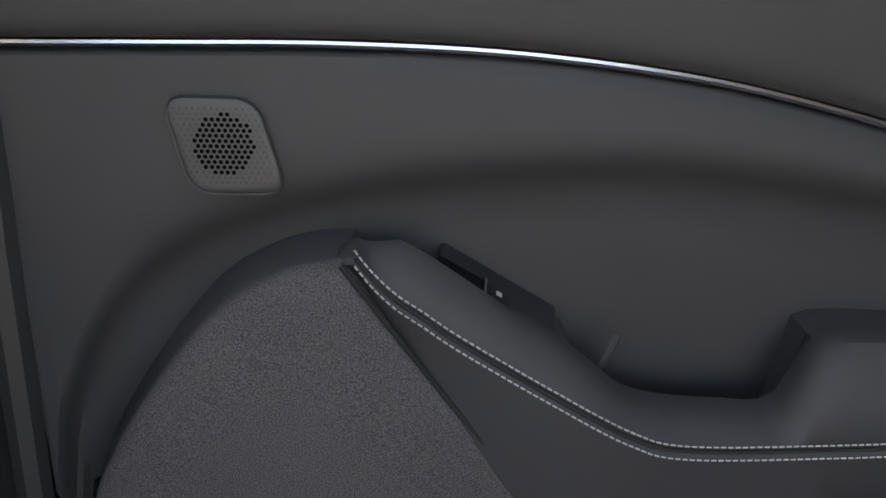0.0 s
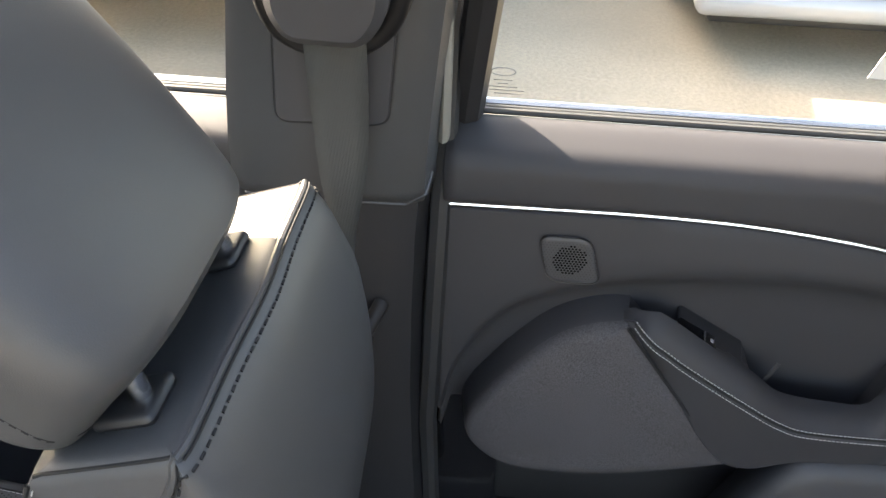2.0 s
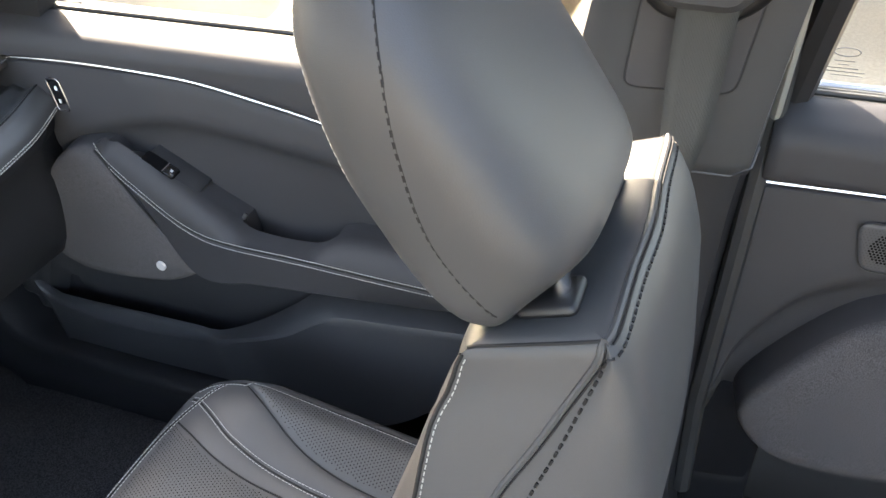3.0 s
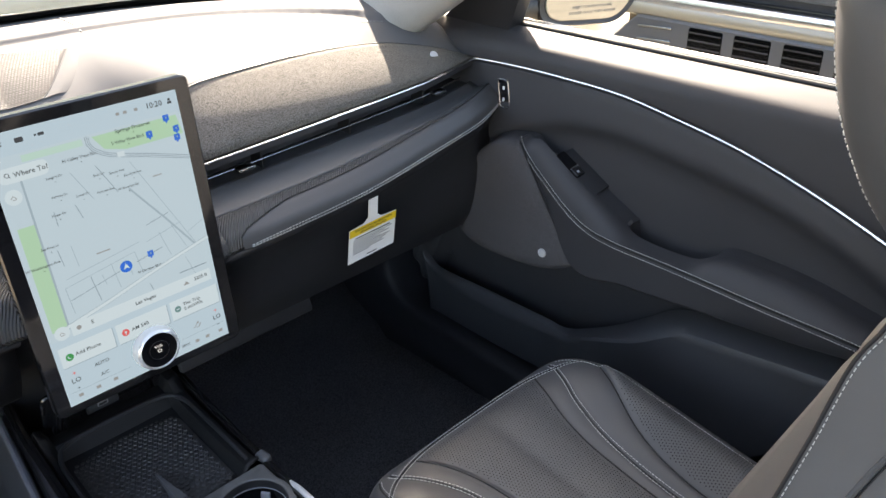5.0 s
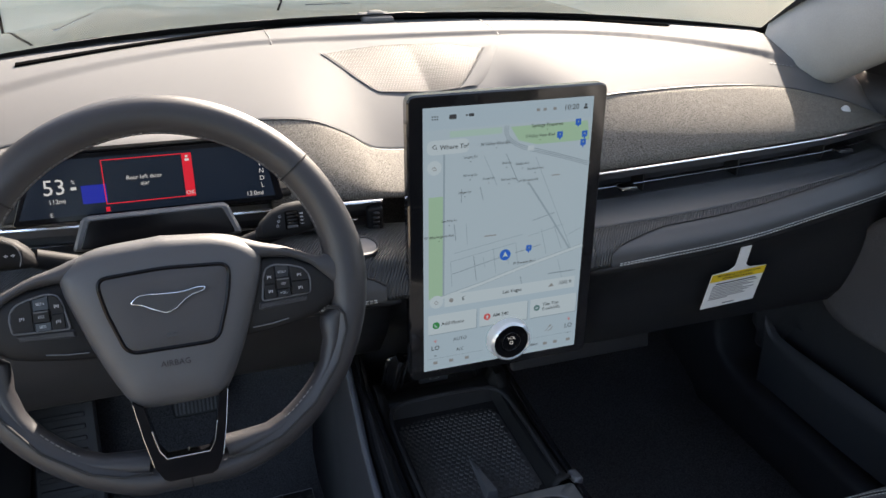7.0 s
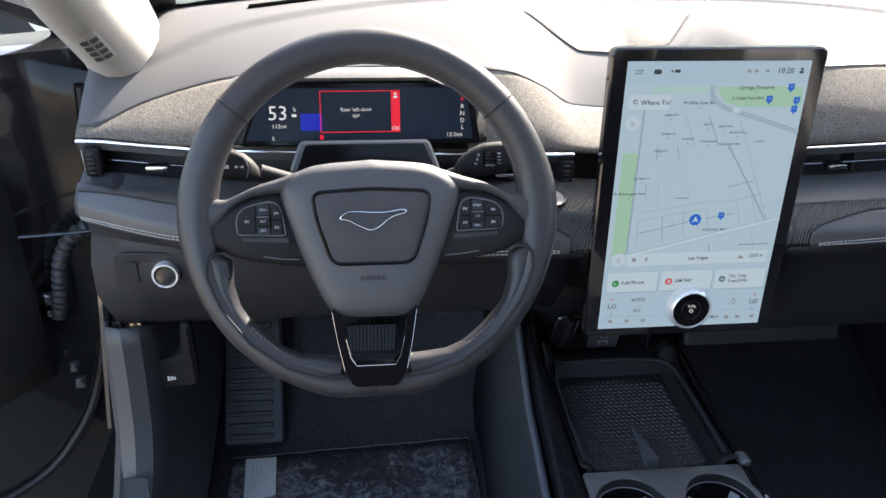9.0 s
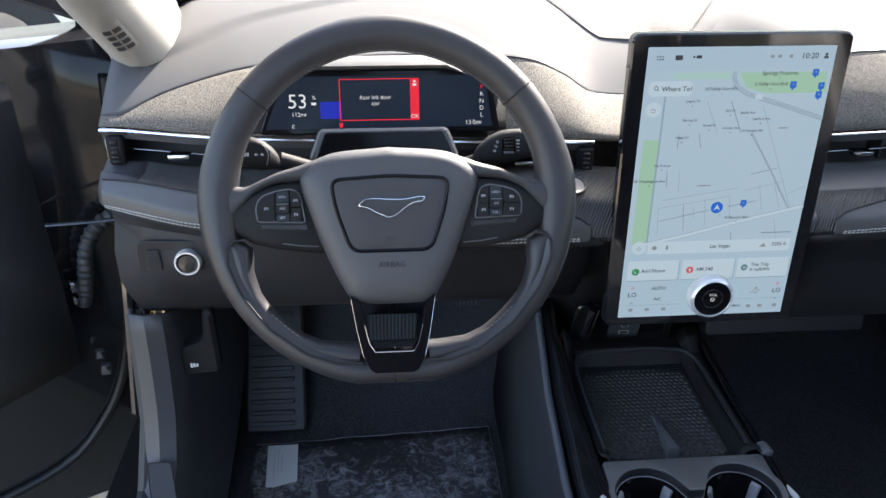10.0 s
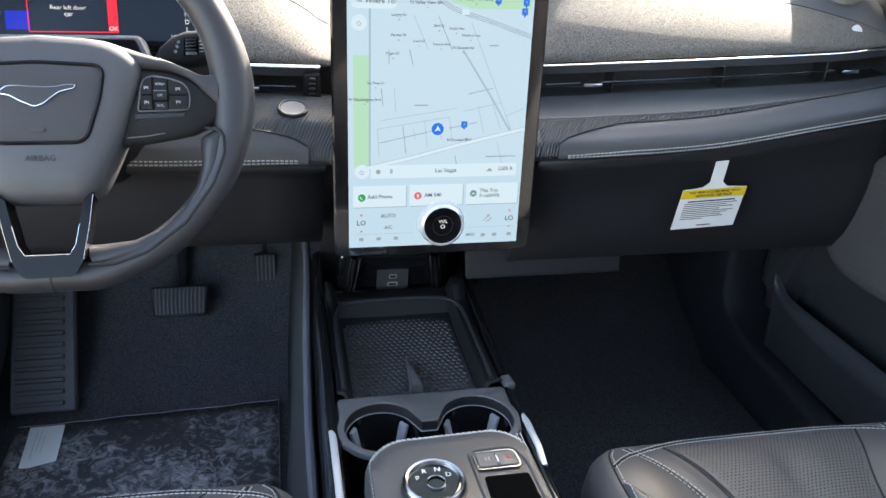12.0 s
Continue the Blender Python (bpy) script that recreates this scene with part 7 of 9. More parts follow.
front_door, _ = door(
    "front_door", "closed front passenger door, dark trim with stitched armrest and open pocket", 0.30, -0.695, front_strip,
    [(0.29, 0.47), (0.235, 0.58), (0.175, 0.721), (0.100, 0.794), (0.027, 0.838), (-0.094, 0.875), (-0.202, 0.880), (-0.39, 0.856), (-0.514, 0.823), (-0.60, 0.785), (-0.70, 0.73)],
    [(-0.022, 0.840), (-0.030, 0.826), (-0.046, 0.811), (-0.075, 0.790), (-0.152, 0.743), (-0.221, 0.728), (-0.342, 0.726), (-0.473, 0.722), (-0.587, 0.720), (-0.665, 0.716)],
    [(-0.020, 0.845), (-0.06, 0.838), (-0.15, 0.787), (-0.225, 0.748), (-0.255, 0.733), (-0.35, 0.733), (-0.385, 0.750), (-0.41, 0.756), (-0.508, 0.752), (-0.60, 0.735), (-0.66, 0.724)],
    [(-0.020, 0.832), (-0.078, 0.750), (-0.145, 0.642), (-0.25, 0.650), (-0.358, 0.660), (-0.52, 0.676), (-0.593, 0.686), (-0.67, 0.69)],
    (-0.232, -0.372),
    [(-0.022, 0.836), (0.034, 0.826), (0.090, 0.775), (0.138, 0.690), (0.140, 0.640), (0.098, 0.606), (0.021, 0.600), (-0.086, 0.614), (-0.152, 0.645)],
    (0.085, -0.70), [(0.272, 0.56), (0.273, 0.53), (0.272, 0.50), (0.258, 0.477), (0.22, 0.466), (0.075, 0.470), (-0.06, 0.473), (-0.112, 0.475), (-0.198, 0.522), (-0.27, 0.575), (-0.333, 0.620), (-0.445, 0.636), (-0.585, 0.650), (-0.68, 0.655)],
    [(0.30, 0.54), (0.20, 0.456), (-0.10, 0.463), (-0.18, 0.507), (-0.278, 0.553), (-0.34, 0.597), (-0.37, 0.608), (-0.45, 0.618), (-0.583, 0.634), (-0.70, 0.64)])

# footwell side in front of the passenger door
bm = bmesh.new()
rows = []
for y, z, far in ((0.400, 0.92, (0.60, 0.74, 0.92)), (0.395, 0.70, (0.60, 0.74, 0.70)), (0.390, 0.55, (0.60, 0.73, 0.52)), (0.386, 0.45, (0.61, 0.72, 0.40)), (0.378, 0.395, (0.615, 0.66, 0.36)), (0.358, 0.366, (0.63, 0.54, 0.26)),
                  (0.322, 0.350, (0.645, 0.42, 0.235)), (0.27, 0.342, (0.652, 0.31, 0.235)), (0.10, 0.333, (0.655, 0.10, 0.235)), (-0.2, 0.325, (0.655, -0.2, 0.235)), (-0.6, 0.325, (0.655, -0.6, 0.24)), (-0.9, 0.33, (0.655, -0.9, 0.25)), (-1.9, 0.36, (0.66, -1.9, 0.28))):
    up = min(1.0, max(0.0, (z - 0.342) / 0.06))
    f = Vector(far)
    r = Vector((0.684, y, z))
    rows.append([f, f.lerp(r, 0.4) + Vector((0.012, 0, 0)), f.lerp(r, 0.8) + Vector((0.002, 0, 0)), r + Vector((-0.004, 0.010 * up, -0.009 * (1 - up))), r + Vector((0.001, 0.002 * up, -0.0015 * (1 - up))), r + Vector((0.010, -0.004 * up, 0.002 * (1 - up))),
                 r + Vector((0.040, -0.010 * up, -0.006 * (1 - up))), r + Vector((0.10, -0.014 * up, -0.012 * (1 - up))), r + Vector((0.185, -0.014 * up, -0.012 * (1 - up)))])
sheet(bm, rows)
thick(tagged(part("trim_kick_right", bm, PLASTIC_MID), "dark footwell side panel running back into the passenger door sill", "trim", kind="structure"), 0.006)

# speaker in the rear door
bm = bmesh.new()
TWP = lambda u, v, h: Vector((0.6935 - h + 0.0012 * v / 0.03, -1.018 - u, 0.869 + v))
tw = rounded([(-0.0300, 0.0265), (0.0225, 0.0265), (0.0385, -0.0290), (-0.0165, -0.0290)], 0.014, 7)
bm = bmesh.new()
rings(bm, [[TWP(p.x, p.y, h) for p in shrunk(tw, g)] for g, h in ((1.01, -0.003), (1.0, 0.0012), (0.96, 0.0020), (0.85, 0.0022))])
spk = part("speaker", bm, KNEE, rear_door, "small dark speaker cover")
bm = bmesh.new()
tube(bm, [TWP(p.x, p.y, 0.0012) for p in grown(tw, 0.0009)], 0.0007, 5, True)
part("speaker_gap", bm, PLASTIC_DARK, spk)
holes = [(a, b) for a in range(-11, 12) for b in range(-11, 12)]
bm, bm2 = bmesh.new(), bmesh.new()
for a, b in holes:
    u, v = 0.003 + 0.00355 * (a + 0.5 * (b % 2)), -0.001 + 0.0031 * b
    lean = 0.0030 * (-v / 0.0285)
    if abs(u - 0.003 - lean * 2.2) > 0.0255 or abs(v) > 0.0235:
        continue
    q = math.hypot(u - 0.0035, v)
    r = 0.00135 if q < 0.0180 else 0.00075
    dest = bm if q < 0.0180 else bm2
    dest.faces.new([dest.verts.new(TWP(u + r * math.cos(k * math.pi / 4), v + r * math.sin(k * math.pi / 4), 0.00235)) for k in range(8)])
part("open_holes", bm, HOLE, spk, "dark round holes", smooth=False)
part("blind_holes", bm2, surface("blind_hole", (0.022, 0.022, 0.025), 0.5, bump=0), spk, smooth=False)


def switch_set(parent, y, z, slope, pull_y, pull_z):
    """Window switch with a metal lip on the armrest, and the inner pull."""
    m = Matrix.Translation((0.690, y, z)) @ at(0, 0, 0, slope, 0, 0) @ at(0, 0, 0, 0, -14, 0)
    bm = bmesh.new()
    box(bm, (0.040, 0.092, 0.006), m @ at(0.008, -0.012, -0.0035), 0.0028, 3)
    base = part("switch_plate", bm, PLASTIC_MID, parent, "dark window switch plate set in the armrest")
    bm = bmesh.new()
    slab(bm, rounded([(-0.0115, -0.0175), (0.0095, -0.0175), (0.0085, 0.036), (-0.0100, 0.036)], 0.004, 4), lambda u, v, h: m @ Vector((u, v, -0.0008 + h)), 0.0014, 0.0003)
    part("switch_well", bm, SPOKE_BLACK, base, "gloss black finger well")
    bm = bmesh.new()
    box(bm, (0.018, 0.016, 0.006), m @ at(-0.001, -0.008, 0.0000), 0.0015, 2)
    part("switch", bm, PIANO, base, "black window switch")
    bm = bmesh.new()
    tube(bm, [m @ Vector((-0.010, 0.0012, 0.0026)), m @ Vector((0.008, 0.0012, 0.0028))], 0.0010, 6)
    part("switch_lip", bm, CHROME, base, "bright switch lip")
    bm = bmesh.new()
    box(bm, (0.004, 0.004, 0.0006), m @ at(-0.001, -0.009, 0.0032), 0)
    part("switch_mark", bm, MARK_DIM, base)
    bm = bmesh.new()
    tube(bm, [(0.690, pull_y + 0.005, pull_z - 0.012), (0.689, pull_y, pull_z), (0.694, pull_y - 0.006, pull_z + 0.010)], 0.0032, 8, flat=0.5)
    part("door_release", bm, PLASTIC_MID, parent, "dark door release")


switch_set(rear_door, -1.178, 0.7785, 31, -1.262, 0.735)
switch_set(front_door, -0.118, 0.8085, 30, -0.228, 0.742)
# lock switch and badge of the front door
bm = bmesh.new()
LKP = lambda u, v, h: Vector((0.7000 - h, 0.045 - u, 0.897 + v))
slab(bm, rounded([(-0.014, 0.024), (0.008, 0.024), (0.014, -0.024), (-0.008, -0.024)], 0.006, 4), LKP, 0.004, 0.001)
lock = part("lock_switch", bm, PIANO, front_door, "black lock switch with bright frame")
bm = bmesh.new()
tube(bm, [LKP(p.x, p.y, 0.0036) for p in rounded([(-0.014, 0.024), (0.008, 0.024), (0.014, -0.024), (-0.008, -0.024)], 0.006, 4)], 0.0017, 6, True)
part("lock_frame", bm, CHROME, lock)
for v in (0.010, -0.010):
    bm = bmesh.new()
    box(bm, (0.0006, 0.004, 0.006), Matrix.Translation(LKP(0.0, v, 0.0043)), 0)
    part("lock_mark", bm, WHITE_MARK, lock)
bm = bmesh.new()
lathe(bm, [(0.0080, -0.004), (0.0080, 0.002), (0.007, 0.003), (0.002, 0.0026)], Matrix.Translation((0.6575, -0.085, 0.650)) @ at(0, 0, 0, 0, -90), 24)
part("round_badge", bm, BADGE, front_door, "small round metal badge on the cloth")
# etched mark and paper sheet on the rear glass
GP = lambda u, v, h: Vector((0.7375 - 0.352 * v - h, -0.938 - u, 1.0395 + v))
ETCH = surface("etched_mark", (0.20, 0.19, 0.17), 0.8, bump=0)
bm = bmesh.new()
tube(bm, [GP(0.0115 * math.cos(a), 0.0170 + 0.0048 * math.sin(a), 0.001) for a in (2 * math.pi * k / 28 for k in range(28))], 0.0005, 5, True)
part("glass_mark", bm, ETCH, rear_pane, "etched oval maker's mark")
for k, (w, o) in enumerate(((0.009, 0.0), (0.005, 0.0), (0.014, 0.0), (0.017, 0.004), (0.014, 0.006))):
    bm = bmesh.new()
    slab(bm, [(-w + o, 0.0060 - 0.0042 * k), (w + o, 0.0060 - 0.0042 * k), (w + o, 0.0070 - 0.0042 * k), (-w + o, 0.0070 - 0.0042 * k)], lambda u, v, h: GP(u, v, 0.0006 + h), 0.0003, 0)
    part("glass_mark_bar", bm, ETCH, rear_pane)
sticker = thing("window_sheet", "cream paper sheet with a barcode stuck on the rear side window", "sheet", (0.73, -1.4, 1.07))
CREAM = surface("cream_paper", (0.62, 0.57, 0.42), 0.85, mottle=0.05, bump=0.02)
KP = lambda u, v, h: Vector((0.7240 - 0.352 * v - h, -1.259 - u * 1.0 - 0.09 * v, 1.0765 + v - 0.04 * u))
bm = bmesh.new()
slab(bm, [(0, 0), (0.36, 0), (0.36, 0.27), (0, 0.27)], KP, 0.0006, 0.0002)
part("sheet", bm, PAPER, sticker, "white paper border")
bm = bmesh.new()
slab(bm, [(0.010, 0.012), (0.35, 0.012), (0.35, 0.26), (0.010, 0.26)], lambda u, v, h: KP(u, v, 0.0007 + h), 0.0004, 0.0001)
part("print_field", bm, CREAM, sticker, "cream printed field")
KF = face(KP)
grey_ink = bpy.data.materials["grey_ink"]
PALE_INK = surface("pale_ink", (0.36, 0.33, 0.26), 0.8, bump=0)
for t, v in (("TO BE REMOVED", 0.0285), ("BY THE CUSTOMER ONLY", 0.0225)):
    words("print_text", t, 0.0062, KF @ at(0.051, v, 0.0013) @ Matrix.Diagonal((-1, 1, 1, 1)), PALE_INK, sticker)
bm = bmesh.new()
rr = random.Random(2)
u = 0.090
while u < 0.17:
    w = rr.choice((0.0006, 0.0012, 0.0018))
    slab(bm, [(u, 0.026), (u + w, 0.026), (u + w, 0.034), (u, 0.034)], lambda a, b, h: KP(a, b, 0.0012 + h), 0.0002, 0)
    u += w + rr.choice((0.0009, 0.0015))
part("barcode", bm, PALE_INK, sticker)
bm = bmesh.new()
slab(bm, [(0.110, 0.0185), (0.150, 0.0185), (0.150, 0.0210), (0.110, 0.0210)], lambda a, b, h: KP(a, b, 0.0012 + h), 0.0002, 0)
part("print_bar", bm, PALE_INK, sticker)

# corner panel and outside mirror
bm = bmesh.new()
tri = [Vector((0.235, 0.985)), Vector((0.070, 0.985)), Vector((0.060, 1.00)), Vector((-0.045, 1.165)), Vector((-0.06, 1.19))]
rings(bm, [[(x + 0.35 * (0.985 - p.y) , p.x, p.y) for p in tri] for x in (0.762, 0.730)])
part("corner_panel", bm, PLASTIC_DARK, front_door, "dark triangular panel at the mirror", smooth=False)
mir = thing("door_mirror", "black outside mirror showing the bright lot behind", "mirror", (0.92, 0.12, 1.0))
mo = rounded([(-0.105, -0.055), (-0.075, 0.085), (0.105, 0.085), (0.115, 0.0), (0.070, -0.062)], 0.05, 8)
MM = Matrix.Translation((0.962, 0.085, 1.026)) @ at(0, 0, 0, 86, 0, -25)      # u right, v up, h to the rear
MP = lambda u, v, h: MM @ Vector((u, v, h))
bm = bmesh.new()
rings(bm, [[MP(p.x, p.y, h) for p in shrunk(mo, g)] for g, h in ((0.45, -0.105), (0.65, -0.095), (0.9, -0.07), (1.02, -0.03), (1.07, 0.008), (1.03, 0.016), (0.93, 0.012))])
part("shell", bm, PLASTIC_DARK, mir, "black mirror shell")
bm = bmesh.new()
rings(bm, [[MP(p.x, p.y, h) for p in shrunk(mo, g)] for g, h in ((0.925, 0.010), (0.92, 0.0135), (0.90, 0.0138))])
part("mirror_glass", bm, MIRROR, mir, "mirror glass", smooth=False)
bm = bmesh.new()
tube(bm, [(0.93, 0.13, 1.00), (0.86, 0.14, 1.00), (0.775, 0.15, 1.005)], lambda s: 0.030 - 0.006 * s, 10)
part("arm", bm, PLASTIC_DARK, mir, "black mirror arm")
MF = face(MP)
words("mirror_text", "OBJECTS IN MIRROR ARE", 0.0075, MF @ at(0.010, -0.030, 0.0142), grey_ink, mir)
words("mirror_text", "CLOSER THAN THEY APPEAR", 0.0075, MF @ at(0.010, -0.040, 0.0142), grey_ink, mir)

# ---- right centre pillar with belt ----
bm = bmesh.new()
rows = []
for z, yf, yr, x in ((1.40, -0.745, -0.925, 0.590), (1.25, -0.728, -0.910, 0.612), (1.14, -0.713, -0.896, 0.628), (1.06, -0.698, -0.887, 0.637), (1.01, -0.690, -0.882, 0.643), (0.965, -0.685, -0.879, 0.649), (0.951, -0.684, -0.878, 0.651)):
    rows.append([(x + 0.10, yf + 0.02, z), (x + 0.05, yf + 0.012, z), (x + 0.012, yf, z), (x, yf - 0.02, z), (x - 0.003, (yf + yr) / 2, z), (x, yr + 0.022, z), (x + 0.010, yr + 0.006, z), (x + 0.05, yr, z), (x + 0.10, yr, z)])
sheet(bm, rows)
pil = tagged(thick(part("trim_pillar_centre_right", bm, surface("pillar_plastic", (0.044, 0.046, 0.049), 0.55, grain=1500, bump=0.12, mottle=0.08)), 0.005), "dark plastic centre pillar trim", "trim", kind="structure")
bm = bmesh.new()
rows = []
for z, yf, yr, x in ((0.949, -0.688, -0.876, 0.655), (0.90, -0.69, -0.872, 0.656), (0.80, -0.692, -0.868, 0.655), (0.68, -0.66, -0.866, 0.652), (0.56, -0.60, -0.868, 0.650), (0.45, -0.55, -0.872, 0.648), (0.36, -0.50, -0.88, 0.648)):
    rows.append([(x + 0.10, yf + 0.02, z), (x + 0.04, yf + 0.012, z), (x + 0.012, yf, z), (x + 0.002, yf - 0.02, z), (x, (yf + yr) / 2, z), (x + 0.004, yr + 0.03, z), (x + 0.014, yr + 0.010, z), (x + 0.05, yr, z), (x + 0.10, yr, z)])
sheet(bm, rows)
part("lower_trim", bm, PLASTIC_MID, pil, "lower pillar trim")
bm = bmesh.new()
tube(bm, [(0.651, -0.700, 0.9515), (0.6485, -0.78, 0.9515), (0.6515, -0.855, 0.9515), (0.662, -0.874, 0.958), (0.68, -0.878, 0.972)], 0.0014, 6)
part("pillar_seam", bm, PLASTIC, pil, "fine joint across the pillar")
# recessed belt cover and height adjuster
CVP = lambda u, v, h: Vector((0.6385 - 0.15 * v - h, -0.744 - u - 0.12 * v, 1.040 + v))
bm = bmesh.new()
slab(bm, rounded([(0.0, 0.0), (0.100, 0.004), (0.100, 0.22), (0.0, 0.22)], 0.014, 5), CVP, 0.0035, 0.0015)
part("belt_cover", bm, KNEE, pil, "dark belt adjuster cover")
bm = bmesh.new()
tube(bm, [CVP(p.x, p.y, 0.0012) for p in rounded([(0.0, 0.0), (0.100, 0.004), (0.100, 0.22), (0.0, 0.22)], 0.014, 5)], 0.0014, 5, True)
part("cover_gap", bm, PLASTIC_DARK, pil)
bm = bmesh.new()
slab(bm, rounded([(0.020, 0.085), (0.088, 0.075), (0.090, 0.16), (0.018, 0.16)], 0.02, 5), lambda u, v, h: CVP(u, v, 0.003 + h), 0.020, 0.006)
part("belt_guide", bm, PLASTIC_DARK, pil, "dark belt guide")
bm = bmesh.new()
slab(bm, rounded([(0.004, 0.120), (0.020, 0.094), (0.080, 0.092), (0.096, 0.118), (0.096, 0.24), (0.004, 0.24)], 0.022, 6), lambda u, v, h: CVP(u, v, 0.016 + h), 0.026, 0.008)
part("belt_guide_cap", bm, KNEE, pil, "rounded guide cap")
bm = bmesh.new()
tube(bm, spl([CVP(u, v, 0.014) for u, v in ((-0.004, 0.20), (-0.003, 0.13), (0.014, 0.094), (0.050, 0.083), (0.086, 0.094), (0.103, 0.13), (0.104, 0.20))], 40), 0.0085, 10)
part("belt_slot", bm, JAMB, pil, "dark ring round the belt guide")
belt = thing("seat_belt", "grey woven seat belt hanging from the pillar", "seat belt", (0.61, -0.81, 0.8))
bm = bmesh.new()
rows = []
for (x, y, z), w, tw_ in (((0.596, -0.812, 1.165), 0.024, 0.0), ((0.600, -0.811, 1.128), 0.0245, 0.0), ((0.610, -0.809, 1.06), 0.0235, 0.10), ((0.612, -0.808, 1.0), 0.020, 0.3), ((0.615, -0.807, 0.955), 0.013, 0.6),
                         ((0.622, -0.806, 0.90), 0.006, 1.1), ((0.632, -0.800, 0.83), 0.010, 0.9), ((0.640, -0.790, 0.72), 0.014, 0.5), ((0.645, -0.770, 0.55), 0.018, 0.2)):
    rows.append([(x + w * s * math.sin(tw_) * 0.9, y - w * s * math.cos(tw_), z + (0.004 * s)) for s in (-1, -0.5, 0, 0.5, 1)])
sheet(bm, [[Vector(p) for p in r] for r in zip(*[spl(c, 40) for c in zip(*rows)])])
thick(part("webbing", bm, BELT, belt), 0.0014, 0)
bm = bmesh.new()
tube(bm, [(0.656, -0.828, 0.818), (0.636, -0.822, 0.812), (0.622, -0.816, 0.806)], 0.0085, 12)
box(bm, (0.014, 0.030, 0.010), at(0.630, -0.808, 0.790, 30), 0.003, 2)
part("belt_stop", bm, PLASTIC_DARK, belt, "black belt stop and tongue")
bm = bmesh.new()
tube(bm, [(0.715, -0.893, 1.36), (0.722, -0.888, 1.1), (0.720, -0.886, 0.98), (0.705, -0.884, 0.93), (0.696, -0.880, 0.80), (0.692, -0.874, 0.60), (0.690, -0.88, 0.42)], 0.012, 8)
tagged(part("trim_door_seal_right", bm, RUBBER), "black rubber seal between pillar and rear door", "trim", kind="structure")
bm = bmesh.new()
tube(bm, [(0.662, -0.893, 1.36), (0.672, -0.890, 1.20), (0.688, -0.888, 1.08), (0.702, -0.886, 1.0)], 0.006, 8, flat=2.2)
tagged(part("trim_pillar_edge", bm, surface("pale_edge", (0.17, 0.168, 0.155), 0.6)), "pale flange at the pillar's rear edge", "trim", kind="structure")


bm = bmesh.new()
box(bm, (0.07, 0.17, 0.62), at(0.760, -0.885, 0.62), 0.01, 2)
rings(bm, [[(x + dx, y, z) for dx, y in ((0, -0.88 - k), (0.07, -0.885 - k), (0.07, -0.71 - k), (0, -0.71 - k))] for x, z, k in ((0.725, 0.93, 0.0), (0.715, 1.05, 0.006), (0.675, 1.22, 0.020), (0.62, 1.42, 0.04))])
tagged(part("trim_pillar_core_right", bm, PAINT), "black painted body of the centre pillar behind the seal", "trim", kind="structure")

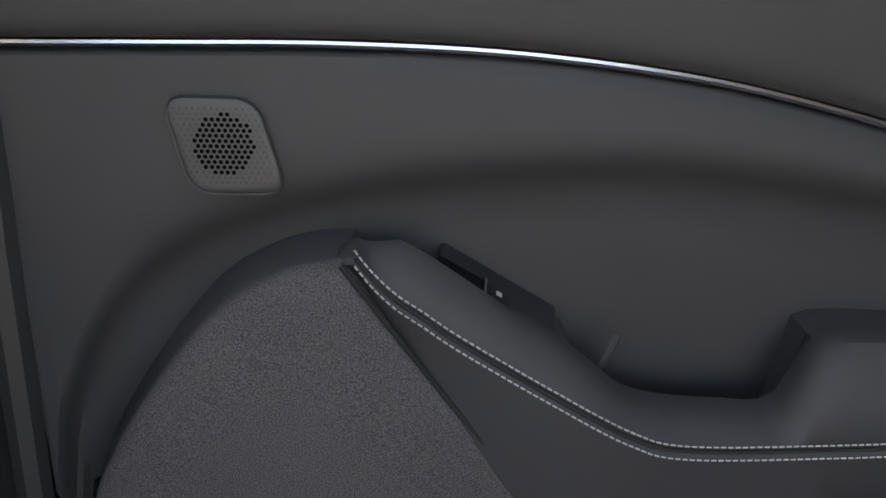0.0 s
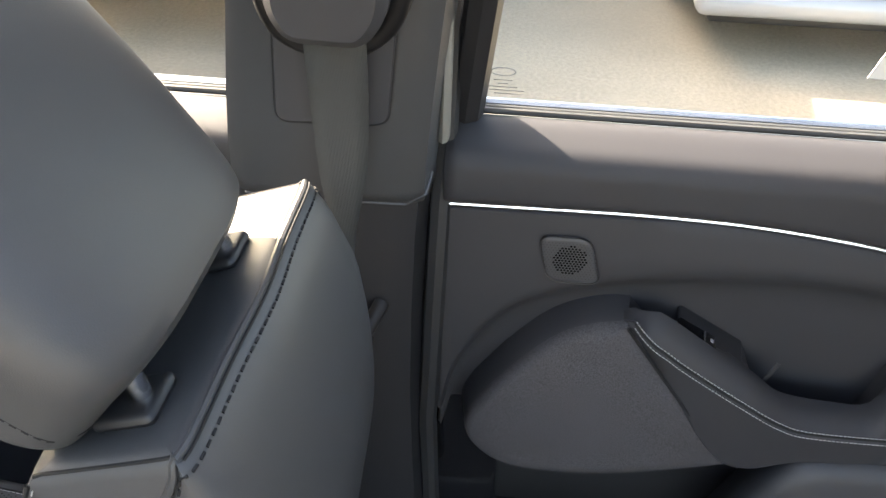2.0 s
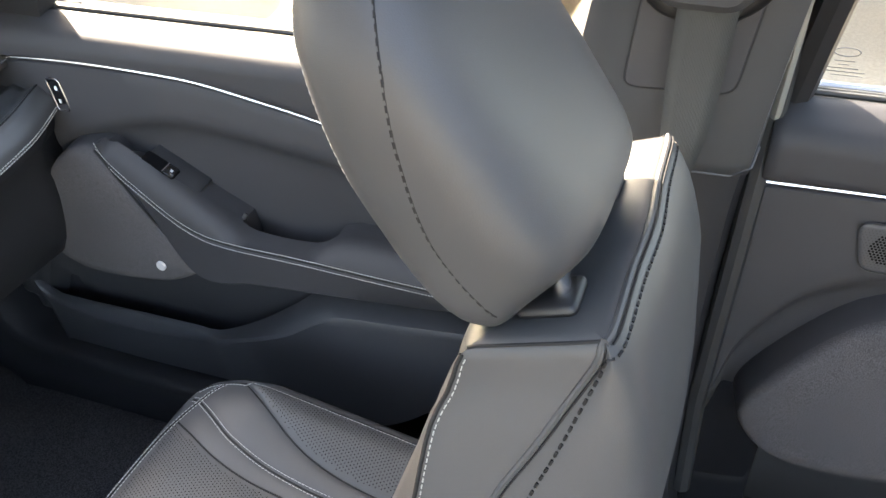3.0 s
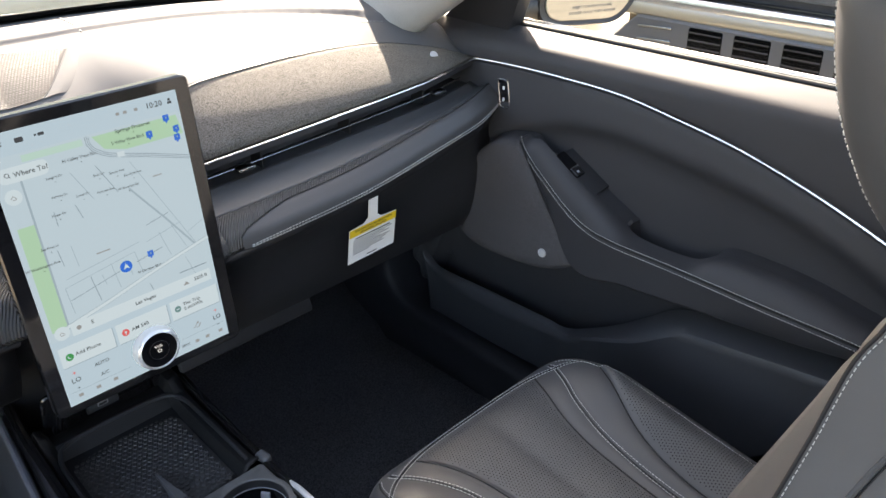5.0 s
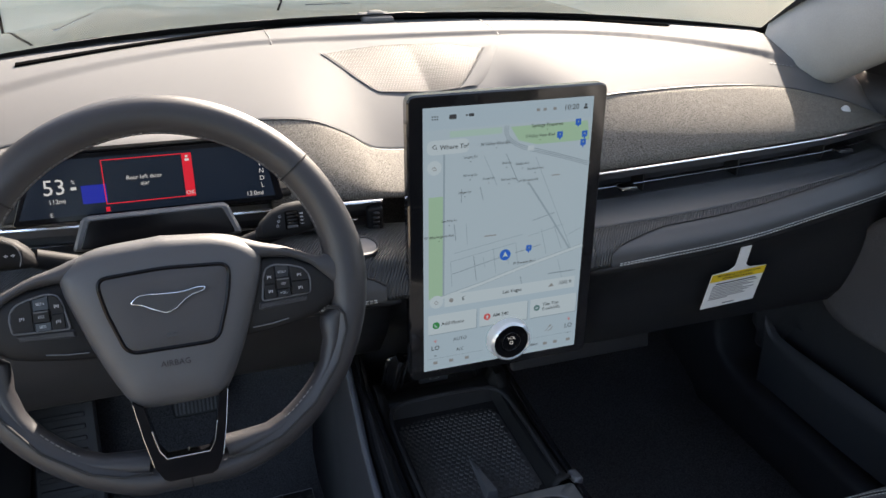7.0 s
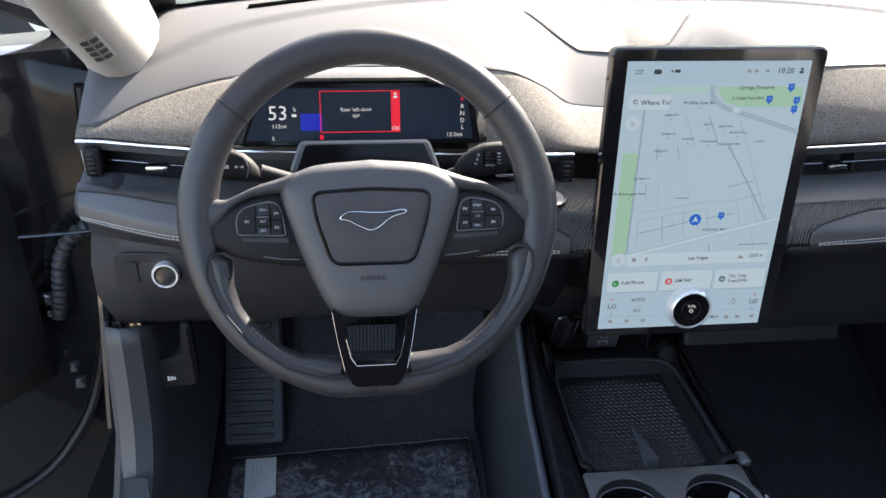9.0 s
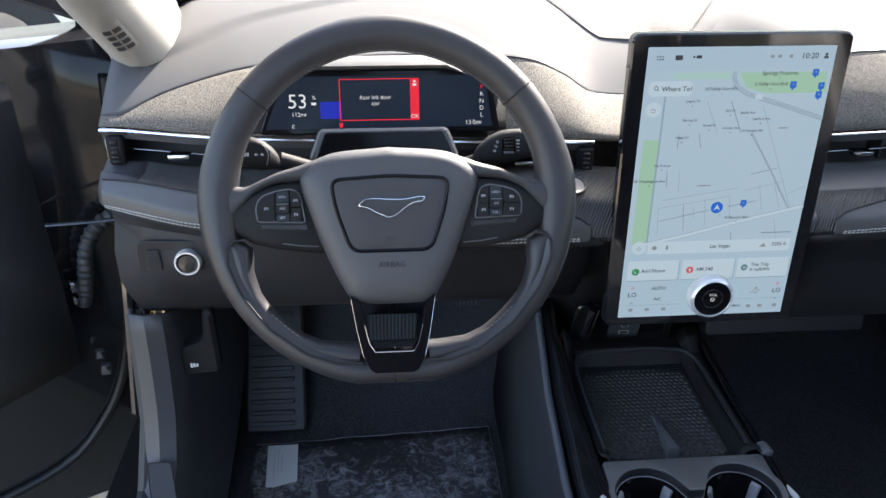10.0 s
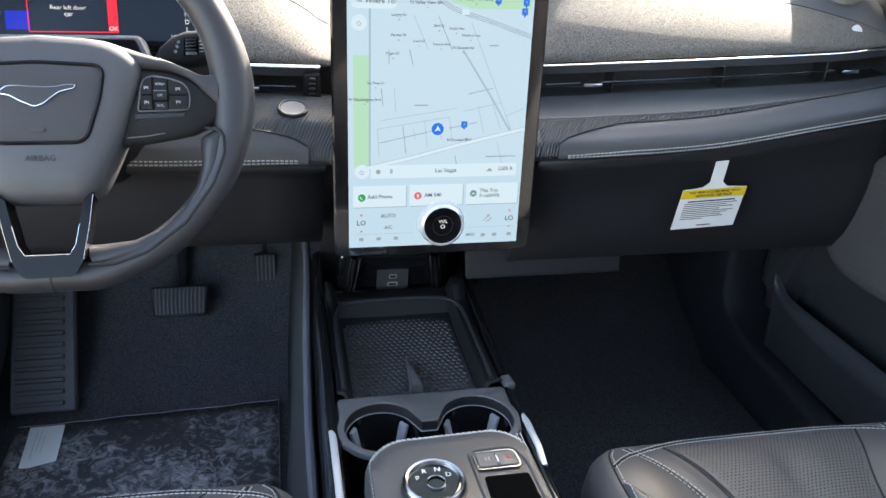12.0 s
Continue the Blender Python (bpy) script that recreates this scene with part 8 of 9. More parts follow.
# ---- seats ----
def seat(cx, bx, name, label, recline):
    s = thing(name, label, "car seat", (cx, -0.5, 0.25), "front seats")
    half = table([(-0.205, 0.10), (-0.212, 0.145), (-0.222, 0.172), (-0.236, 0.194), (-0.26, 0.208), (-0.32, 0.216), (-0.42, 0.216), (-0.60, 0.207), (-0.74, 0.19)])
    crown = table([(-0.205, 0.525), (-0.209, 0.545), (-0.217, 0.561), (-0.228, 0.573), (-0.24, 0.580), (-0.27, 0.584), (-0.30, 0.583), (-0.40, 0.570), (-0.55, 0.553), (-0.74, 0.54)])
    seam_1 = table([(-0.232, 0.125), (-0.27, 0.107), (-0.33, 0.083), (-0.40, 0.071), (-0.55, 0.066), (-0.74, 0.066)])
    seam_2 = table([(-0.246, 0.160), (-0.285, 0.138), (-0.33, 0.114), (-0.40, 0.095), (-0.50, 0.086), (-0.74, 0.084)])
    inlay = table([(-0.29, 0.204), (-0.31, 0.192), (-0.35, 0.168), (-0.42, 0.132), (-0.49, 0.114), (-0.60, 0.106), (-0.74, 0.104)])

    def marks(y):
        w = half(y)
        o = w - 0.020
        return [0.0, min(seam_1(y), o * 0.78), min(seam_2(y), o * 0.90), min(inlay(y), o - 0.001) if y < -0.29 else o - 0.001, o, w]

    def cushion(a, y, lift=0.0):
        m, q = marks(y), abs(a)
        z = crown(y)
        grow = min(1.0, max(0.0, (-0.240 - y) / 0.10))
        z += 0.022 * grow * min(1.0, max(0.0, (q - 0.07) / 0.095)) ** 1.4
        for p0, p1, h in zip(m, m[1:], (0.006, 0.0022, 0.004, 0.0075, 0.0)):
            if p0 <= q <= p1 and p1 - p0 > 0.003:
                z += h * min(grow * 2, 1.0) * max(0.0, math.sin(math.pi * (q - p0) / (p1 - p0))) ** 0.6 * (1.0 if p0 else 0.6)
        if q > m[4]:
            z -= 0.016 * ((q - m[4]) / (m[5] - m[4])) ** 2
        return Vector((cx + a, y, z + lift))

    counts = (9, 4, 6, 7, 5)
    rows = []
    for j in range(46):
        y = -0.205 - 0.535 * (j / 45) ** 1.35
        m = marks(y)
        side = [m[k] + (m[k + 1] - m[k]) * i / counts[k] for k in range(5) for i in range(counts[k])] + [m[5]]
        row = [cushion(a, y) for a in [-a for a in reversed(side[1:])] + side]
        l, r = row[0], row[-1]
        rows.append([l + Vector((0.010, 0.0, -0.17)), l + Vector((-0.003, 0, -0.09)), l + Vector((-0.005, 0, -0.03))] + row + [r + Vector((0.005, 0, -0.03)), r + Vector((0.003, 0, -0.09)), r + Vector((-0.010, 0, -0.17))])
    low = [Vector((p.x, p.y - 0.012, min(p.z, 0.40))) for p in rows[0]]
    mid = [Vector((p.x, p.y + 0.005, 0.45 + (p.z - 0.45) * 0.5)) for p in rows[0]]
    bm = bmesh.new()
    sheet(bm, [low, mid] + rows)
    part("seat_cushion", bm, LEATHER, s, "grey leather seat cushion with stitched panels")
    run = [-0.240 - 0.446 * i / 40 for i in range(41)]
    bm = bmesh.new()
    sheet(bm, [[cushion((marks(y)[1] - 0.004) * (-1 + i / 10), y, 0.0012) for i in range(21)] for y in run[1:]])
    part("cushion_centre", bm, PERFORATED, s, "perforated leather centre panel")
    for sg in (-1, 1):
        bm = bmesh.new()
        sheet(bm, [[cushion(sg * (marks(y)[3] + 0.003 + (marks(y)[4] - marks(y)[3] - 0.007) * i / 8), y, 0.0011) for i in range(9)] for y in [v for v in run if v < -0.305]])
        part("bolster_inlay", bm, PERFORATED, s, "perforated bolster inlay")
    # rows of small punched holes in the centre panel and the bolster inlays
    bm = bmesh.new()
    for j in range(112):
        y = -0.247 - 0.0039 * j
        m = marks(y)
        spans = [(-(m[1] - 0.007), m[1] - 0.007)]
        if y < -0.312:
            spans += [(m[3] + 0.006, m[4] - 0.008), (-(m[4] - 0.008), -(m[3] + 0.006))]
        for lo, hi in spans:
            for i in range(math.ceil(lo / 0.0044), int(hi / 0.0044) + 1):
                a = (i + 0.5 * (j % 2)) * 0.0044
                if lo < a < hi:
                    bm.faces.new([bm.verts.new(cushion(a + 0.0008 * math.cos(q), y + 0.0008 * math.sin(q), 0.0017)) for q in (0.0, 1.257, 2.513, 3.770, 5.027)])
    part("perforation", bm, HOLE, s, "rows of tiny punched holes", smooth=False)
    for k, sg, pale in ((1, -1, False), (1, 1, False), (2, -1, True), (2, 1, True), (3, -1, False), (3, 1, False), (4, -1, True), (4, 1, True)):
        p = [cushion(sg * marks(y)[k], y) for y in run if k != 3 or y < -0.30]
        bm = bmesh.new()
        tube(bm, [q + Vector((0, 0, 0.0004)) for q in p], 0.0012, 6)
        part("cushion_seam", bm, THREAD_DARK, s)
        if pale:
            bm = bmesh.new()
            for off in ((-0.0035, 0.0035) if k == 2 else (-0.0035,)):
                stitches(bm, [cushion(sg * (marks(y)[k] + off), y, 0.0009) for y in run], 0.0052, 0.0034, 0.0006)
            part("stitching", bm, THREAD, s, "pale seat stitching")
    p = [cushion(0.190 * (-1 + i / 15), -0.232 - 0.045 * abs(-1 + i / 15) ** 3.5, 0.0008) for i in range(31)]
    bm = bmesh.new()
    tube(bm, p, 0.0012, 6)
    part("cushion_seam", bm, THREAD_DARK, s)
    bm = bmesh.new()
    stitches(bm, [q + Vector((0, -0.0035, 0.0016)) for q in p], 0.0052, 0.0034, 0.0006)
    stitches(bm, [q + Vector((0, 0.0035, -0.0012)) for q in p], 0.0052, 0.0034, 0.0006)
    part("stitching", bm, THREAD, s, "pale seat stitching")
    bm = bmesh.new()
    box(bm, (0.38, 0.46, 0.12), at(cx, -0.47, 0.36), 0.02, 3)
    box(bm, (0.04, 0.60, 0.04), at(cx - 0.17, -0.47, 0.275), 0.006, 2)
    box(bm, (0.04, 0.60, 0.04), at(cx + 0.17, -0.47, 0.275), 0.006, 2)
    part("seat_base", bm, PLASTIC_DARK, s, "dark seat base and rails")

    # backrest: level sections, tilted about the hinge by recline
    piv = Matrix.Translation((bx, -0.70, 0.55)) @ at(0, 0, 0, recline) @ Matrix.Translation((-bx, 0.70, -0.55))
    bw = table([(0.50, 0.19), (0.62, 0.214), (0.74, 0.208), (0.82, 0.185), (0.90, 0.158), (0.97, 0.141), (1.00, 0.132), (1.03, 0.128)])
    front = table([(0.50, -0.640), (0.62, -0.650), (0.75, -0.664), (0.85, -0.680), (0.90, -0.688), (0.97, -0.697), (1.00, -0.707), (1.03, -0.714)])
    rear = table([(0.50, -0.715), (0.65, -0.712), (0.80, -0.716), (0.90, -0.740), (0.97, -0.772), (1.01, -0.793), (1.03, -0.799)])
    back = table([(0.50, -0.79), (0.62, -0.815), (0.75, -0.838), (0.88, -0.848), (0.95, -0.842), (1.00, -0.822), (1.02, -0.809), (1.03, -0.804)])

    def section(z, inset=0.0):
        zz = min(z, 1.03)
        w, f, r, b = bw(zz), front(zz), rear(zz), back(zz)
        wing = 0.034 * min(1, max(0, (0.95 - zz) / 0.2))
        c = (f + b) / 2
        pts = [(-0.985, f + 0.003), (-0.70, f + 0.007 + wing), (-0.40, f + 0.002), (0, f), (0.40, f + 0.002), (0.70, f + 0.007 + wing), (0.985, f + 0.003), (1.0, f - 0.004), (1.003, (f + r) / 2), (1.0, r + 0.004), (0.990, r - 0.003),
               (1.02, r * 0.45 + b * 0.55), (0.90, r * 0.08 + b * 0.92), (0.45, b), (0, b - 0.003), (-0.45, b), (-0.90, r * 0.08 + b * 0.92), (-1.02, r * 0.45 + b * 0.55), (-0.990, r - 0.003), (-1.0, r + 0.004), (-1.003, (f + r) / 2), (-1.0, f - 0.004)]
        slope = 0.35 * min(1, max(0, (zz - 0.92) / 0.08))
        out = []
        for i in range(len(pts)):
            p, q, t_, u_ = (Vector(pts[(i + k) % len(pts)]) for k in (-1, 0, 1, 2))
            for t in (0.0, 0.34, 0.67):
                v = 0.5 * (2 * q + (t_ - p) * t + (2 * p - 5 * q + 4 * t_ - u_) * t * t + (3 * q - p - 3 * t_ + u_) * t ** 3)
                y = c + (v.y - c) * max(0.0, 1 - inset / ((f - b) / 2))
                out.append(piv @ Vector((bx + v.x * w * (1 - inset / w), y, z + 0.010 + slope * (-0.757 - y))))
        return out

    zs = [0.50 + 0.03 * i for i in range(16)] + [0.965, 0.98, 0.995, 1.008, 1.018]
    secs = [section(z) for z in zs] + [section(1.0245, 0.0012), section(1.0285, 0.0045), section(1.030, 0.010)]
    bm = bmesh.new()
    rings(bm, secs + [section(1.0298, 0.022), section(1.0280, 0.038)])
    part("backrest", bm, LEATHER, s, "grey leather backrest with a narrow flat-topped shoulder")
    rim = section(1.0275, 0.0035)
    crest = [c[56] for c in secs[1:-3]] + [rim[i] for i in range(56, 27, -1)] + [c[28] for c in reversed(secs[1:-3])]
    crest = spl(crest, 220)
    bm = bmesh.new()
    tube(bm, crest, 0.0026, 8)
    part("piping", bm, LEATHER, s, "raised piped edge of the backrest")
    bm = bmesh.new()
    out = lambda c, i, d: c[i] + (c[i] - sum(c, Vector()) / len(c)).normalized() * d
    low_rim = section(1.0185)
    line = [out(c, 53, 0.0006) for c in secs[1:-4]] + [out(low_rim, i, 0.0006) for i in range(53, 30, -1)] + [out(c, 31, 0.0006) for c in reversed(secs[1:-4])]
    stitches(bm, spl(line, 220), 0.0075, 0.0044, 0.0011)
    part("backrest_stitching", bm, THREAD_DARK, s, "dark backrest stitching")
    bm = bmesh.new()
    tube(bm, [p + piv.to_3x3() @ Vector((0, -0.0036, 0)) for p in crest], 0.0010, 5)
    part("backrest_seam", bm, THREAD_DARK, s)
    for ids in (range(55, 66), range(18, 29)):
        bm = bmesh.new()
        tube(bm, [rim[i % 66] for i in ids], 0.0013, 6)
        part("backrest_seam", bm, THREAD_DARK, s)
    for idx, sg in ((65, -1), (19, 1)):
        p = [c[idx] for c in secs[1:-2]]
        bm = bmesh.new()
        tube(bm, p, 0.0016, 6)
        part("backrest_seam", bm, THREAD_DARK, s)
        bm = bmesh.new()
        stitches(bm, [q + piv.to_3x3() @ Vector((sg * 0.0010, -0.0040, 0)) for q in p], 0.0056, 0.0036, 0.0005)
        part("backrest_stitching", bm, THREAD, s, "pale backrest stitching")
    bm = bmesh.new()
    tube(bm, [c[34] for c in secs[8:-3]], 0.0012, 6)
    part("backrest_seam", bm, THREAD_DARK, s)

    # headrest
    hx = bx - 0.020

    def hr(u, y, z):
        return piv @ Vector((hx + u, y, z))
    hw = table([(1.022, 0.062), (1.030, 0.090), (1.045, 0.103), (1.075, 0.108), (1.13, 0.113), (1.20, 0.110), (1.235, 0.095), (1.255, 0.076), (1.263, 0.05)])
    hf = table([(1.022, -0.720), (1.030, -0.702), (1.05, -0.674), (1.08, -0.645), (1.13, -0.620), (1.20, -0.604), (1.235, -0.606), (1.255, -0.618), (1.263, -0.634)])
    hb = table([(1.022, -0.728), (1.030, -0.738), (1.05, -0.754), (1.075, -0.776), (1.092, -0.784), (1.13, -0.760), (1.18, -0.724), (1.22, -0.695), (1.25, -0.668), (1.263, -0.650)])
    sy = table([(1.022, -0.727), (1.040, -0.742), (1.050, -0.733), (1.08, -0.709), (1.106, -0.695), (1.16, -0.681), (1.211, -0.672), (1.263, -0.655)])
    loops, dark, pale = [], [], []
    for j in range(37):
        z = 1.022 + 0.241 * (0.5 - 0.5 * math.cos(math.pi * j / 36))
        w, f, b = hw(z), hf(z), hb(z)
        lp = []
        for i in range(56):
            a = 2 * math.pi * i / 56
            ca, sa = math.cos(a), math.sin(a)
            u = w * math.copysign(abs(ca) ** 0.55, ca)
            y = (f + b) / 2 + (f - b) / 2 * math.copysign(abs(sa) ** (0.75 if sa > 0 else 0.6), sa)
            lp.append((u, y))
        loops.append([hr(u, y, z) for u, y in lp])
        for (u0, y0), (u1, y1) in zip(lp[14:42], lp[15:43]):
            if y0 >= sy(z) > y1:
                t = (y0 - sy(z)) / (y0 - y1)
                dark.append((u0 + (u1 - u0) * t, sy(z), z))
                break
        u0, y0 = lp[20]
        pale.append((u0, y0, z))
    bm = bmesh.new()
    rings(bm, loops)
    part("headrest", bm, LEATHER, s, "smooth grey leather headrest")
    for sg in (1, -1):
        bm, bm2, bm3 = bmesh.new(), bmesh.new(), bmesh.new()
        dp = spl([hr(sg * (u + 0.0006), y, z) for u, y, z in dark[2:]], 90)
        tube(bm, dp, 0.0007, 6)
        stitches(bm2, [p + Vector((sg * 0.0002, 0.0006, 0)) for p in dp], 0.0066, 0.0040, 0.0013)
        stitches(bm3, [hr(sg * (u - 0.0008), y, z) for u, y, z in pale[3:]], 0.0056, 0.0034, 0.0006)
        part("headrest_seam", bm, THREAD_DARK, s)
        part("headrest_stitching", bm2, THREAD_DARK, s, "dark headrest stitches")
        part("headrest_stitching", bm3, THREAD, s, "pale headrest stitches")
    for sg in (-1, 1):
        bm = bmesh.new()
        tube(bm, [hr(sg * 0.066, -0.768, 1.02), hr(sg * 0.066, -0.757, 1.10)], 0.0062, 12)
        part("headrest_post", bm, CHROME, s, "bright headrest post")
        bm = bmesh.new()
        box(bm, (0.036, 0.040, 0.010), Matrix.Translation(hr(sg * 0.066, -0.758, 1.043)) @ piv.to_3x3().to_4x4() @ at(0, 0, 0, -19), 0.005, 3)
        part("post_collar", bm, PLASTIC_DARK, s, "black post collar")
    return s


seat(0.332, 0.400, "bucket_seat", "grey leather front passenger seat with stitched bolsters and headrest", 0)
seat(-0.385, -0.385, "bucket_seat", "grey leather driver's seat, its backrest let far down", 40)

# ---- open driver's door ----
od = thing("driver_door", "open driver's door, its black painted edge and inner trim in shade", "car door", (-0.80, 0.45, 0.5))
HM = Matrix.Translation((-0.80, 0.46, 0.0)) @ at(0, 0, 0, 0, 0, -62)         # local -y runs along the door from its hinge
HP2 = lambda x, y, z: HM @ Vector((x, y, z))
bm = bmesh.new()
sheet(bm, [[HP2(x, y, z) for x, z in ((-0.03, 0.14), (-0.075, 0.55), (-0.085, 0.80), (-0.04, 0.98), (-0.01, 0.99), (0.05, 0.975), (0.055, 0.80), (0.06, 0.55), (0.05, 0.14), (-0.03, 0.14))] for y in (0.0, -0.35, -0.7, -1.05)])
part("skin", bm, PAINT, od, "glossy black door skin")
bm = bmesh.new()
rings(bm, [[HP2(x, y, z) for x, z in ((-0.03, 0.14), (-0.075, 0.55), (-0.085, 0.80), (-0.04, 0.98), (0.05, 0.975), (0.055, 0.80), (0.06, 0.55), (0.05, 0.14))] for y in (-0.001, 0.012)])
part("hinge_face", bm, PAINT, od, "black painted hinge face")
bm = bmesh.new()
tube(bm, [HP2(-0.02, 0.0, 0.99), HP2(0.0, -0.12, 1.05), HP2(0.03, -0.35, 1.20), HP2(0.06, -0.65, 1.38)], 0.02, 8)
part("window_frame", bm, PLASTIC_DARK, od, "black upper door frame")
# hinge pillar of the body with strap, hinges and cable boot
bm = bmesh.new()
sheet(bm, [[(x, y, z) for x, y in ((-0.738, 0.17), (-0.746, 0.20), (-0.757, 0.27), (-0.768, 0.40), (-0.80, 0.46), (-0.86, 0.50))] for z in (0.14, 0.3, 0.5, 0.7, 0.86, 0.93)])
jamb = tagged(thick(part("trim_hinge_pillar", bm, PAINT), 0.01), "black painted door jamb", "trim", kind="structure")
for z in (0.50, 0.80):
    bm = bmesh.new()
    box(bm, (0.05, 0.06, 0.035), at(-0.785, 0.415, z, 0, 0, 25), 0.006, 2)
    tube(bm, [(-0.80, 0.43, z - 0.035), (-0.80, 0.43, z + 0.035)], 0.009, 10)
    part("hinge", bm, JAMB, jamb, "black door hinge")
bm = bmesh.new()
tube(bm, spl([(-0.775, 0.31, 0.726), (-0.821, 0.30, 0.726), (-0.86, 0.298, 0.724), (-0.897, 0.30, 0.721)], 20), 0.0045, 8, flat=0.5)
part("check_strap", bm, PAINT, jamb, "black metal door check strap")
bm = bmesh.new()
pth = spl([(-0.790, 0.375, 0.715), (-0.835, 0.345, 0.70), (-0.858, 0.33, 0.665), (-0.872, 0.328, 0.60), (-0.885, 0.335, 0.56)], 60)
tube(bm, pth, lambda s: 0.0120 + 0.0018 * math.sin(s * 110), 12)
part("cable_boot", bm, RUBBER, jamb, "ribbed rubber cable boot")
for x, y, z, s in ((-0.889, 0.322, 0.600, 0.014), (-0.891, 0.322, 0.575, 0.010), (-0.877, 0.33, 0.462, 0.012), (-0.873, 0.33, 0.430, 0.016)):
    bm = bmesh.new()
    box(bm, (s, 0.012, s * 1.3), at(x, y, z, 10, 12, 20), 0.002, 2)
    part("connector", bm, CHROME_DARK, jamb, "small metal fitting")
bm = bmesh.new()
tube(bm, [(-0.722, 0.118, 0.78), (-0.730, 0.116, 0.70), (-0.739, 0.108, 0.60), (-0.742, 0.09, 0.53)], 0.008, 8)
part("edge_strip", bm, PAINT, jamb, "glossy painted edge")
for z in (0.46, 0.52, 0.70):
    bm = bmesh.new()
    lathe(bm, [(0.008, 0), (0.008, 0.005), (0.003, 0.006)], Matrix.Translation((-0.758, 0.27 + 0.3 * (z - 0.5), z)) @ at(0, 0, 0, 0, -90), 6)
    part("bolt", bm, CHROME_DARK, jamb)
# inner trim of the open door, with its seal
bm = bmesh.new()
rows = []
for y, zl in ((-0.16, 0.44), (-0.30, 0.40), (-0.55, 0.38), (-0.95, 0.38)):
    rows.append([HP2(x, y, z) for x, z in ((0.052, 0.93), (0.075, 0.91), (0.080, 0.80), (0.082, 0.70), (0.100, 0.66), (0.110, 0.62), (0.104, 0.56), (0.090, zl + 0.06), (0.060, zl))])
sheet(bm, rows)
thick(part("inner_trim", bm, PLASTIC_DARK, od, "dark grey inner door trim"), 0.004)
bm = bmesh.new()
tube(bm, spl([HP2(0.062, -0.03, 0.92), HP2(0.066, -0.05, 0.70), HP2(0.066, -0.07, 0.50), HP2(0.062, -0.14, 0.32), HP2(0.058, -0.30, 0.22), HP2(0.056, -0.8, 0.19)], 40), 0.008, 8)
part("door_seal", bm, JAMB, od, "black rubber door seal")


# ---- parked vehicles ----
CHAMPAGNE = surface("tan_paint", (0.27, 0.235, 0.18), 0.25, coat=1.0, bump=0, mottle=0.03)
PALE_PAINT = surface("pale_silver_paint", (0.80, 0.73, 0.58), 0.35, coat=0.3, bump=0, mottle=0.02)
GREY_PAINT = surface("grey_paint", (0.30, 0.30, 0.31), 0.3, coat=1.0, bump=0, mottle=0.03)
TYRE = surface("tyre", (0.022, 0.022, 0.022), 0.8, bump=0.2)
LENS = surface("headlamp_lens", (0.65, 0.67, 0.70), 0.08, bump=0, coat=1.0, rough_var=0.03)
DARK_GLASS = surface("dark_glass", (0.02, 0.022, 0.024), 0.06, bump=0, coat=1.0, rough_var=0.02)


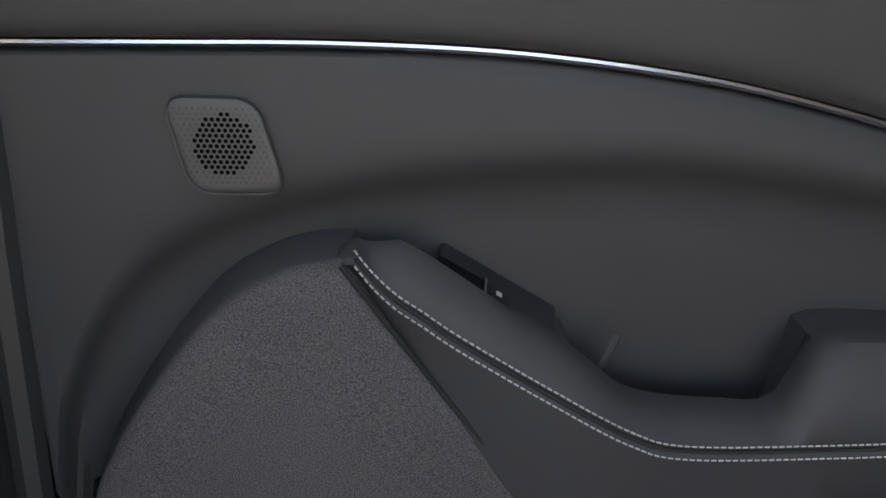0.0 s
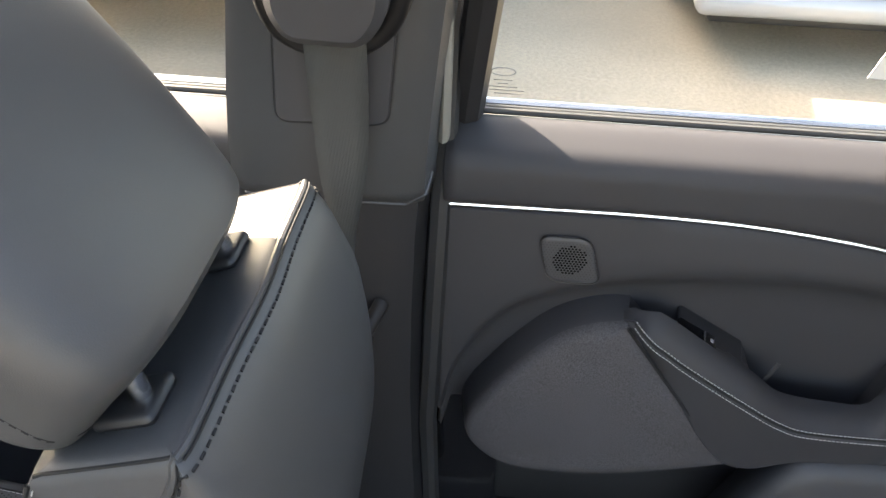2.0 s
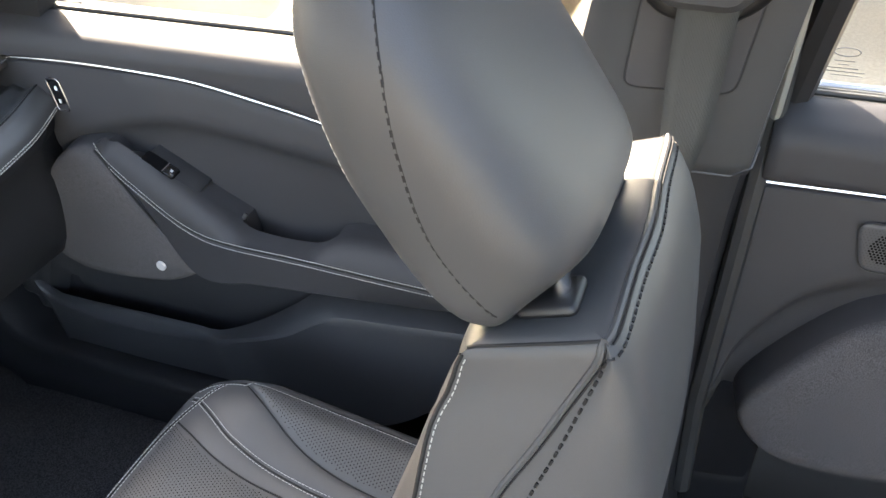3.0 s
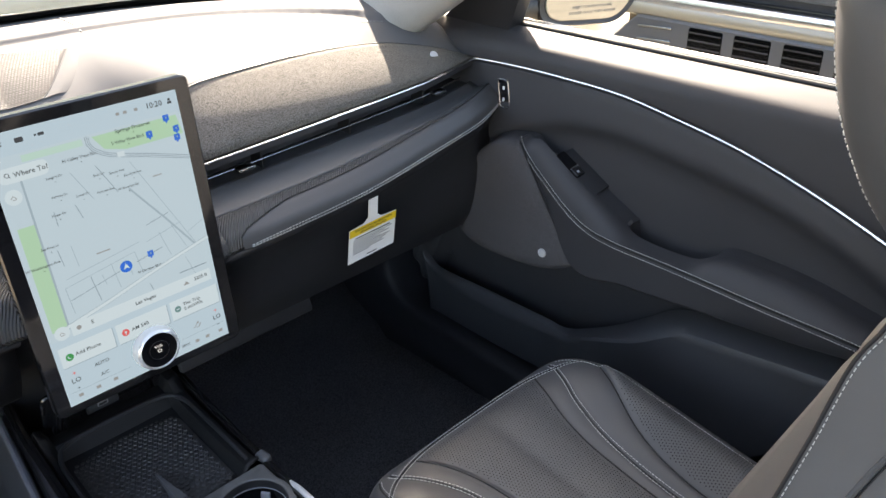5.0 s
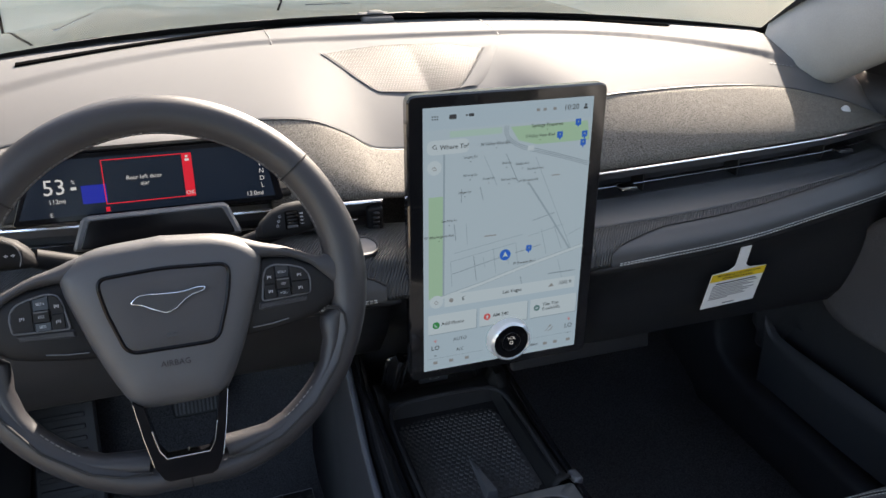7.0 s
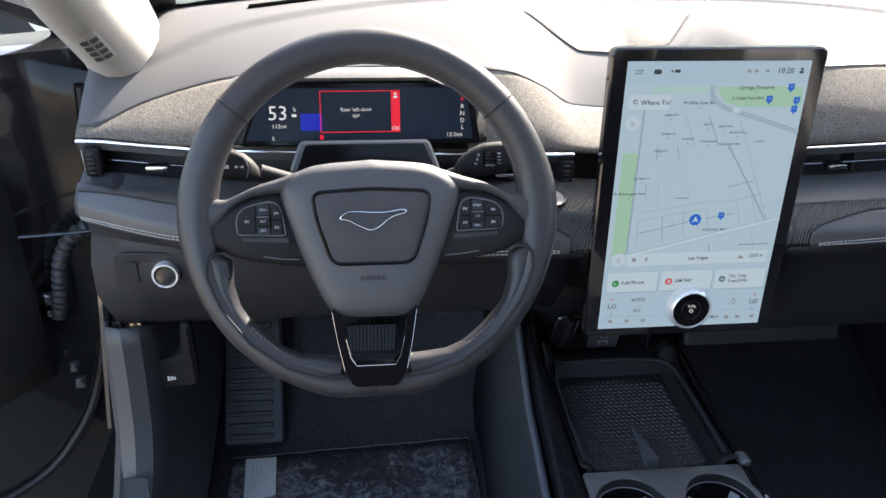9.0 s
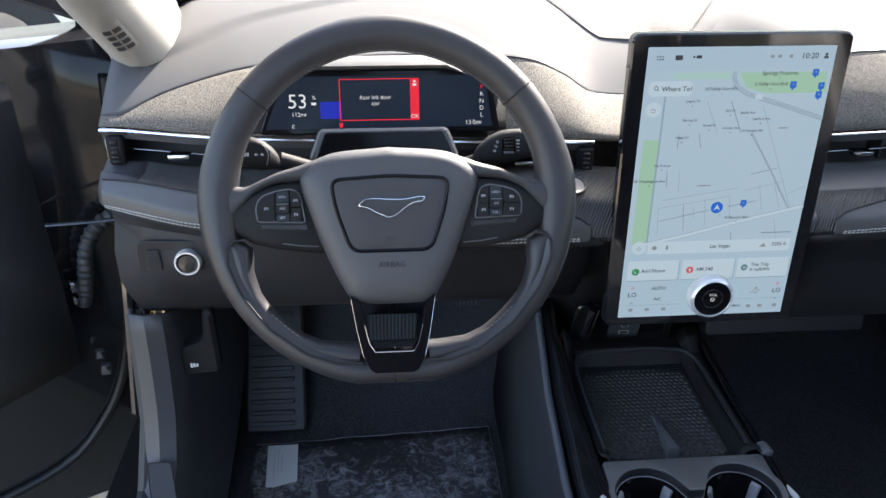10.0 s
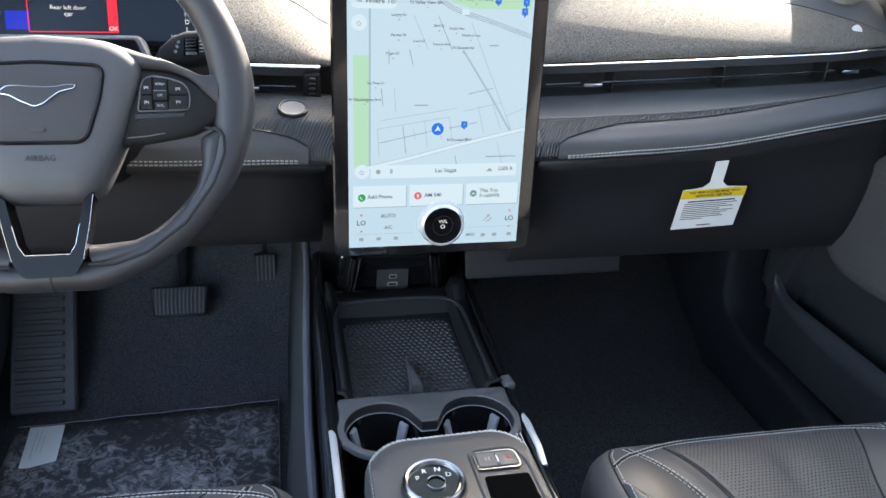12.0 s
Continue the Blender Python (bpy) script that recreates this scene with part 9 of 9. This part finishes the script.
def vehicle(name, label, m, paint, width, bonnet, roof, length, clear, truck, glazed=True):
    """A parked vehicle; local +y is its nose, the origin under its nose on the ground."""
    v = thing(name, label, "car", m.translation, "parked vehicles")
    W = width / 2
    pt = lambda x, y, z: m @ Vector((x, y, z))
    prof = [(0.02, clear), (0.0, clear + 0.12), (-0.02, bonnet * 0.72), (-0.08, bonnet - 0.05), (-0.25, bonnet), (-1.15, bonnet + 0.10), (-1.75, roof - 0.06), (-2.1, roof), (-length + 0.9, roof), (-length + 0.35, bonnet + 0.15), (-length, bonnet), (-length, clear + 0.1)]
    bm = bmesh.new()
    rows = []
    for y, z in prof:
        up = max(0.0, (z - bonnet) / max(roof - bonnet, 0.1))
        w = W * (1 - 0.18 * up) * (0.93 if y > -0.05 else 1.0)
        rows.append([pt(-w, y - 0.10, max(z - 0.08, clear)), pt(-w * 0.94, y - 0.02, z - 0.01), pt(-w * 0.6, y, z), pt(0, y + 0.02, z + 0.012), pt(w * 0.6, y, z), pt(w * 0.94, y - 0.02, z - 0.01), pt(w, y - 0.10, max(z - 0.08, clear))])
    sheet(bm, rows)
    for sg in (-1, 1):
        bm.faces.new([bm.verts.new(pt(sg * W * 0.985, y, z)) for y, z in ((-0.12, clear), (-0.12, bonnet - 0.10), (-1.1, bonnet), (-length + 0.4, bonnet + 0.02), (-length + 0.02, bonnet - 0.1), (-length + 0.02, clear))])
    part("body", bm, paint, v)
    bm = bmesh.new()
    sheet(bm, [[pt(x * W, -1.20 - 0.57 * t, bonnet + 0.11 + (roof - bonnet - 0.19) * t + 0.012) for x in (-0.80 + 0.06 * t, 0, 0.80 - 0.06 * t)] for t in (0.04, 0.5, 0.95)])
    part("windscreen", bm, DARK_GLASS, v)
    if truck:
        bm = bmesh.new()
        box(bm, (W * 1.66, 0.05, 0.46), m @ at(0, 0.012, 0.80), 0.02, 3)
        grille = part("grille", bm, PLASTIC_DARK, v, "black grille")
        for k in range(4):
            bm = bmesh.new()
            box(bm, (W * 1.6, 0.03, 0.050), m @ at(0, 0.040, 0.635 + 0.105 * k), 0.012, 3)
            slat = part("bar", bm, PLASTIC, grille)
            for j in range(8):
                bm = bmesh.new()
                tube(bm, [m @ Vector((W * (-1.4 + 0.4 * j) + 0.075 * math.cos(q), 0.058, 0.635 + 0.105 * k + 0.014 * math.sin(q))) for q in (2 * math.pi * i / 16 for i in range(16))], 0.004, 5, True)
                part("loop", bm, CHROME_DARK, slat)
        bm = bmesh.new()
        box(bm, (width * 0.90, 0.09, 0.060), m @ at(0, 0.055, 0.540), 0.022, 4)
        part("chrome_bar", bm, CHROME, v, "bright bar under the grille")
        bm = bmesh.new()
        box(bm, (width * 0.97, 0.15, 0.070), m @ at(0, 0.035, 0.495), 0.03, 4)
        part("bumper", bm, paint, v, "body-coloured front bumper")
        bm = bmesh.new()
        o = [Vector(p) for p in ((-0.93, 0.30), (0.93, 0.30), (0.93, 0.36), (0.80, 0.470), (-0.80, 0.470), (-0.93, 0.36))]
        slab(bm, o, lambda p, q, h: m @ Vector((p, 0.03 + h, q)), 0.085, 0.012)
        valance = part("valance", bm, PLASTIC, v, "grey textured lower valance")
        for x in (-0.44, -0.22, 0.0, 0.22, 0.44):
            bm = bmesh.new()
            box(bm, (0.165, 0.03, 0.105), m @ at(x, 0.108, 0.398), 0.008, 2)
            hole = part("intake", bm, HOLE, valance, "dark lower opening")
            for k in range(3):
                bm = bmesh.new()
                box(bm, (0.16, 0.008, 0.006), m @ at(x, 0.124, 0.365 + 0.033 * k), 0.001, 1)
                part("mesh_bar", bm, PLASTIC_DARK, hole)
        for sg in (-1, 1):
            for k in range(2):
                bm = bmesh.new()
                box(bm, (0.18, 0.010, 0.012), m @ at(sg * 0.70, 0.116, 0.365 + 0.06 * k, 0, sg * 3), 0.004, 2)
                part("rib", bm, CHROME_DARK, valance)
    else:
        gz0, gz1 = clear + 0.10, bonnet * 0.62
        bm = bmesh.new()
        box(bm, (W * 1.15, 0.05, gz1 - gz0), m @ at(0, 0.012, (gz0 + gz1) / 2), 0.02, 3)
        grille = part("grille", bm, PLASTIC, v, "dark grille")
        for k in range(5):
            bm = bmesh.new()
            box(bm, (W * 1.1, 0.02, 0.018), m @ at(0, 0.042, gz0 + (gz1 - gz0) * (k + 0.5) / 5), 0.004, 1)
            part("bar", bm, PLASTIC, grille)
        bm = bmesh.new()
        box(bm, (width * 0.98, 0.16, 0.10), m @ at(0, 0.045, clear + 0.07), 0.04, 4)
        part("bumper", bm, paint, v, "front bumper")
        bm = bmesh.new()
        box(bm, (width * 0.9, 0.10, 0.05), m @ at(0, -0.01, clear - 0.005), 0.015, 2)
        part("air_dam", bm, PLASTIC_DARK, v, "dark lower lip")
    for sg in (-1, 1):
        bm = bmesh.new()
        box(bm, (W * 0.34, 0.10, 0.16 if truck else 0.10), m @ at(sg * W * 0.80, -0.035, bonnet - (0.17 if truck else 0.20)), 0.03, 3)
        part("headlight", bm, LENS, v, "clear headlight")
        for yy in (-0.85, -length + 0.85):
            wm = m @ at(sg * (W - 0.11), yy, 0.36 if truck else 0.33, 0, 90, 0)
            bm = bmesh.new()
            r = 0.36 if truck else 0.33
            lathe(bm, [(r * 0.62, -0.10), (r * 0.95, -0.11), (r, -0.08), (r, 0.08), (r * 0.95, 0.11), (r * 0.62, 0.10)], wm, 28)
            wheel_ob = part("wheel", bm, TYRE, v)
            bm = bmesh.new()
            lathe(bm, [(r * 0.62, -0.105), (r * 0.55, -0.06), (0.05, -0.09), (0.05, 0.09), (r * 0.55, 0.06), (r * 0.62, 0.105)], wm, 20)
            part("rim", bm, CHROME_DARK, wheel_ob)
        if not glazed:
            continue
        bm = bmesh.new()
        sheet(bm, [[pt(sg * W * (0.99 - 0.15 * t), y, bonnet + 0.06 + (roof - bonnet - 0.14) * t) for y in (-1.55 - 0.35 * t, -2.4, -length + 0.8 - 0.15 * t)] for t in (0.05, 0.95)])
        part("side_window", bm, DARK_GLASS, v)
    return v


vehicle("pickup_truck", "tan pickup truck with chrome bumper, parked nose towards the car", Matrix.Translation((3.10, 0.45, 0)) @ at(0, 0, 0, 0, 0, 90), CHAMPAGNE, 2.02, 1.15, 1.92, 5.6, 0.36, True)
vehicle("parked_car", "grey car parked nose towards the car, in shade below", Matrix.Translation((3.30, -2.55, 0)) @ at(0, 0, 0, 0, 0, 90), GREY_PAINT, 1.86, 0.80, 1.50, 4.6, 0.18, False)
van = vehicle("parked_van", "long pale cream van standing side-on close ahead of the hood", Matrix.Translation((4.5, 3.75, 0)) @ at(0, 0, 0, 0, 0, -90), PALE_PAINT, 1.96, 1.12, 1.85, 7.4, 0.26, False, False)
# unseen box above the van, added to keep bright sky off the hood's reflection
bm = bmesh.new()
box(bm, (5.2, 1.90, 1.27), at(0.0, 3.74, 1.715), 0.06, 4)
part("reflection_body", bm, PALE_PAINT, van, "tall plain upper body, unseen, added for the hood to reflect")
for x in (1.25, 0.15, -0.95):
    bm = bmesh.new()
    tube(bm, [(x, 2.781, 0.45), (x, 2.781, 0.8), (x - 0.02, 2.781, 1.10)], 0.006, 6)
    part("door_gap", bm, HOLE, van, "dark gap between the doors")
for x in (0.35, -0.75):
    bm = bmesh.new()
    box(bm, (0.20, 0.03, 0.03), at(x, 2.775, 0.98), 0.008, 2)
    part("door_handle", bm, CHROME_DARK, van, "bright door handle")
bm = bmesh.new()
box(bm, (4.2, 0.03, 0.10), at(0.2, 2.778, 0.42), 0.01, 2)
part("sill_cladding", bm, PLASTIC_DARK, van, "dark cladding along the sill")
vehicle("pickup_truck", "dark pickup truck standing farther along the lot", Matrix.Translation((4.6, -9.5, 0)) @ at(0, 0, 0, 0, 0, 20), GREY_PAINT, 2.0, 1.12, 1.9, 5.5, 0.36, True)
